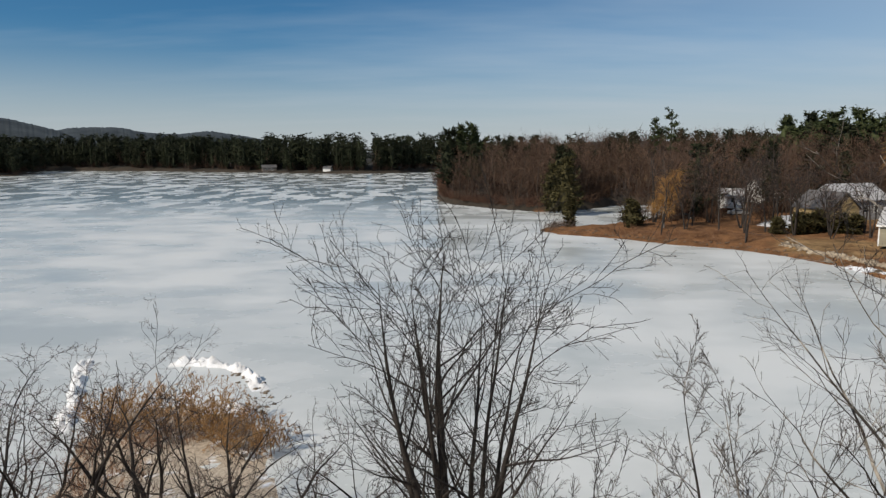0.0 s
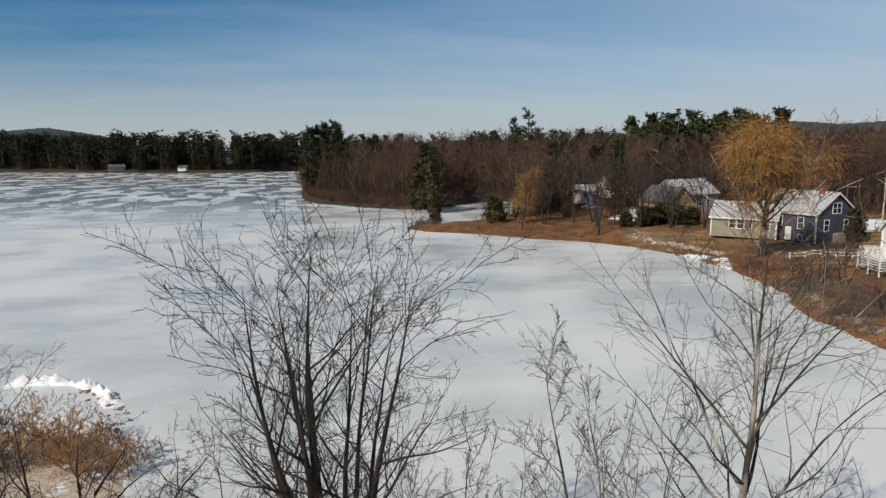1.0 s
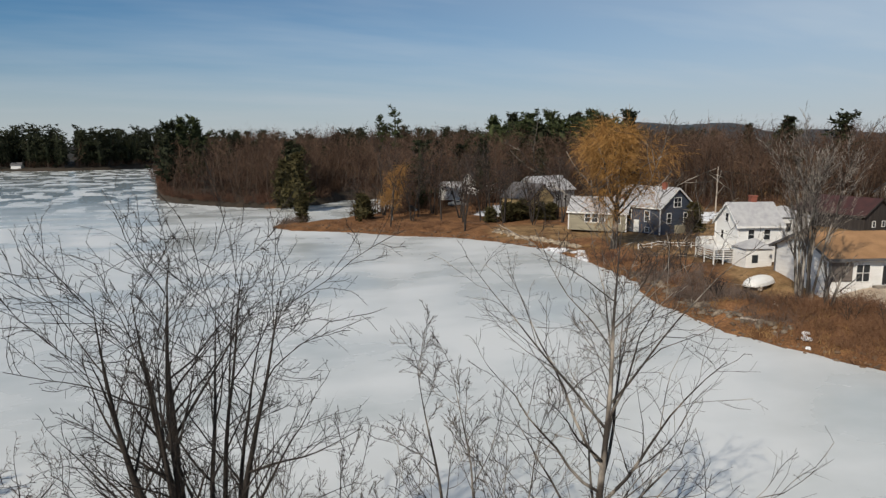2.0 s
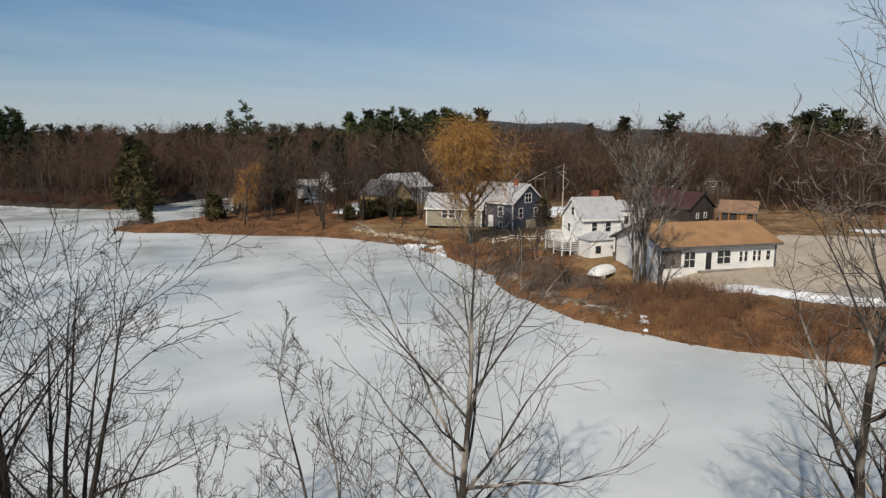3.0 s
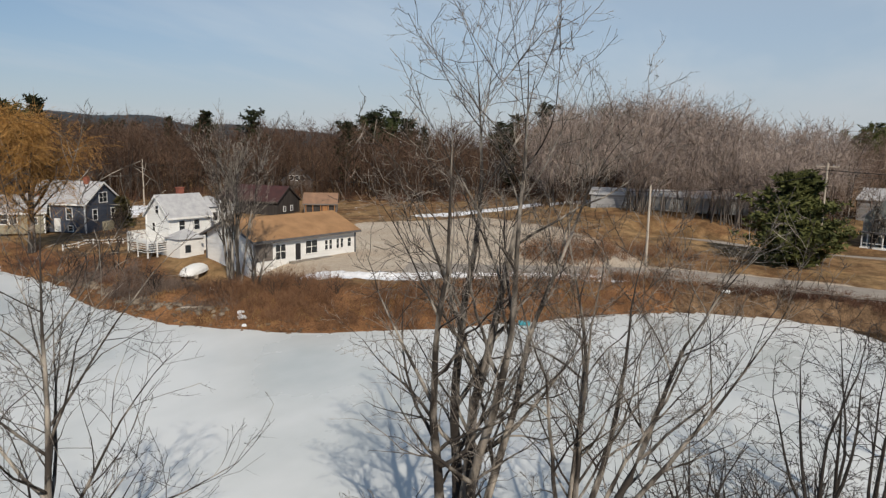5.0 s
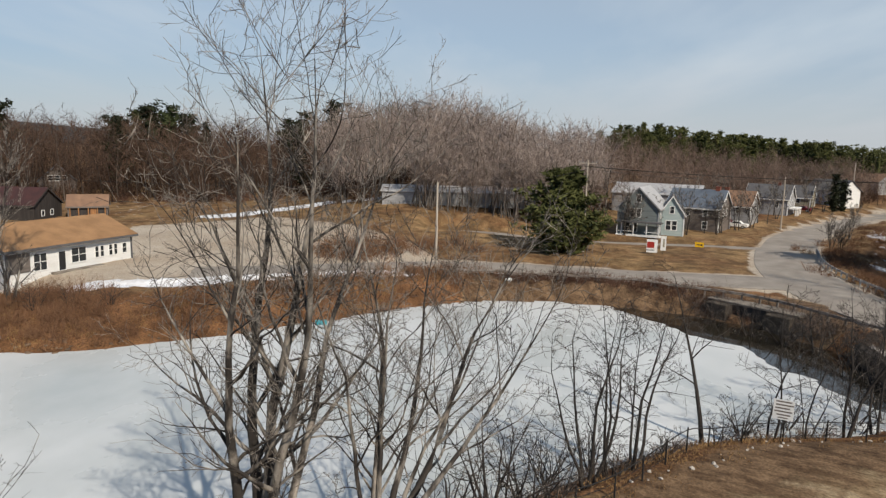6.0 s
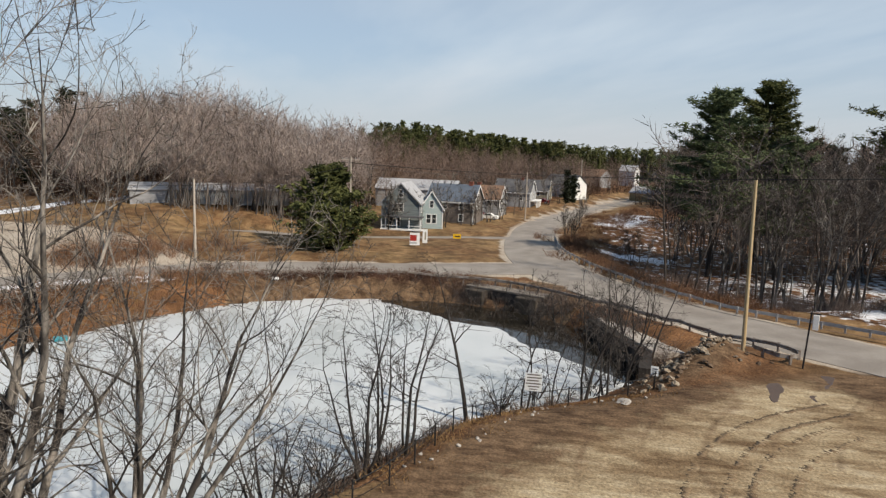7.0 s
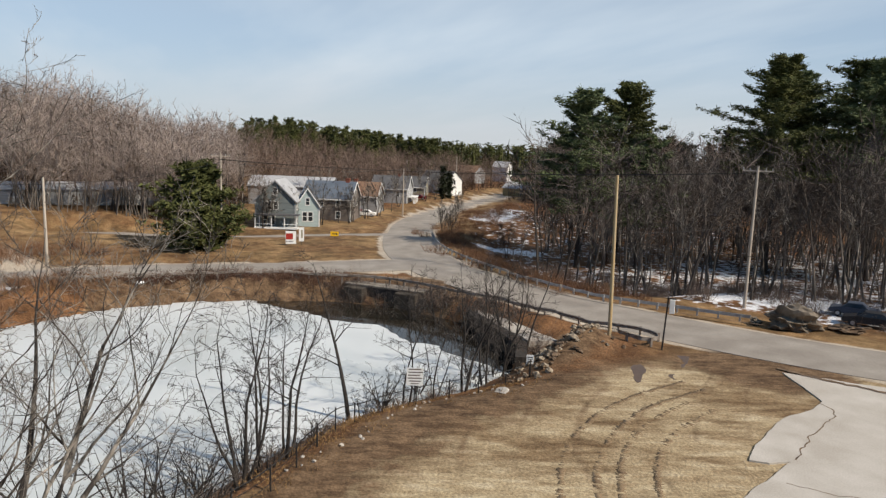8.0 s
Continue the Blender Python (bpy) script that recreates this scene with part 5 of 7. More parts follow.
# yard trees of the village and edge trees of the roadside woods
for k, (x, y, high, stems) in enumerate([(112, -22, 9, 2), (115, -29.5, 8, 1), (117, -37, 7, 2), (124, -43, 8, 1), (129, -47, 9, 2), (137, -51, 8, 1), (141, -44, 10, 2), (150, -59, 9, 1), (160, -64, 10, 2), (164, -71, 9, 1), (110, -13, 10, 2), (127, -20, 12, 1), (126.5, -34.5, 10, 2), (178, -81, 10, 1), (187, -88, 10, 2), (105, -50, 6, 3), (112, -56, 6, 3), (98, -48, 5, 3), (113.6, -25.6, 7, 2), (114.6, -31.4, 8.5, 2), (117.6, -35.2, 7, 1), (119.4, -38.4, 8, 2), (123.6, -42.2, 8, 2), (128, -46.2, 7, 2), (136, -52.4, 8, 1), (144, -57.2, 8, 2), (158, -70, 9, 2), (163, -75, 8, 2), (110.6, -20.6, 8, 3), (108.6, -16.0, 7, 2)]):
    bare_tree("yard_tree", x, y, 760 + k, high, stems=stems, spread=14, thick=0.012 * high + 0.03, limbs=14, boughs=7, twigs=3, angle=44, first=0.25, wide=0.44, bark=BARK, twig=TWIG_PALE, label="leafless yard tree by the village road", light=0.03, group="yard trees")
for k, (x, y, high) in enumerate([(166, -78.5, 10), (171, -83, 8)]):
    pine_tree("spruce", x, y, 790 + k, high, "dark narrow spruce beside the village road", needle=NEEDLE_FAR, bare=0.03, reach=0.22, whorls=10, arms=7, clumps=4, per=4, size=0.9, top_taper=0.85, group="village spruces")
for k, (x, y, high, stems) in enumerate([(62, -46.5, 13, 1), (58.5, -46, 12, 2), (55, -47.5, 14, 1), (52.5, -46.6, 12, 1), (49.5, -49, 15, 2), (46.8, -51, 13, 1), (44.2, -53.5, 14, 1), (45.5, -57, 16, 2), (41.6, -57.5, 14, 1), (39.5, -60, 15, 2), (37.4, -62.5, 14, 1), (51.5, -52.5, 15, 1), (56.5, -52, 14, 2), (60.5, -51.5, 13, 1), (67.5, -46, 9, 2), (75, -46.5, 7, 2), (81, -48.5, 6, 3)]):
    bare_tree("maple", x, y, 800 + k, high, stems=stems, spread=9, thick=0.01 * high + 0.02, limbs=15, boughs=8, twigs=3, angle=38, first=0.4, wide=0.32, bark=BARK, twig=TWIG_PALE, label="tall leafless tree at the edge of the roadside woods", light=0.02, group="roadside trees", crook=1.0)


def brush(name, line, half, count, high, colour, seed, label, stems=9, off=None):
    """A belt of low leafless brush along a plan line: kind stuff."""
    rng = np.random.default_rng(seed)
    pts = np.array(line, float)
    seg = np.hypot(*(pts[1:] - pts[:-1]).T)
    clumps = max(8, count // 9)
    k = rng.choice(len(seg), clumps, p=seg / seg.sum())
    t = rng.uniform(0, 1, (clumps, 1))
    heart = pts[k] * (1 - t) + pts[k + 1] * t + rng.normal(size=(clumps, 2)) * half * 0.55
    of = rng.integers(0, clumps, count)
    c = heart[of] + rng.normal(size=(count, 2)) * 0.65
    tall = rng.uniform(0.3, 1.35, clumps)[of]
    ok = ~inside(c[:, 0], c[:, 1], SHORE)
    c, tall = c[ok], tall[ok]
    z = np.maximum(height(c[:, 0], c[:, 1]), 0) - 0.03
    base = np.repeat(np.stack([c[:, 0] * S, c[:, 1] * S, z], 1), stems, 0)
    ln = rng.uniform(0.35, 1.0, len(base)) * high * np.repeat(tall, stems)
    way = rng.normal(size=(len(base), 3)) * np.array([0.55, 0.55, 0.15]) + np.array([0, 0, 1.0])
    l0, r0 = shoots(rng, base + rng.normal(size=base.shape) * np.array([0.25, 0.25, 0]), way, ln, np.full(len(base), 0.022), 2, 0.1, 0, 0.4)
    s1 = offspring(rng, l0, r0, ln, 3, 0.2, 40, 0.6, 0.6)
    l1, r1 = shoots(rng, *s1, 2, 0.1, 0.05, 0.5)
    v, f = joined([slivers(rng, l0, r0), slivers(rng, l1, np.full((len(l1), 2), 0.014))])
    tagged(array_object(name, v, f, colour), label, "brush", kind="stuff")


RED_BRUSH = foliage("red_brown_brush", (0.085, 0.043, 0.026), (0.3, 0.168, 0.095), 0.9)
POINT_BRUSH = foliage("point_brush_twigs", (0.045, 0.025, 0.018), (0.17, 0.09, 0.06), 0.9)
SPUR_BRUSH = foliage("spur_brush_twigs", (0.13, 0.07, 0.04), (0.36, 0.2, 0.12), 0.9)
DRY_BRUSH = foliage("dry_tan_brush", (0.16, 0.09, 0.04), (0.42, 0.26, 0.12), 0.9)
GREY_BRUSH = foliage("grey_brush", (0.07, 0.05, 0.04), (0.25, 0.19, 0.155), 0.9)
FAR_BANK = [(47, 37), (47.5, 32), (52, 24.5), (58.5, 17), (65, 10), (69, 3)]
brush("bank_brush", FAR_BANK, 3.4, 1500, 1.4, RED_BRUSH, 401, "dense reddish-brown leafless brush on the far bank")
brush("bank_grass", FAR_BANK, 4.5, 750, 0.6, DRY_BRUSH, 402, "dry tan grass tufts on the far bank")
brush("bank_brush", [(51, 62), (48, 53), (46.5, 45), (46, 39)], 2.6, 700, 1.2, GREY_BRUSH, 403, "grey leafless brush by the white houses")
brush("bank_brush", [(48.5, 41), (50.5, 36), (53, 32)], 2.4, 420, 1.8, RED_BRUSH, 419, "dense red-brown brush below the white building")
brush("bank_brush", [(52.5, 74), (51.8, 66), (49.5, 57), (46, 49)], 1.6, 380, 0.9, POINT_BRUSH, 420, "dark leafless brush along the shore")
brush("bank_grass", [(53, 84), (52, 76), (50, 62), (46, 52), (45, 40)], 4, 650, 0.45, DRY_BRUSH, 404, "dry grass tufts on the bank")
brush("bank_brush", [(68.2, -2), (68.2, -10), (65.4, -18), (60, -25)], 2.0, 900, 1.0, POINT_BRUSH, 405, "dry tan grass below the guardrail")
brush("bank_thicket", [(24.6, 1.6), (28.4, -2.4), (32.3, -7.2), (35.4, -12), (36.8, -17), (38, -22)], 1.2, 520, 1.0, GREY_BRUSH, 406, "grey leafless thicket along the fence")
brush("bank_grass", [(25.5, -4.4), (29.4, -8.6), (31.8, -11.5), (32.4, -16), (33.4, -22)], 0.9, 260, 0.32, DRY_BRUSH, 407, "dry orange-tan grass along the fence")
brush("roadside_brush", [(48, -41.5), (58, -40), (70, -39.5), (84, -42), (96, -47)], 3.0, 900, 1.6, RED_BRUSH, 408, "reddish leafless brush below the road")
brush("culvert_brush", [(63.5, -18.8), (58.5, -24.2), (51, -27.8), (42, -26.8), (38.6, -24.6)], 1.2, 420, 2.4, GREY_BRUSH, 409, "dark leafless brush at the culvert")
brush("point_brush", [(-1, 290), (-0.3, 205), (3.2, 191), (13.4, 177), (24, 168), (38, 175)], 2.2, 1500, 3.0, POINT_BRUSH, 410, "reddish leafless brush along the wooded point")
brush("spur_brush", [(-20, 25), (-15, 31), (-12, 37)], 5.0, 130, 1.7, SPUR_BRUSH, 416, "rust-brown leafless brush on the low spur")
brush("spit_brush", [(20, 127.5), (24, 127.5)], 1.5, 120, 2.0, GREY_BRUSH, 411, "round leafless bush on the spit")
brush("woods_brush", [(66, -46), (56, -52), (46, -58), (38, -62)], 7, 800, 2.0, GREY_BRUSH, 412, "leafless undergrowth in the roadside woods")
brush("roadside_brush", [(84, -46), (96, -52), (110, -60), (128, -74), (146, -92)], 7, 900, 1.5, RED_BRUSH, 415, "red-brown leafless brush in the hollow beside the road")
brush("field_brush", [(76, 14), (78, 20), (81, 11), (84, 4)], 4, 620, 2.8, RED_BRUSH, 413, "red-brown leafless thicket by the side road")
brush("woods_undergrowth", [(84, 120), (103, 106), (119, 88), (131, 69), (140, 49), (145, 27)], 5, 800, 2.8, POINT_BRUSH, 417, "dark leafless undergrowth at the edge of the woods")
brush("woods_undergrowth", [(34, 140), (45, 143), (60, 150), (78, 150), (90, 136)], 4, 380, 1.8, POINT_BRUSH, 418, "dark leafless undergrowth behind the cottages")
brush("west_brush", [(30, 120), (38, 112), (46, 108), (54, 104)], 4, 500, 1.0, RED_BRUSH, 414, "rust-brown low brush on the west bank")
for k, (x, y, high, stems) in enumerate([(57, -21.5, 4.2, 8), (54.6, -23.2, 4.6, 8), (52.4, -24.8, 4.2, 7), (49.8, -25.6, 3.8, 7), (46.8, -25.4, 4.0, 7), (44, -25.2, 3.6, 7), (41.4, -24.8, 3.4, 7), (60, -19.6, 3.4, 7), (39, -22.6, 3.2, 7)]):
    shrub(x, y, 440 + k, high, stems, "arching leafless shrub in the water by the culvert", base=-0.3, group="culvert shrubs", twig=TWIG_PALE)


# ---- houses ----
def gable_house(name, x, y, yaw, length, width, wall, roof_rise, wall_mat, roof_mat, label, base=None, windows=(), door=None, chimney=None, over=0.35, sink=0.6, trim=None, category="house", group="", edge=None):
    """A house with its ridge along local x. windows: (side, along, sill, wide, high), sides S N (long), E W (gables)."""
    z = ground_z(x, y) if base is None else base
    top = empty(name, x * S, y * S, z, yaw, label, category, group)
    a, w = length / 2, width / 2
    v = [(-a, -w, -sink), (a, -w, -sink), (a, w, -sink), (-a, w, -sink), (-a, -w, wall), (a, -w, wall), (a, w, wall), (-a, w, wall), (-a, 0, wall + roof_rise), (a, 0, wall + roof_rise)]
    mesh_object("wall", v, [(0, 1, 5, 4), (2, 3, 7, 6), (1, 2, 6, 9, 5), (3, 0, 4, 8, 7)], wall_mat, top)
    # roof of two thick slabs
    slope = roof_rise / w
    h, th = over, 0.14
    e = wall - slope * h
    rv, rf = [], []
    for sgn in (-1, 1):
        k = len(rv)
        for xx in (-a - h, a + h):
            rv += [(xx, sgn * (w + h), e + 0.02), (xx, 0, wall + roof_rise + 0.02), (xx, 0, wall + roof_rise + th + 0.02), (xx, sgn * (w + h), e + th + 0.02)]
        rf += [(k, k + 1, k + 5, k + 4), (k + 3, k + 7, k + 6, k + 2), (k, k + 4, k + 7, k + 3), (k, k + 3, k + 2, k + 1), (k + 4, k + 5, k + 6, k + 7)]
    mesh_object("roof", rv, rf, roof_mat, top)
    if edge:
        for xx in (-a - h - 0.03, a + h - 0.05):
            for sgn in (-1, 1):
                bm = bmesh.new()
                vs = [bm.verts.new((xx + dx, sgn * yy, zz)) for dx in (0, 0.08) for yy, zz in ((w + h, e - 0.16), (0, wall + roof_rise - 0.16), (0, wall + roof_rise + th), (w + h, e + th))]
                for q in ((0, 1, 2, 3), (7, 6, 5, 4), (0, 4, 5, 1), (3, 2, 6, 7), (0, 3, 7, 4)):
                    bm.faces.new([vs[j] for j in q])
                bmesh.ops.recalc_face_normals(bm, faces=bm.faces[:])
                part("rake_board", bm, edge, top)
        for sgn in (-1, 1):
            y0 = sgn * (w + h + 0.015)
            part("fascia", box(bmesh.new(), -a - h, a + h, min(y0, y0 + sgn * 0.05), max(y0, y0 + sgn * 0.05), e - 0.14, e + th - 0.01), edge, top)
            for xx in (-a, a):
                part("corner_board", box(bmesh.new(), xx - 0.1, xx + 0.1, sgn * w - 0.1, sgn * w + 0.1, -sink, wall - 0.05), edge, top)
    for side, u, sill, ww, hh in windows:
        wall_opening(top, "window", side, u, sill, ww, hh, a, w, trim or WHITE_TRIM, GLASS)
    if door:
        wall_opening(top, "door", *door[:3], door[3], door[4], a, w, WHITE_TRIM, door[5] if len(door) > 5 else DARK)
    if chimney:
        cx, cy, ch = chimney
        bm = box(bmesh.new(), cx - 0.4, cx + 0.4, cy - 0.35, cy + 0.35, wall, wall + roof_rise + ch)
        box(bm, cx - 0.47, cx + 0.47, cy - 0.42, cy + 0.42, wall + roof_rise + ch - 0.18, wall + roof_rise + ch)
        part("chimney", bm, BRICK, top, "red brick chimney")
    return top


def wall_opening(top, kind, side, u, sill, ww, hh, a, w, trim, fill):
    """A framed window or door on one side of a house: frame proud of the wall, pane set back in it."""
    turn = {"S": 0, "E": 90, "N": 180, "W": 270}[side]
    out = w if side in "SN" else a
    m = pose(0, 0, 0, 0, 0, turn) @ pose(u, -out, sill)
    bm, t = bmesh.new(), 0.11
    for x0, x1, z0, z1 in ((-ww / 2 - t, -ww / 2, -t, hh + t), (ww / 2, ww / 2 + t, -t, hh + t), (-ww / 2, ww / 2, hh, hh + t), (-ww / 2, ww / 2, -t, 0)):
        box(bm, x0, x1, -0.07, 0.03, z0, z1)
    if kind == "window":
        box(bm, -ww / 2, ww / 2, -0.05, 0.0, hh * 0.49, hh * 0.53)
        if ww > 1.3:
            box(bm, -0.04, 0.04, -0.05, 0.0, 0, hh)
    bm.transform(m)
    fr = part(kind, bm, trim, top)
    bm = box(bmesh.new(), -ww / 2, ww / 2, -0.03, 0.01, 0, hh)
    bm.transform(m)
    part("pane" if kind == "window" else "door_leaf", bm, fill, fr)


def hip_block(bm, x0, x1, y0, y1, z, rise, over=0.3):
    """A hipped roof over a rectangle."""
    cx, cy = (x0 + x1) / 2, (y0 + y1) / 2
    half = max((x1 - x0) / 2 - (y1 - y0) / 2, 0.3)
    lo = [bm.verts.new(p) for p in ((x0 - over, y0 - over, z), (x1 + over, y0 - over, z), (x1 + over, y1 + over, z), (x0 - over, y1 + over, z))]
    hi = [bm.verts.new((cx - half, cy, z + rise)), bm.verts.new((cx + half, cy, z + rise))]
    for q in ((lo[0], lo[1], hi[1], hi[0]), (lo[1], lo[2], hi[1]), (lo[2], lo[3], hi[0], hi[1]), (lo[3], lo[0], hi[0]), (lo[3], lo[2], lo[1], lo[0])):
        bm.faces.new(q)
    return bm


# slate-blue house and its lower tan wing
gable_house("blue_house", 72.8, 88.6, 102, 11.5, 9.2, 4.3, 3.2, BLUE, ROOF_GREY, "slate-blue clapboard house with white-framed windows", base=2.35,
            windows=[("W", -2.2, 1.4, 1.0, 1.7), ("W", 0.0, 4.2, 1.9, 1.6), ("W", 2.4, 1.4, 0.9, 1.6), ("N", 2.9, 1.6, 1.0, 1.8), ("N", -1.7, 1.8, 2.0, 1.6), ("N", 3.0, -0.3, 0.8, 0.8), ("N", -4.2, 1.6, 0.9, 1.5)],
            door=("N", 0.6, -0.4, 0.95, 2.0, WHITE_TRIM), chimney=(-3.2, 0.4, 1.0), edge=WHITE_TRIM)
gable_house("tan_wing", 66.2, 93.0, 135, 10.5, 7.0, 2.9, 2.4, TAN, ROOF_GREY, "olive-tan lakeside wing with a pale shingle roof", base=2.4,
            windows=[("N", 0.9, 1.0, 1.0, 1.5), ("N", -0.4, 1.0, 1.0, 1.5), ("N", -1.7, 1.0, 1.0, 1.5), ("N", 3.8, 0.9, 0.8, 1.0)], door=("E", 1.2, -0.2, 0.9, 2.0, WHITE_TRIM), chimney=(-4, 0, 0.6), edge=WHITE_TRIM)
# white two-storey house
gable_house("white_house", 62.0, 58.5, -14.5, 6.0, 5.4, 5.4, 2.5, WHITE, ROOF_GREY, "white two-storey clapboard house with a grey roof", base=2.0,
            windows=[("S", -1.2, 3.4, 0.8, 1.3), ("S", 1.0, 3.4, 0.8, 1.3), ("W", 0.0, 5.6, 0.7, 1.0), ("W", -0.9, 3.2, 0.6, 1.1)], chimney=(0.6, 0.3, 1.0), edge=WHITE_TRIM)
# long white roadside building with a tan roof
gable_house("white_motel", 65.1, 46.0, -16.7, 16.4, 10.0, 3.2, 2.0, WHITE, ROOF_TAN, "long white single-storey building with a tan shingle roof", base=2.4,
            windows=[("S", 0.5, 0.75, 1.9, 1.6), ("S", 3.0, 0.9, 0.45, 1.25), ("S", 3.75, 0.9, 0.45, 1.25), ("S", 5.0, 0.9, 0.45, 1.25), ("S", 5.75, 0.9, 0.45, 1.25), ("S", 7.1, 0.95, 0.6, 1.15), ("S", -4.4, 0.5, 1.5, 1.8), ("W", 0.5, 0.8, 0.5, 1.1), ("W", 1.3, 0.8, 0.5, 1.1)],
            door=("S", -1.7, 0.1, 0.85, 2.1), over=0.6, sink=3.8, edge=ROOF_DARK)
# barn
gable_house("barn", 100.6, 76.2, -88, 14, 8.0, 3.0, 2.7, BARN, ROOF_RED, "dark weathered barn with a red metal roof", base=2.5, windows=[("E", -1.4, 0.9, 0.7, 0.9), ("E", 1.2, 0.9, 0.7, 0.9)], edge=BARN)
# houses of the village
gable_house("green_house", 115.4, -24.4, -24, 9, 7.4, 5.3, 3.6, TEAL, ROOF_GREY, "grey-green two-storey gabled house with a porch", base=1.7, sink=1.4, windows=[("W", 0, 6.3, 0.7, 1.3), ("W", -1.1, 3.5, 0.75, 1.5), ("W", 0.1, 3.5, 0.75, 1.5), ("W", -1.9, 0.7, 0.8, 1.7), ("W", -0.5, 0.7, 0.8, 1.7), ("S", -2.5, 0.8, 0.8, 1.4), ("S", -2.5, 3.4, 0.8, 1.3)], edge=GREY)
gable_house("teal_house", 116.0, -29.2, -14, 7, 4.4, 4.3, 3.2, TEAL_PALE, ROOF_DARK, "narrow pale teal gabled house with white trim", base=1.6, sink=1.4, windows=[("W", 0, 4.3, 0.7, 1.3), ("W", -0.55, 1.2, 0.8, 1.7), ("W", 0.55, 1.2, 0.8, 1.7)], edge=WHITE_TRIM)
gable_house("brown_house", 124.8, -36.0, -122, 10.5, 8.5, 4.9, 3.3, BROWN, ROOF_BLUE, "brown gabled house with a blue-grey roof", base=1.6, sink=1.4, windows=[("S", 2.6, 3.2, 0.8, 1.3), ("S", -1, 3.2, 0.8, 1.3), ("S", 2.6, 0.7, 0.9, 1.4), ("S", -2, 0.7, 0.9, 1.4), ("E", -1.2, 3.2, 0.9, 1.4), ("E", 1.2, 3.2, 0.9, 1.4), ("E", 0, 5.4, 0.8, 1.1)], chimney=(3.6, 0, 0.8), edge=WHITE_TRIM)
gable_house("grey_house", 137.4, -46.2, -122, 9, 8, 4.6, 3.0, GREY, ROOF_RUST, "grey house with a tan roof and white gable trim", base=1.4, sink=1.4, windows=[("E", -1.2, 3.2, 0.8, 1.3), ("E", 1.2, 3.2, 0.8, 1.3), ("S", 2, 3, 0.9, 1.4), ("S", -2, 3, 0.9, 1.4), ("S", 0, 0.7, 0.9, 1.4)], chimney=(-1.5, 0, 0.7), edge=WHITE_TRIM)
gable_house("grey_village_house", 156.0, -60.2, -122, 10, 9, 5.2, 3.2, GREY, ROOF_DARK, "pale grey house with a columned porch", base=1.3, sink=1.4, windows=[("S", 2.5, 3, 0.9, 1.4), ("S", -2, 3, 0.9, 1.4), ("E", -1.5, 3.2, 0.9, 1.4), ("E", 1.5, 3.2, 0.9, 1.4)], chimney=(2, 0, 0.7), edge=WHITE_TRIM)
gable_house("tan_village_house", 174.0, -72.6, -122, 10, 8, 4.6, 3.0, TAN, ROOF_DARK, "tan village house under bare trees", base=1.2, sink=1.4, windows=[("S", 2, 3, 0.9, 1.4), ("S", -2, 3, 0.9, 1.4), ("E", 0, 3, 0.9, 1.4)], edge=WHITE_TRIM)
columned = bpy.data.objects["grey_village_house"]
portico = part("portico", box(bmesh.new(), 5.2, 7.0, -3.6, 3.6, 2.7, 3.0), WHITE_TRIM, columned, "white flat portico roof")
for u in (-3.3, -1.1, 1.1, 3.3):
    part("column", rod(bmesh.new(), (6.7, u, -0.6), (6.7, u, 2.7), 0.17, 0.15, 10), WHITE_TRIM, portico)


# ---- poles ----
def utility_pole(x, y, high, wood, arm=0.0, turn=0.0, lean=(0.0, 0.0), label="weathered wooden utility pole", thick=0.17):
    top = empty("utility_pole", x * S, y * S, ground_z(x, y) - 0.3, turn, label, "utility pole", "utility poles")
    part("pole", rod(bmesh.new(), (0, 0, 0), (lean[0], lean[1], high + 0.3), thick, thick * 0.68, 12), wood, top)
    if arm:
        bm = box(bmesh.new(), -arm / 2 + lean[0], arm / 2 + lean[0], -0.2, -0.08, high - 0.25, high - 0.1)
        part("crossarm", bm, wood, top)
        for u in (-0.46, -0.25, 0.25, 0.46):
            part("insulator", rod(bmesh.new(), (u * arm + lean[0], -0.14, high - 0.1), (u * arm + lean[0], -0.14, high + 0.12), 0.06, 0.035, 8), GREY, top)
    return top


utility_pole(37.3, -31.2, 13.1, POLE_NEW, lean=(0.3, 0.1), label="leaning yellow-brown wooden utility pole by the guardrail")
utility_pole(42.1, -50.2, 14.5, POLE_WOOD, arm=2.9, turn=40)
utility_pole(85.8, -11.0, 13.2, POLE_WOOD, arm=2.6, turn=80)
utility_pole(70.2, 6.2, 10.8, POLE_WOOD)
utility_pole(95.4, 97.9, 10.0, POLE_WOOD)
utility_pole(131, -53, 11.5, POLE_WOOD)
utility_pole(181, -90, 12.5, POLE_WOOD)


# ---- house details ----
def lean_block(top, name, x0, x1, y0, y1, z0, z1, mat, roof_mat, rise, over=0.25):
    """A hipped annex as part of a house."""
    body = part(name, box(bmesh.new(), x0, x1, y0, y1, z0, z1), mat, top)
    part("annex_roof", hip_block(bmesh.new(), x0, x1, y0, y1, z1, rise, over), roof_mat, body)
    return body


house = bpy.data.objects["white_house"]
sunroom = lean_block(house, "sunroom", -3.5, 0.0, -5.6, -2.72, -1.6, 2.7, WHITE, ROOF_GREY, 1.1)
bm = box(bmesh.new(), -2.7, -1.9, -5.64, -5.58, 0.9, 1.9)
part("window", bm, GLASS, sunroom)
rear = lean_block(house, "rear_wing", 3.02, 8.0, -1.2, 3.6, -0.6, 6.1, WHITE, ROOF_GREY, 1.3)
part("window", box(bmesh.new(), 4.6, 5.3, -1.25, -1.18, 4.2, 5.3), GLASS, rear)
bm = bmesh.new()
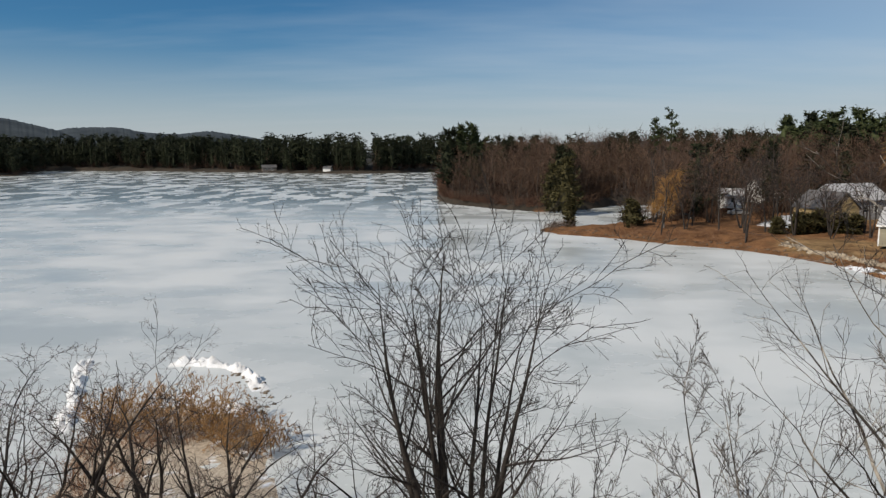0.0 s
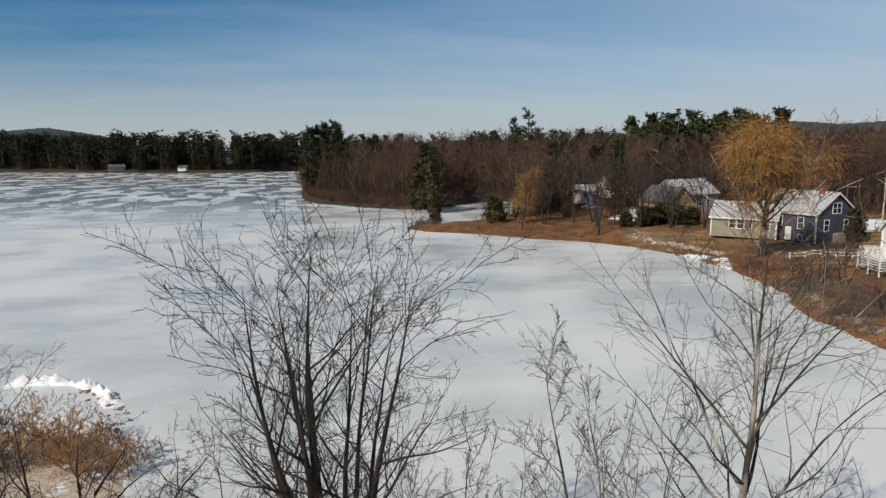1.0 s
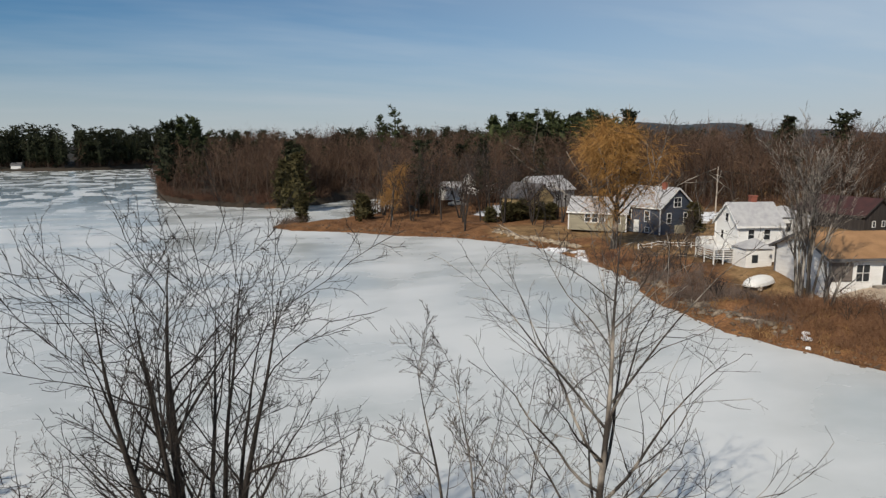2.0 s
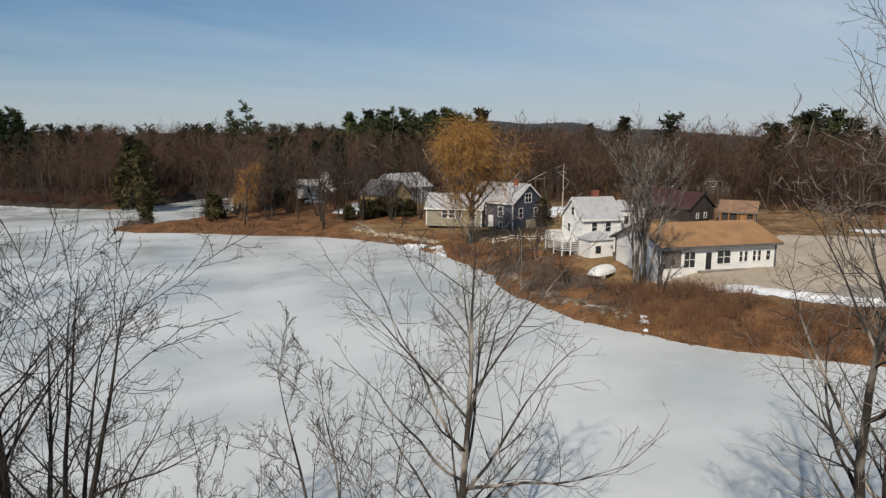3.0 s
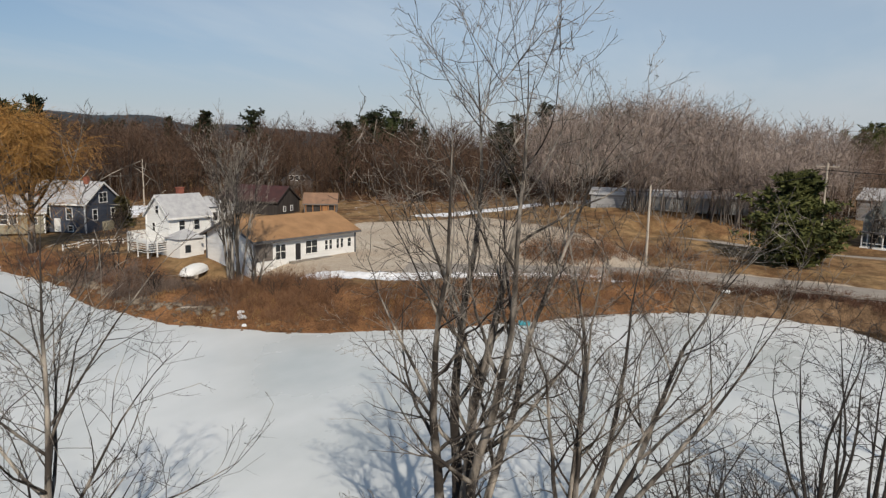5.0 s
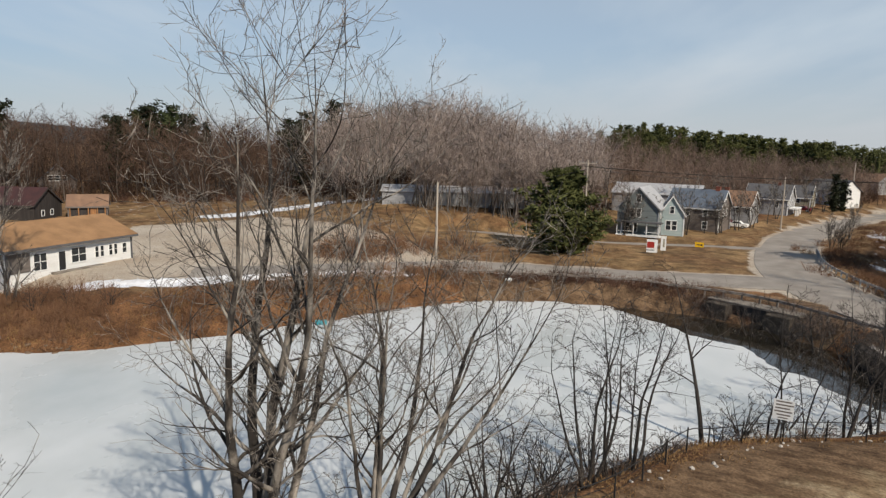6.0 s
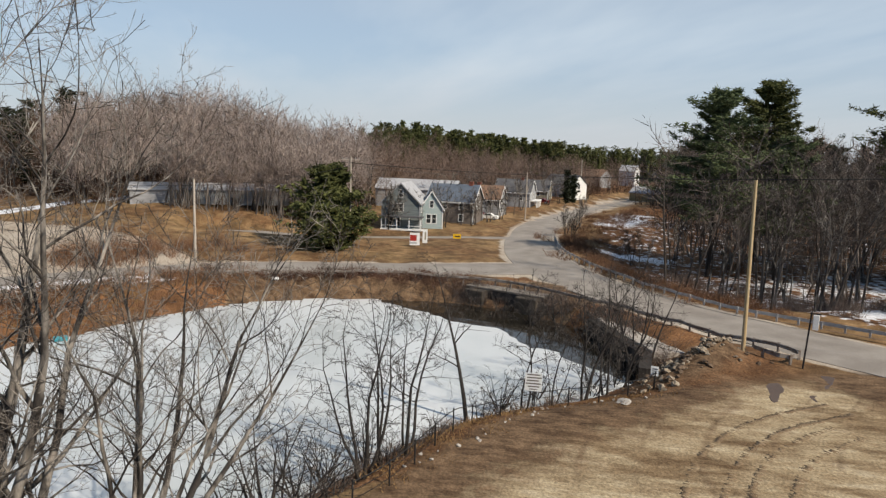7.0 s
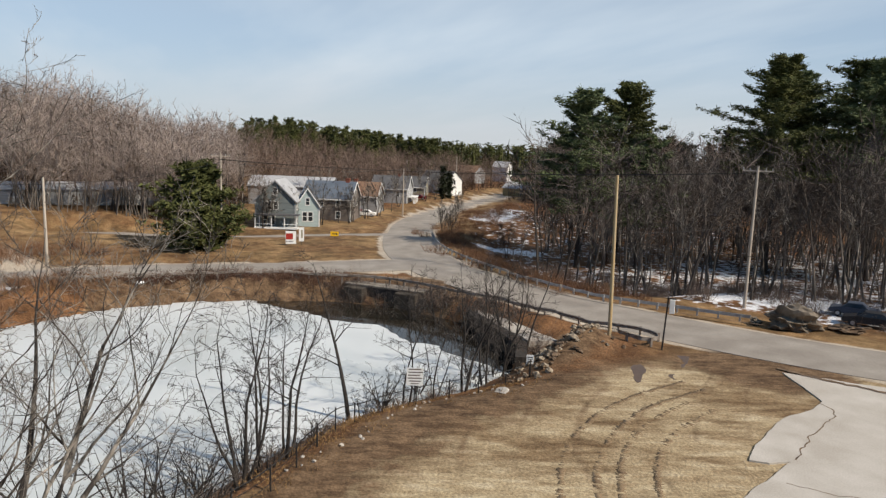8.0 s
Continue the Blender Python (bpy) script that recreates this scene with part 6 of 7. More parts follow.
box(bm, -6.0, -3.02, -2.4, 2.4, 2.05, 2.2)
deck = part("deck", bm, WHITE_TRIM, house, "white painted timber deck")
for px, py in ((-5.9, -2.3), (-5.9, 2.3), (-3.2, -2.3), (-4.6, -2.3), (-5.9, 0)):
    part("post", box(bmesh.new(), px - 0.07, px + 0.07, py - 0.07, py + 0.07, -1.6, 3.25), WHITE_TRIM, deck)
for y0, y1, x0, x1 in ((-2.36, -2.28, -6.0, -3.1), (2.28, 2.36, -6.0, -3.1), (-2.36, 2.36, -6.0, -5.92)):
    for z in (0.9, 1.2, 1.5, 1.8, 2.32, 2.5, 2.68, 2.86, 3.04, 3.2):
        part("rail", box(bmesh.new(), x0, x1, y0, y1, z, z + 0.08), WHITE_TRIM, deck)

motel = bpy.data.objects["white_motel"]
# flat panel: the recess's darkness is only its brown colour
part("band", box(bmesh.new(), -8.1, -5.6, -5.06, -4.99, 0.5, 2.6), BROWN, motel, "flat brown panel for the dark entrance recess under the eaves")
part("shutter", box(bmesh.new(), 8.3, 9.1, -4.2, -2.2, 0.9, 2.7), DARK, motel, "dark hanging shutter at the end wall")
part("step", box(bmesh.new(), -3.2, 3.4, -5.9, -5.04, -0.25, 0.05), CONCRETE_OLD, motel)
for u in (-1.5, 0.8, 2.2):
    part("vent", rod(bmesh.new(), (u, 0.6, 4.8), (u, 0.6, 5.4), 0.1), DARK, motel)

blue = bpy.data.objects["blue_house"]
part("bulkhead", box(bmesh.new(), -6.6, -5.76, -1.5, 0.5, -0.6, 0.9), TAN, blue)

# closed dark walls stand in for the shade inside its open front
gable_house("red_brown_house", 106.0, 66.6, -62, 6.4, 5.2, 2.4, 1.8, BARN, ROOF_RUST, "low dark brown lean-to with a tan roof and orange timber", base=2.5, edge=BROWN)
lean_to = bpy.data.objects["red_brown_house"]
ORANGE_WOOD = material("lit_orange_timber", (0.4, 0.2, 0.08), second=(0.24, 0.11, 0.05), scale=2, fine=20, stretch=(4, 4, 0.4))
for u in (-2.9, -1.5, 0.1, 1.6, 2.9):
    part("post", box(bmesh.new(), u - 0.1, u + 0.1, -2.95, -2.75, -0.4, 2.1), ORANGE_WOOD, lean_to)
part("doorway", box(bmesh.new(), 0.4, 1.4, -2.68, -2.6, -0.1, 1.9), ORANGE_WOOD, lean_to, "orange timber door in the shade of the porch")
gable_house("dormer_house", 139, 94, 34, 10, 8, 3.2, 3.8, BROWN, ROOF_DARK, "dark house with a row of white gable windows", base=3.6, windows=[("W", -1.5, 3.4, 0.9, 1.2), ("W", 0, 3.4, 0.9, 1.2), ("W", 1.5, 3.4, 0.9, 1.2)])
gable_house("ochre_cottage", 65.5, 116, 105, 9, 7, 3.0, 3.0, YELLOW_WALL, ROOF_DARK, "ochre gabled cottage with a dark roof", base=3.0, windows=[("W", 0, 0.9, 0.9, 1.2), ("W", -1.8, 0.9, 0.8, 1.2)])
gable_house("grey_cottage", 74, 124, 20, 13, 8, 3.6, 3.0, GREY, ROOF_GREY, "grey cottage with a pale shingle roof", base=3.4, windows=[("S", 0, 1, 0.9, 1.2), ("S", 3, 1, 0.9, 1.2)])
gable_house("white_shed", 62, 146, -15, 6.0, 4.6, 2.5, 1.5, WHITE, ROOF_GREY, "white shed at the edge of the woods", base=3.6, windows=[("S", 0, 0.9, 0.8, 1.0)])
gable_house("white_cottage", 76, 158, 10, 10, 7, 3.2, 2.4, WHITE, ROOF_DARK, "white cottage among bare trees", base=3.9, windows=[("S", -2, 0.9, 0.9, 1.2), ("S", 2, 0.9, 0.9, 1.2)])
gable_house("white_cottage", 93, 165, 0, 11, 7, 3.2, 2.4, WHITE, ROOF_GREY, "white cottage among bare trees", base=4.0, windows=[("S", -2, 0.9, 0.9, 1.2), ("S", 2, 0.9, 0.9, 1.2)])
gable_house("white_village_house", 182.3, -85.6, 25, 12, 8, 4.42, 2.89, WHITE, ROOF_DARK, "white village house far along the road", windows=[("S", 1, 3, 0.9, 1.4), ("W", 0, 3, 0.9, 1.4)])
gable_house("white_village_house", 259.0, -151.0, 35, 8, 6, 7.4, 2.55, WHITE, ROOF_GREY, "tall narrow white village house", windows=[("W", 0, 3, 0.9, 1.4), ("W", 0, 5.5, 0.9, 1.4)])
gable_house("grey_village_house", 240.0, -124.0, 30, 14, 9, 4.67, 2.72, GREY, ROOF_RUST, "grey village house with a tan roof", windows=[("S", 1, 3, 0.9, 1.4)])
gable_house("pale_warehouse", 119.5, 6.0, -86, 32, 8, 2.2, 1.0, GREY, ROOF_GREY, "long pale shed behind bare trees")
gable_house("lake_cabin", -120.5, 474.5, 20, 11, 7, 3.0, 2.0, BROWN, ROOF_DARK, "brown cabin among pines on the far shore", base=1.0, windows=[("S", -2.5, 0.9, 1.2, 1.2), ("S", 2.0, 0.9, 1.2, 1.2)])
gable_house("lake_cabin", -76.5, 455.0, -10, 6, 5, 2.8, 1.6, WHITE, ROOF_DARK, "small white cabin on the far shore", base=1.0)
gable_house("pale_warehouse", 147, -34, -115, 20, 10, 4.6, 2.2, GREY, ROOF_GREY, "long pale roof behind the gabled houses")

gable_house("ochre_village_house", 190.7, -119.0, 30, 12, 8, 3.06, 2.21, YELLOW_WALL, ROOF_GREY, "low ochre house across the village road", windows=[("W", 0, 1, 0.9, 1.2), ("N", 2, 1, 0.9, 1.2)])

green = bpy.data.objects["green_house"]
porch = part("porch", box(bmesh.new(), -7.0, -5.02, -4.6, 3.4, 0.1, 0.35), WHITE_TRIM, green, "white porch floor")
for u in (-4.4, -2.2, 0.2, 2.4, 3.2):
    part("column", box(bmesh.new(), -6.9, -6.75, u - 0.08, u + 0.08, 0.35, 2.6), WHITE_TRIM, porch)
part("porch_roof", box(bmesh.new(), -7.2, -5.02, -4.8, 3.6, 2.6, 2.8), ROOF_DARK, porch)
for u in (-4.4, 0.4):
    part("rail", box(bmesh.new(), -6.86, -6.8, u, u + 2.6, 0.95, 1.05), WHITE_TRIM, porch)


# ---- rocks and snow heaps ----
def along(line, step):
    """Points every step metres on a plan line, with their directions."""
    pts = [Vector((x * S, y * S)) for x, y in line]
    for _ in range(2):
        pts = [pts[0]] + [q for a, b_ in zip(pts[:-1], pts[1:]) for q in (a * 0.75 + b_ * 0.25, a * 0.25 + b_ * 0.75)] + [pts[-1]]
    out, left = [], 0.0
    for a, b_ in zip(pts[:-1], pts[1:]):
        d = (b_ - a).length
        t = left
        while t < d:
            out.append((a.lerp(b_, t / d), (b_ - a).normalized()))
            t += step
        left = t - d
    return out


def rock_mesh(seed, sub=2):
    rng = np.random.default_rng(seed)
    bm = bmesh.new()
    bmesh.ops.create_icosphere(bm, subdivisions=sub, radius=1.0)
    off = Vector(rng.uniform(-50, 50, 3))
    for v in bm.verts:
        d = v.co.normalized()
        k = 0.75 + 0.45 * noise.noise(d * 1.1 + off) + 0.3 * noise.noise(d * 2.6 + off) + 0.22 * noise.noise(d * 5.5 + off)
        v.co = Vector((d.x * k, d.y * k * 0.85, d.z * k * 0.65))
    me = bpy.data.meshes.new("rock")
    bm.to_mesh(me)
    bm.free()
    me.materials.append(ROCK)
    return me


ROCKS = [rock_mesh(500 + k) for k in range(6)]
CLODS = [rock_mesh(520 + k, 1) for k in range(6)]
BOULDERS = [rock_mesh(540 + k, 4) for k in range(2)]
ROCK_RNG = random.Random(9)


TINTED = {}


def tinted(me, mat):
    """The rock mesh in another material, made once and shared."""
    key = (me.name, mat.name)
    if key not in TINTED:
        TINTED[key] = me.copy()
        TINTED[key].materials[0] = mat
    return TINTED[key]


def rock(x, y, size, label="grey-brown rock on the bank", name="rock", group="bank rocks", mat=None, flat=1.0):
    me = ROCK_RNG.choice(BOULDERS if name == "boulder" else ROCKS)
    if mat:
        me = tinted(me, mat)
    ob = new(name, me)
    ob.matrix_basis = Matrix.LocRotScale((x * S, y * S, ground_z(x, y) + size * 0.22 * flat), Euler((ROCK_RNG.uniform(-0.3, 0.3), ROCK_RNG.uniform(-0.3, 0.3), ROCK_RNG.uniform(0, 6))), (size * ROCK_RNG.uniform(0.8, 1.25), size, size * flat * ROCK_RNG.uniform(0.7, 1.1)))
    return tagged(ob, label, "rock", group)


for k in range(230):
    u = ROCK_RNG.uniform(0, 1)
    rock(34.6 + 4.2 * u + ROCK_RNG.gauss(0, 0.9), -22.5 - 8.6 * u + ROCK_RNG.gauss(0, 1.0), ROCK_RNG.choice([0.08, 0.1, 0.13, 0.17, 0.22, 0.3, 0.4]), "broken rock in the rubble bank by the road", group="rubble bank", mat=(EARTH, PALE_ROCK, EARTH, PALE_ROCK, EARTH, None, PALE_ROCK)[k % 7])
for k in range(30):
    u = ROCK_RNG.uniform(0, 1)
    rock(26 + 6.5 * min(u * 1.6, 1) + ROCK_RNG.gauss(0, 0.4), -6 - 16 * u + ROCK_RNG.gauss(0, 0.5), ROCK_RNG.choice([0.06, 0.08, 0.1, 0.15]), "small pale stone beside the fence", group="fence stones", mat=CONCRETE)
rock(31.2, -18.9, 0.75, "flat pale stone slab on the lot", "slab", mat=CONCRETE, flat=0.3)
rock(35.3, -47.9, 3.1, "large brown boulder at the road's edge", "boulder", flat=0.85, mat=ROCK)
rock(33.4, -51.2, 1.5, "dark snow-dusted heap beside the boulder", "boulder", flat=0.6, mat=EARTH)
rock(37.4, -46.0, 0.8, "brown boulder at the road's edge", "boulder", mat=ROCK)
for x, y, size in ((44.3, 35.5, 0.7), (45.0, 36.2, 0.55), (43.7, 34.8, 0.4), (49.2, 41.2, 0.5), (48.6, 40.6, 0.4), (50.9, 88.6, 0.9), (52.3, 80.5, 0.8)):
    rock(x, y, size, "pale white stone on the shore", mat=SNOW if y < 60 else ROCK, group="pale shore stones", flat=0.7)


def stone_edge(name, line, count, size, seed, label, mat, wide=0.5, lift=0.0):
    """A row of small stones and clods along the shore: kind stuff."""
    rng = np.random.default_rng(seed)
    pts = np.array(line, float)
    seg = np.hypot(*(pts[1:] - pts[:-1]).T)
    k = rng.choice(len(seg), count, p=seg / seg.sum())
    t = rng.uniform(0, 1, (count, 1))
    c = pts[k] * (1 - t) + pts[k + 1] * t + rng.normal(size=(count, 2)) * wide
    z = np.maximum(height(c[:, 0], c[:, 1]), 0) + lift
    shapes = []
    for me in CLODS:
        v = np.empty(len(me.vertices) * 3, np.float32)
        me.vertices.foreach_get("co", v)
        f = np.empty(len(me.polygons) * 3, np.int32)
        me.polygons.foreach_get("vertices", f)
        shapes.append((v.reshape(-1, 3).astype(float), f.reshape(-1, 3)))
    v, f = planted(rng, shapes, np.stack([c[:, 0] * S, c[:, 1] * S, z], 1), rng.uniform(0.4, 1.0, count) * size, 1.0)
    tagged(array_object(name, v, f, mat, smooth=True), label, "stones", kind="stuff")


stone_edge("shore_stones", [(50, 68), (47.5, 58.5), (44.2, 51.5), (43.2, 46), (42.3, 41), (43.3, 36.2), (45.2, 29.6)], 170, 0.36, 601, "dark stones and clods along the shore", EARTH)
stone_edge("shore_stones", [(45.2, 29.6), (49.5, 22.8), (57, 14), (66.5, 1.5)], 110, 0.28, 602, "dark stones along the shore", EARTH)
stone_edge("shore_stones", [(19, 126.5), (30.5, 115.5), (37.5, 107.6), (45, 102.5), (49.6, 94.5), (52.4, 86)], 180, 0.45, 603, "dark stones and clods along the west shore", EARTH, 0.7)


stone_edge("lawn_wall", [(50.6, 100.4), (52.0, 95), (53.2, 90), (53.9, 85), (54.3, 81)], 260, 0.75, 611, "low tan dry-stone wall below the lawn", PALE_ROCK, 0.3, 0.1)
stone_edge("shore_ledge", [(50.5, 64), (48.2, 57), (45.3, 50.5), (44.4, 45.5), (44.0, 41), (44.6, 37)], 190, 0.55, 612, "flat brown ledge stones along the shore", ROCK, 0.35, 0.02)


def snow_ridge(line, wide, high, seed, gaps=0.5):
    """A heaped ridge of melting ice along a plan line."""
    run = along(line, 0.3)
    rng = np.random.default_rng(seed)
    off = Vector(rng.uniform(-40, 40, 3))
    verts, faces, m = [], [], 11
    for k, (p, t) in enumerate(run):
        n = Vector((t.y, -t.x))
        end = min(1.0, k / 4, (len(run) - 1 - k) / 4)
        for j in range(m):
            u = -1 + 2 * j / (m - 1)
            q = p + n * u * wide * (0.75 + 0.5 * noise.noise(Vector((p.x * 0.4, p.y * 0.4, 7)) + off))
            h = high * end * max(0.0, 1 - u * u) * max(-0.3, gaps + 0.9 * noise.noise(Vector((q.x * 0.9, q.y * 0.9, 0)) + off) + 0.9 * noise.noise(Vector((q.x * 2.6, q.y * 2.6, 3)) + off) + 0.5 * noise.noise(Vector((q.x * 6, q.y * 6, 5)) + off))
            verts.append((q.x, q.y, h - 0.02 + max(ground_z(q.x / S, q.y / S), 0.0)))
        if k:
            a = m * (k - 1)
            faces += [(a + j, a + j + 1, a + m + j + 1, a + m + j) for j in range(m - 1)]
    tagged(mesh_object("snow_ridge", verts, faces, SNOW, smooth=True), "heaped rim of melting white ice on the shore", "snow ridge", "ice rims")


snow_ridge([(-19.5, 46.6), (-16.5, 46.6), (-14.2, 45.6), (-12.6, 43.4), (-11.4, 41.0)], 0.9, 0.6, 604)
snow_ridge([(-13.2, 38.6), (-11.6, 38.0), (-10.6, 36.6)], 0.9, 0.5, 605)
snow_ridge([(-26, 48), (-24.4, 43.8), (-22.6, 40.0), (-20.5, 34.6)], 0.8, 0.5, 606)
snow_ridge([(57.4, 36.0), (60.2, 28.4), (64.6, 21), (67.2, 14), (69.2, 9.5)], 1.9, 0.4, 608, 0.45)
stone_edge("rim_stones", [(-14.4, 45.2), (-12.0, 42), (-11.0, 38.6), (-9.8, 36)], 60, 0.3, 607, "dark stones in the ice rim", ROCK, 0.4)


# ---- guardrails ----
def guardrail(line, label, side=1, mat=None, rise=0.72):
    top = empty("guardrail", line[0][0] * S, line[0][1] * S, 0, 0, label, "guardrail", "guardrails")
    org = Vector((line[0][0] * S, line[0][1] * S))
    prof = [(0.0, -0.31), (0.045, -0.25), (0.045, -0.2), (0.0, -0.155), (0.045, -0.11), (0.045, -0.06), (0.0, 0.0), (-0.03, 0.0), (-0.03, -0.31)]
    verts, faces = [], []
    run = along(line, 0.95)
    for k, (p, t) in enumerate(run):
        n = Vector((t.y, -t.x)) * side
        z = max(ground_z(p.x / S, p.y / S), 2.1) + rise
        for u, dz in prof:
            q = p - org + n * u
            verts.append((q.x, q.y, z + dz))
        if k:
            a, c = len(prof) * (k - 1), len(prof)
            faces += [(a + j, a + (j + 1) % c, a + c + (j + 1) % c, a + c + j) for j in range(c)]
    rail = mesh_object("rail", verts, faces, mat or RUST, top)
    post = None
    for p, t in run[::2]:
        z = max(ground_z(p.x / S, p.y / S), 2.1)
        n = Vector((t.y, -t.x)) * side
        q = p - org - n * 0.13
        if post is None:
            bm = box(bmesh.new(), -0.08, 0.08, -0.08, 0.08, -0.9, rise + 0.02)
            post = part("post", bm, mat or RUST, top)
            me = post.data
        else:
            post = new("post", me)
            post.parent = top
        post.matrix_basis = pose(q.x, q.y, z, 0, 0, math.degrees(math.atan2(t.y, t.x)))
    return top


guardrail([(68.6, 6), (69.0, -4), (67.0, -14.5), (64.2, -21.2), (60.8, -24.8), (54.9, -27.5), (48.4, -29.8), (43, -31.5), (39.6, -33.0), (37.4, -34.4), (35.8, -34.5), (35.0, -33.4), (35.6, -32.2), (37.2, -31.9)], "weathered steel guardrail curving round the lake arm")
guardrail([(95, -43.5), (84, -39.2), (76, -37.6), (66, -36.9), (56.5, -37.4), (49, -39.0), (44, -41.6), (37.5, -46.2)], "galvanised guardrail along the far side of the road", side=-1, mat=STEEL)


# ---- culvert ----
def slab(name, pts, z0, z1, mat, label, category, parent=None, kind=""):
    bm = bmesh.new()
    lo = [bm.verts.new((x * S, y * S, z0)) for x, y in pts]
    hi = [bm.verts.new((x * S, y * S, z1)) for x, y in pts]
    n = len(pts)
    bm.faces.new(hi)
    bm.faces.new(lo[::-1])
    for k in range(n):
        bm.faces.new((lo[k], lo[(k + 1) % n], hi[(k + 1) % n], hi[k]))
    bmesh.ops.recalc_face_normals(bm, faces=bm.faces[:])
    ob = part(name, bm, mat, parent)
    return tagged(ob, label, category, kind=kind)


def ragged(pts, rough, seed):
    """A worn outline: every side broken up by noise."""
    out, off = [], Vector((seed, seed * 0.7, 0))
    for (ax, ay), (bx, by) in zip(pts, pts[1:] + pts[:1]):
        n = max(2, int(math.hypot(bx - ax, by - ay) / 0.35))
        for k in range(n):
            x, y = ax + (bx - ax) * k / n, ay + (by - ay) * k / n
            out.append((x + rough * 2 * noise.noise(Vector((x * 0.7, y * 0.7, 0)) + off) + rough * 0.6 * noise.noise(Vector((x * 2.3, y * 2.3, 5)) + off),
                        y + rough * 2 * noise.noise(Vector((x * 0.7, y * 0.7, 9)) + off)))
    return out


culvert = empty("culvert", 61 * S, -23 * S, 0, math.degrees(math.atan2(-7, -8)), "stone and concrete culvert under the road", "culvert")
part("abutment", box(bmesh.new(), -4.4, -2.0, -1.6, 1.4, -0.8, 1.75, 0.12), WET_STONE, culvert)
part("abutment", box(bmesh.new(), 2.0, 4.6, -1.6, 1.4, -0.8, 1.75, 0.12), WET_STONE, culvert)
part("beam", box(bmesh.new(), -4.8, 5.0, -0.6, 1.4, 1.77, 2.0, 0.05), CONCRETE_OLD, culvert, "pale concrete beam over the opening")
# solid dark block stands in for the shade in the passage
part("opening", box(bmesh.new(), -2.0, 2.0, -0.4, 0.2, -0.8, 1.75), DARK, culvert, "dark block for the shade inside the culvert mouth")
slab("apron", [(51.3, -28.2), (43.5, -31.0), (40.4, -29.4), (41.0, -26.9), (50.6, -27.4)], 1.0, 1.55, CONCRETE, "flat grey concrete apron behind the dam wall", "concrete apron", kind="structure")
slab("dam_wall", [(51.4, -27.4), (50.8, -26.7), (41.3, -25.9), (38.2, -24.0), (37.8, -24.7), (41.0, -26.7), (50.6, -27.5)], -1.0, 1.45, BARK_DARK, "dark stained dam wall", "retaining wall", kind="structure")
slab("open_water", ragged([(64.5, -11.6), (59.5, -15), (56, -16.6), (53.5, -19.6), (50.5, -20), (47.5, -20.4), (46.4, -21.8), (44, -22), (41.5, -23), (38, -24), (41, -26.6), (51, -27.6), (58.5, -24.4), (64, -18.8), (66.6, -12)], 0.25, 33), -0.4, 0.015, WATER, "dark open water at the culvert", "water", kind="structure")
slab("concrete_drive", ragged([(27.8, -37.0), (25.4, -35.9), (23.4, -34.7), (22.7, -33.0), (22.6, -31.0), (21.7, -28.6), (20.6, -26.2), (19.6, -24.6), (19.0, -25.2), (18.8, -26.3), (18.2, -24.4), (17.3, -21.6), (16.6, -18.4), (6, -18.4), (2, -34), (12, -47), (22.5, -41.4)], 0.07, 71), 1.9, 2.335, CONCRETE, "pale cracked concrete drive beside the dirt lot", "drive", kind="structure")
for x, y, rx, ry, seed in ((30.9, -28.3, 1.5, 0.8, 3), (32.3, -33.3, 1.8, 0.8, 8), (29.6, -30.0, 0.6, 0.3, 5)):
    ring = [(x + rx * math.cos(a) * 0.85 - ry * math.sin(a) * 0.5, y + ry * math.sin(a) - rx * math.cos(a) * 0.6) for a in np.linspace(0, 2 * math.pi, 10, endpoint=False)]
    slab("puddle", ragged(ring, 0.22, seed), 2.0, ground_z(x, y) + 0.012, PUDDLE, "shallow muddy puddle on the lot", "puddle")


# ---- fence ----
def bank_fence():
    line = [(23.2, -3.2), (24.3, -4.7), (26.6, -6.6), (29.2, -8.6), (31.4, -10.6), (32.2, -13.4), (32.3, -15.8), (32.8, -18.4), (33.6, -22.2), (34.4, -24)]
    top = empty("wire_fence", 0, 0, 0, 0, "low rusty black wire fence along the bank", "fence")
    run = along(line, 0.8)
    for dz in (0.35, 0.75, 1.12):
        pts = np.array([[(p.x, p.y, ground_z(p.x / S, p.y / S) + dz) for p, t in run]])
        array_object("wire" if dz < 1 else "top_rail", *tubes(pts, np.full(pts.shape[:2], 0.012 if dz < 1 else 0.028), 5), IRON, top)
    me = None
    for p, t in run[::3]:
        if me is None:
            first = part("post", rod(bmesh.new(), (0, 0, -0.3), (0, 0, 1.25), 0.045, 0.04, 8), IRON, top)
            me, ob = first.data, first
        else:
            ob = new("post", me)
            ob.parent = top
        ob.matrix_basis = pose(p.x, p.y, ground_z(p.x / S, p.y / S))


bank_fence()


# ---- signs ----
def sign(name, x, y, turn, wide, high, at, face, label, bars=(), post=None, thick=0.04):
    """A flat board on a post, its face to local -y; bars: (x, z, wide, high, material) on the face."""
    z = ground_z(x, y)
    top = empty(name, x * S, y * S, z, turn, label, "sign")
    part("post", rod(bmesh.new(), (0, 0.05, -0.2), (0, 0.05, at + high * 0.9), 0.035, 0.035, 8), post or IRON, top)
    board = part("board", box(bmesh.new(), -wide / 2, wide / 2, -thick / 2, thick / 2, at, at + high), face, top)
    for bx, bz, bw, bh, mat in bars:
        part("bar", box(bmesh.new(), bx - bw / 2, bx + bw / 2, -thick / 2 - 0.008, -thick / 2 - 0.001, at + bz - bh / 2, at + bz + bh / 2), mat, board)
    return top


def facing(x, y):
    return math.degrees(math.atan2(y, x)) - 90


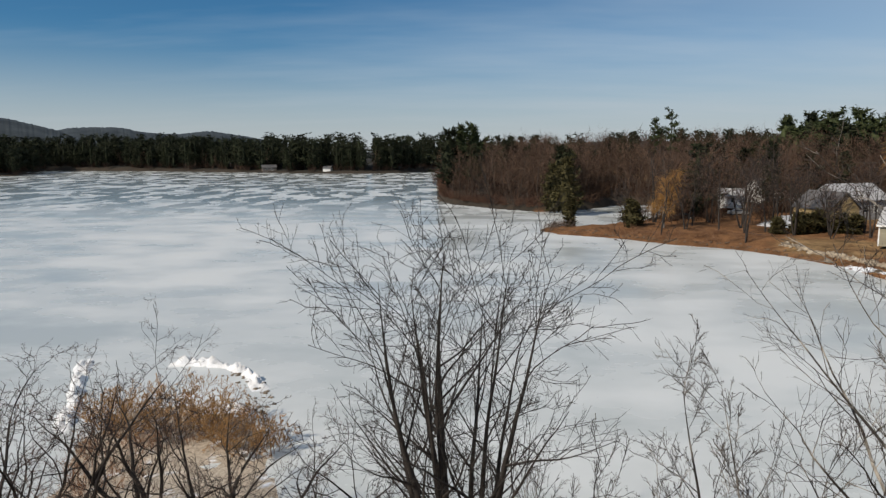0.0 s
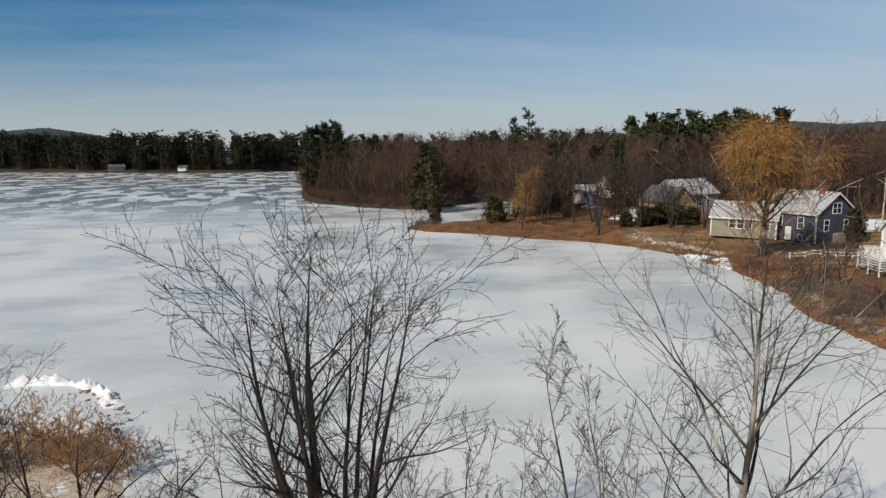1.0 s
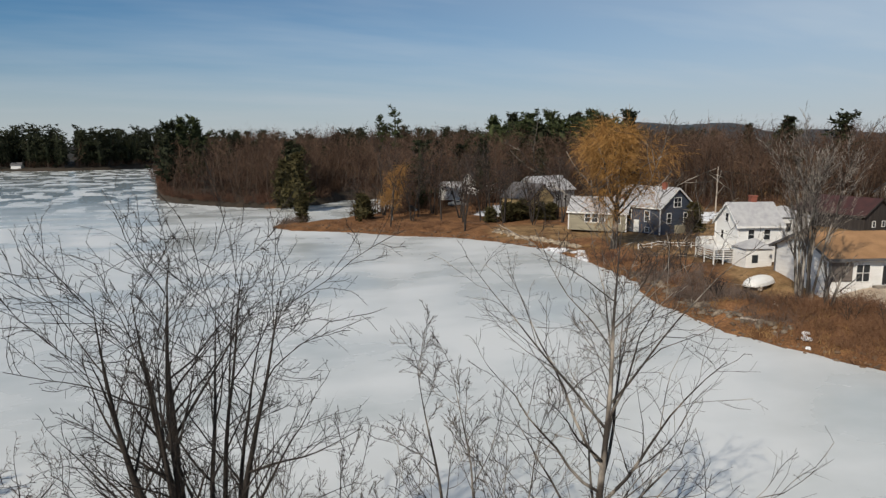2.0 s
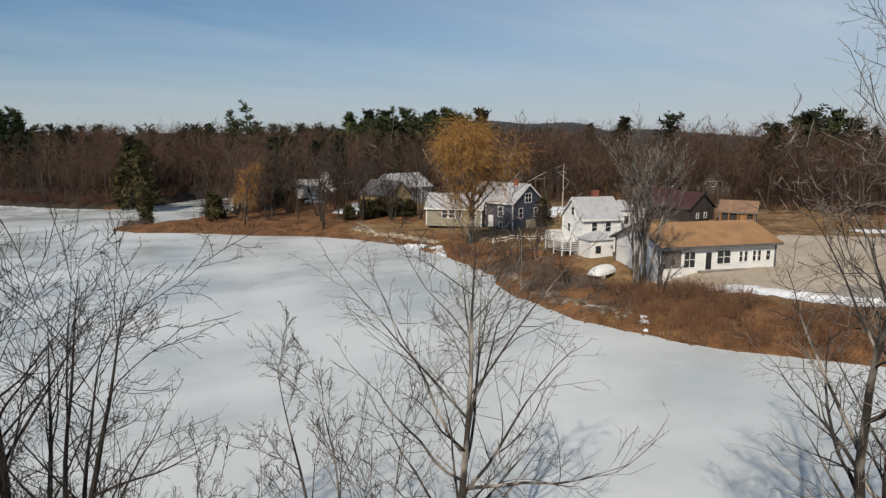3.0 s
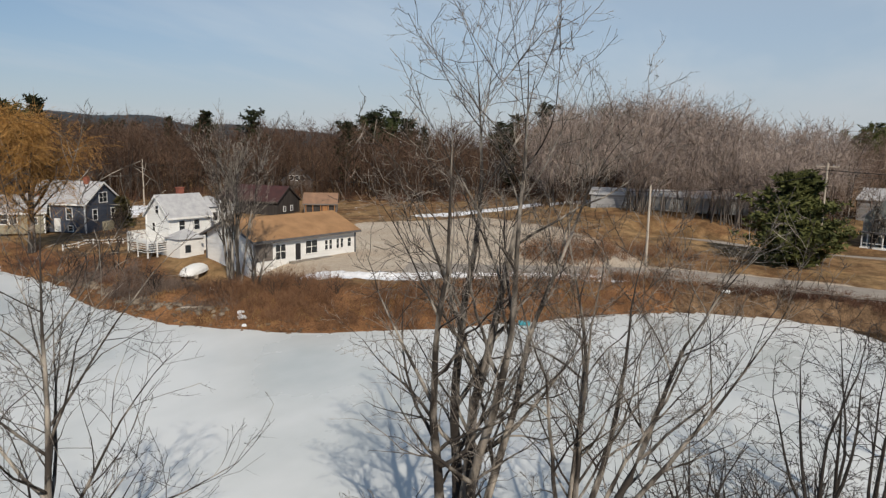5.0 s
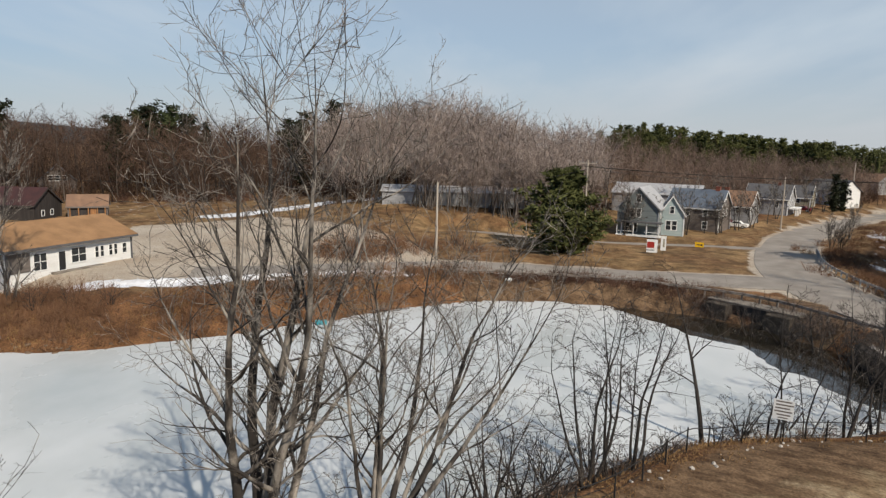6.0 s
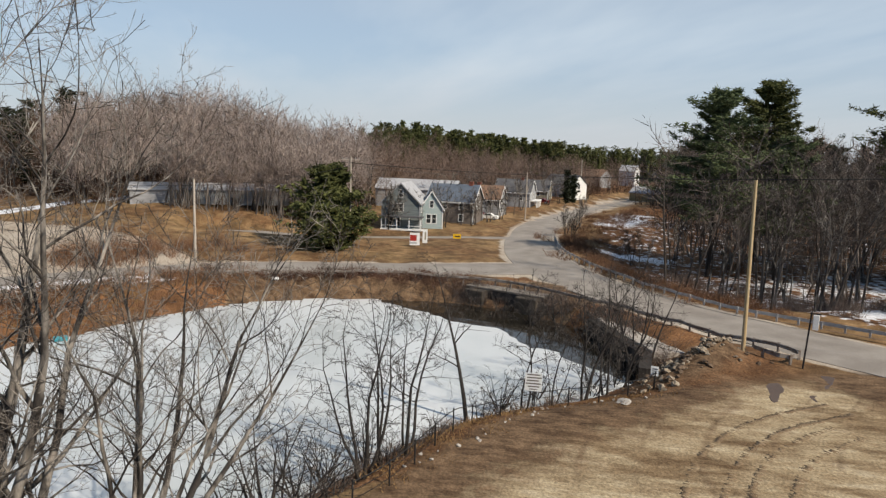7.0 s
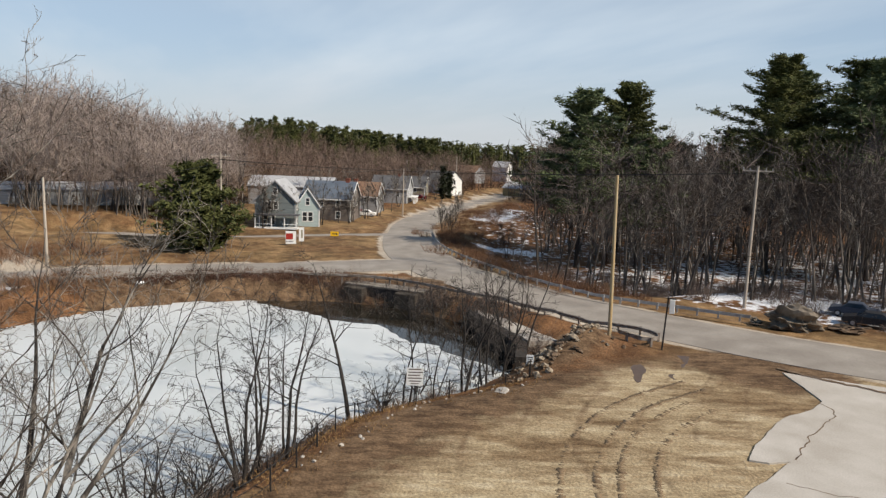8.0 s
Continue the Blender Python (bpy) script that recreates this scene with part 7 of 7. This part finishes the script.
sign("notice_sign", 32.7, -14.2, facing(32.7, -14.2), 1.05, 1.15, 1.4, WHITE_TRIM, "white notice board with lines of brown lettering", [(0, 1.05, 0.8, 0.08, BROWN), (0.05, 0.86, 0.9, 0.08, BROWN), (-0.05, 0.67, 0.75, 0.08, BROWN), (0, 0.48, 0.9, 0.08, BROWN), (0.02, 0.29, 0.7, 0.08, BROWN), (0, 0.12, 0.5, 0.06, BROWN)])
sign("notice_sign", 33.8, -22.3, facing(33.8, -22.3), 0.5, 0.65, 0.95, WHITE_TRIM, "small pale notice on a fence post", [(0, 0.48, 0.36, 0.07, DARK), (0, 0.34, 0.36, 0.05, DARK), (0, 0.2, 0.3, 0.05, DARK)])
sign("arrow_sign", 92.3, -27.1, facing(92.3, -27.1), 1.3, 0.75, 0.3, YELLOW_PAINT, "yellow road sign with a dark arrow", [(-0.05, 0.37, 0.6, 0.14, DARK), (0.33, 0.37, 0.2, 0.32, DARK)])
sign("village_sign", 86.4, -19.6, facing(86.4, -19.6), 1.5, 1.9, 0.25, WHITE_TRIM, "white and red roadside board", [(-0.2, 1.1, 1.0, 0.9, RED_PAINT), (-0.2, 0.35, 1.1, 0.2, GREY)], thick=0.1)
sign("village_sign", 86.9, -21.1, facing(86.9, -21.1), 0.75, 2.1, 0.5, WHITE_TRIM, "tall white roadside board with a tan motif", [(0.05, 1.1, 0.25, 1.2, TAN)], thick=0.1)
tall = empty("dark_post", 34.3 * S, -33.3 * S, ground_z(34.3, -33.3), facing(34.3, -33.3), "dark leaning iron post with a white box beside the lot", "post")
part("shaft", rod(bmesh.new(), (0, 0, -0.2), (0.2, 0.05, 4.3), 0.07, 0.06, 8), IRON, tall)
part("box", box(bmesh.new(), 0.32, 0.72, -0.15, 0.15, 3.0, 4.1, 0.03), WHITE_TRIM, tall, "white box near the post's top")
part("bracket", box(bmesh.new(), 0.05, 0.8, -0.04, 0.04, 4.12, 4.2), IRON, tall)


# ---- cracks, tyre tracks and kerb ----
def strip(name, line, wide, z, mat, label, category, kind="", wobble=0.0):
    """A thin flat strip along a plan line at height z."""
    run = along(line, 0.3)
    verts, faces = [], []
    for k, (p, t) in enumerate(run):
        n = Vector((t.y, -t.x))
        p = p + n * wobble * noise.noise(Vector((p.x * 1.7, p.y * 1.7, 4)))
        w = wide * (0.6 + 0.8 * abs(noise.noise(Vector((p.x * 3, p.y * 3, 1)))))
        for sgn in (-1, 1):
            q = p + n * sgn * w / 2
            verts.append((q.x, q.y, z))
        if k:
            faces.append((2 * k - 2, 2 * k - 1, 2 * k + 1, 2 * k))
    return tagged(mesh_object(name, verts, faces, mat), label, category, kind=kind)


strip("crack", [(23.2, -34.2), (21.8, -33.8), (20.9, -31.2), (19.8, -28.4), (18.7, -26.4)], 0.09, 2.343, EARTH, "dirt-filled crack in the concrete drive", "crack", "structure", 0.25)
strip("crack", [(17.4, -24.2), (15.6, -25.6), (14.2, -27.6), (11.5, -29)], 0.06, 2.343, EARTH, "dirt-filled crack in the concrete drive", "crack", "structure", 0.25)
strip("seam", [(28.4, -37.4), (25.4, -38.4), (21.5, -40.4), (18, -43)], 0.5, 2.372, EARTH, "dark dirt seam between road and drive", "seam", "structure", 0.3)


TREAD = material("pressed_brown_dirt", (0.26, 0.18, 0.105), second=(0.15, 0.098, 0.056), scale=1.0, fine=9, bump=0.4)


def tyre_track(name, line, seed):
    """Rows of pressed clods along a curved wheel path: kind stuff."""
    rng = np.random.default_rng(seed)
    run = along(line, 0.13)
    v0 = np.array([(x, y, z) for x in (-0.5, 0.5) for y in (-0.5, 0.5) for z in (0, 1)], float)
    f0 = np.array([(0, 1, 3), (0, 3, 2), (4, 6, 7), (4, 7, 5), (0, 4, 5), (0, 5, 1), (2, 3, 7), (2, 7, 6), (1, 5, 7), (1, 7, 3)])
    pieces = []
    for p, t in run:
        if rng.uniform() < 0.3 + 0.3 * math.sin(p.x * 0.6 + seed):
            continue
        n = Vector((t.y, -t.x))
        for off in (-0.85, 0.85):
            w, d = rng.uniform(0.24, 0.46), rng.uniform(0.07, 0.13)
            c = p + n * (off + rng.normal() * 0.05)
            m = np.array([[t.x * d, n.x * w, 0], [t.y * d, n.y * w, 0], [0, 0, 0.012]])
            pieces.append((v0 @ m.T + np.array([c.x, c.y, ground_z(c.x / S, c.y / S) - 0.006]), f0))
    tagged(array_object(name, *joined(pieces), TREAD), "dark tyre tread marks pressed into the dirt lot", "tyre track", kind="stuff")


tyre_track("tyre_track", [(13.4, -15.4), (17.6, -17.0), (21.4, -19.8), (24.0, -23.6), (25.4, -28)], 701)
tyre_track("tyre_track", [(14.6, -13.4), (19.4, -15.2), (23.8, -18.8), (27.0, -24.2), (28, -30)], 702)
kerb = [(62, -36.2), (54.5, -36.4), (48.4, -38.0), (43.4, -40.6), (38.6, -43.9), (34.6, -46.6)]
strip("kerb", kerb, 0.32, 2.62, EARTH, "dark weathered timber kerb beside the road", "kerb", "structure", 0.05)


# ---- vehicles ----
def car(x, y, turn, paint, label, long=4.4):
    top = empty("car", x * S, y * S, ground_z(x, y) + 0.02, turn, label, "car", "parked cars")
    a = long / 2
    side = [(-a, 0.35), (-a, 0.75), (-a + 0.15, 0.95), (-a * 0.55, 1.0), (-a * 0.3, 1.45), (a * 0.25, 1.45), (a * 0.52, 1.0), (a - 0.1, 0.82), (a, 0.6), (a, 0.35)]
    bm = bmesh.new()
    left = [bm.verts.new((u, -0.86 if z < 1.1 else -0.68, z)) for u, z in side]
    right = [bm.verts.new((u, 0.86 if z < 1.1 else 0.68, z)) for u, z in side]
    bm.faces.new(left)
    bm.faces.new(right[::-1])
    for k in range(len(side)):
        j = (k + 1) % len(side)
        bm.faces.new((left[j], left[k], right[k], right[j]))
    bmesh.ops.recalc_face_normals(bm, faces=bm.faces[:])
    body = part("body", bm, paint, top)
    for sgn in (-1, 1):
        bm = bmesh.new()
        q = [bm.verts.new((u, sgn * w, z)) for u, w, z in ((-a * 0.48, 0.872, 1.03), (-a * 0.28, 0.72, 1.4), (a * 0.23, 0.72, 1.4), (a * 0.45, 0.872, 1.03))]
        bm.faces.new(q)
        part("side_window", bm, GLASS, body)
    bm = bmesh.new()
    bm.faces.new([bm.verts.new(p) for p in ((a * 0.28, -0.62, 1.43), (a * 0.28, 0.62, 1.43), (a * 0.515, 0.74, 1.04), (a * 0.515, -0.74, 1.04))])
    part("windscreen", bm, GLASS, body)
    for u in (-a * 0.62, a * 0.62):
        for sgn in (-1, 1):
            wheel = part("wheel", rod(bmesh.new(), (u, sgn * 0.72, 0.33), (u, sgn * 0.9, 0.33), 0.33, 0.33, 16), DARK, top)
            part("rim", rod(bmesh.new(), (u, sgn * 0.9, 0.33), (u, sgn * 0.915, 0.33), 0.19, 0.19, 12), STEEL, wheel)
    return top


car(127.5, -43.8, 60, WHITE_TRIM, "white car parked by the road")
car(131, -43.0, 60, DARK_RED, "dark red car parked in a yard")
car(161, -69.5, 50, DARK_RED, "dark red car parked before a white house")
car(186, -90.5, 40, WHITE_TRIM, "white car far along the road")
car(47.5, 134, 10, DARK, "dark car parked near the woods")
car(60.5, 139, -10, GREY, "grey car parked near the woods")


def boat(x, y, turn):
    top = empty("boat", x * S, y * S, ground_z(x, y), turn, "white upturned boat resting on the bank", "boat")
    bm = bmesh.new()
    rings = []
    for k in range(13):
        u = -2.4 + 4.8 * k / 12
        w = 0.95 * (1 - abs(u / 2.45) ** 2.6) ** 0.6 if abs(u) < 2.45 else 0.05
        rings.append([bm.verts.new((u, w * math.cos(a), 0.25 + 0.75 * w * math.sin(a))) for a in np.linspace(0, math.pi, 9)])
    for a, c in zip(rings[:-1], rings[1:]):
        for j in range(8):
            bm.faces.new((a[j], a[j + 1], c[j + 1], c[j]))
    for r in (rings[0], rings[-1]):
        bm.faces.new(r)
    bmesh.ops.recalc_face_normals(bm, faces=bm.faces[:])
    hull = part("hull", bm, WHITE_TRIM, top)
    top.scale = (1.3, 1.3, 1.3)
    for u in (-1.4, 1.4):
        part("trestle", box(bmesh.new(), u - 0.06, u + 0.06, -0.9, 0.9, -0.1, 0.25), POLE_WOOD, top)


boat(55.2, 50.2, 20)
car(33.6, -55, 30, DARK, "dark vehicle under a dusting of snow beyond the road", 5.0)
car(36.5, -57, 30, BLUE, "blue vehicle parked beyond the road")


def tub(x, y, mat, size, label, name="tub"):
    ob = part(name, box(bmesh.new(), -size, size, -size * 0.6, size * 0.6, 0, size * 0.7, size * 0.15), mat, None)
    ob.matrix_basis = pose(x * S, y * S, max(ground_z(x, y), 0), 0, 0, facing(x, y))
    tagged(ob, label, "tub")


tub(54.6, 14.4, TARP_BLUE, 0.55, "turquoise plastic tub lying on the shore")
tub(67.6, -1.4, WHITE_TRIM, 0.4, "white box lying on the shore", "white_box")
for x, y, l_, turn in ((52.6, 45.6, 2.6, 20), (50.4, 46.8, 2.2, -15), (47.8, 41.5, 2.0, 35), (44.5, 40.2, 3.2, -60)):
    ob = part("plank", box(bmesh.new(), -l_ / 2, l_ / 2, -0.25, 0.25, 0, 0.12, 0.02), POLE_WOOD, None)
    ob.matrix_basis = pose(x * S, y * S, ground_z(x, y) + 0.03, 0, 0, turn)
    tagged(ob, "weathered timber plank lying on the bank", "plank", "planks")

# white rail fence above the west shore
fence = empty("rail_fence", 0, 0, 0, 0, "low white rail fence above the shore", "fence")
run = along([(57.0, 71.5), (60.5, 70.2), (64.4, 68.6)], 1.0)
for dz in (0.3, 0.7):
    pts = np.array([[(p.x, p.y, ground_z(p.x / S, p.y / S) + dz) for p, t in run]])
    array_object("rail", *tubes(pts, np.full(pts.shape[:2], 0.05), 4), WHITE_TRIM, fence)
for p, t in run[::2]:
    ob = part("post", box(bmesh.new(), -0.06, 0.06, -0.06, 0.06, -0.2, 0.85), WHITE_TRIM, fence)
    ob.matrix_basis = pose(p.x, p.y, ground_z(p.x / S, p.y / S))


# ---- overhead cables ----
def cable(p, q, sag, label="thin black overhead cable between poles"):
    p, q = np.array(p, float), np.array(q, float)
    t = np.linspace(0, 1, 22)[:, None]
    pts = p * (1 - t) + q * t
    pts[:, 2] -= 4 * sag * t[:, 0] * (1 - t[:, 0])
    tagged(array_object("cable", *tubes(pts[None], np.full((1, 22), 0.024), 4), IRON), label, "cable", "overhead cables")


def pole_top(x, y, z):
    return (x * S, y * S, z)


cable(pole_top(37.4, -31.2, 10.6), pole_top(20, -62, 10.0), 0.9)
cable(pole_top(42.1, -50.2, 16.1), pole_top(85.8, -11, 15.0), 0.9)
cable(pole_top(42.7, -49.7, 16.1), pole_top(86.3, -10.2, 15.0), 0.9)
cable(pole_top(42.1, -50.2, 16.1), pole_top(14, -74, 13.6), 0.9)
cable(pole_top(37.4, -31.2, 11.2), pole_top(42.1, -50.2, 11.0), 0.3)
cable(pole_top(85.8, -11, 14.6), pole_top(131, -53, 12.6), 0.9)
cable(pole_top(85.8, -11, 14.6), pole_top(70.2, 6.2, 12.4), 0.6)
cable(pole_top(70.2, 6.2, 12.4), pole_top(95.4, 97.9, 12.2), 1.2)
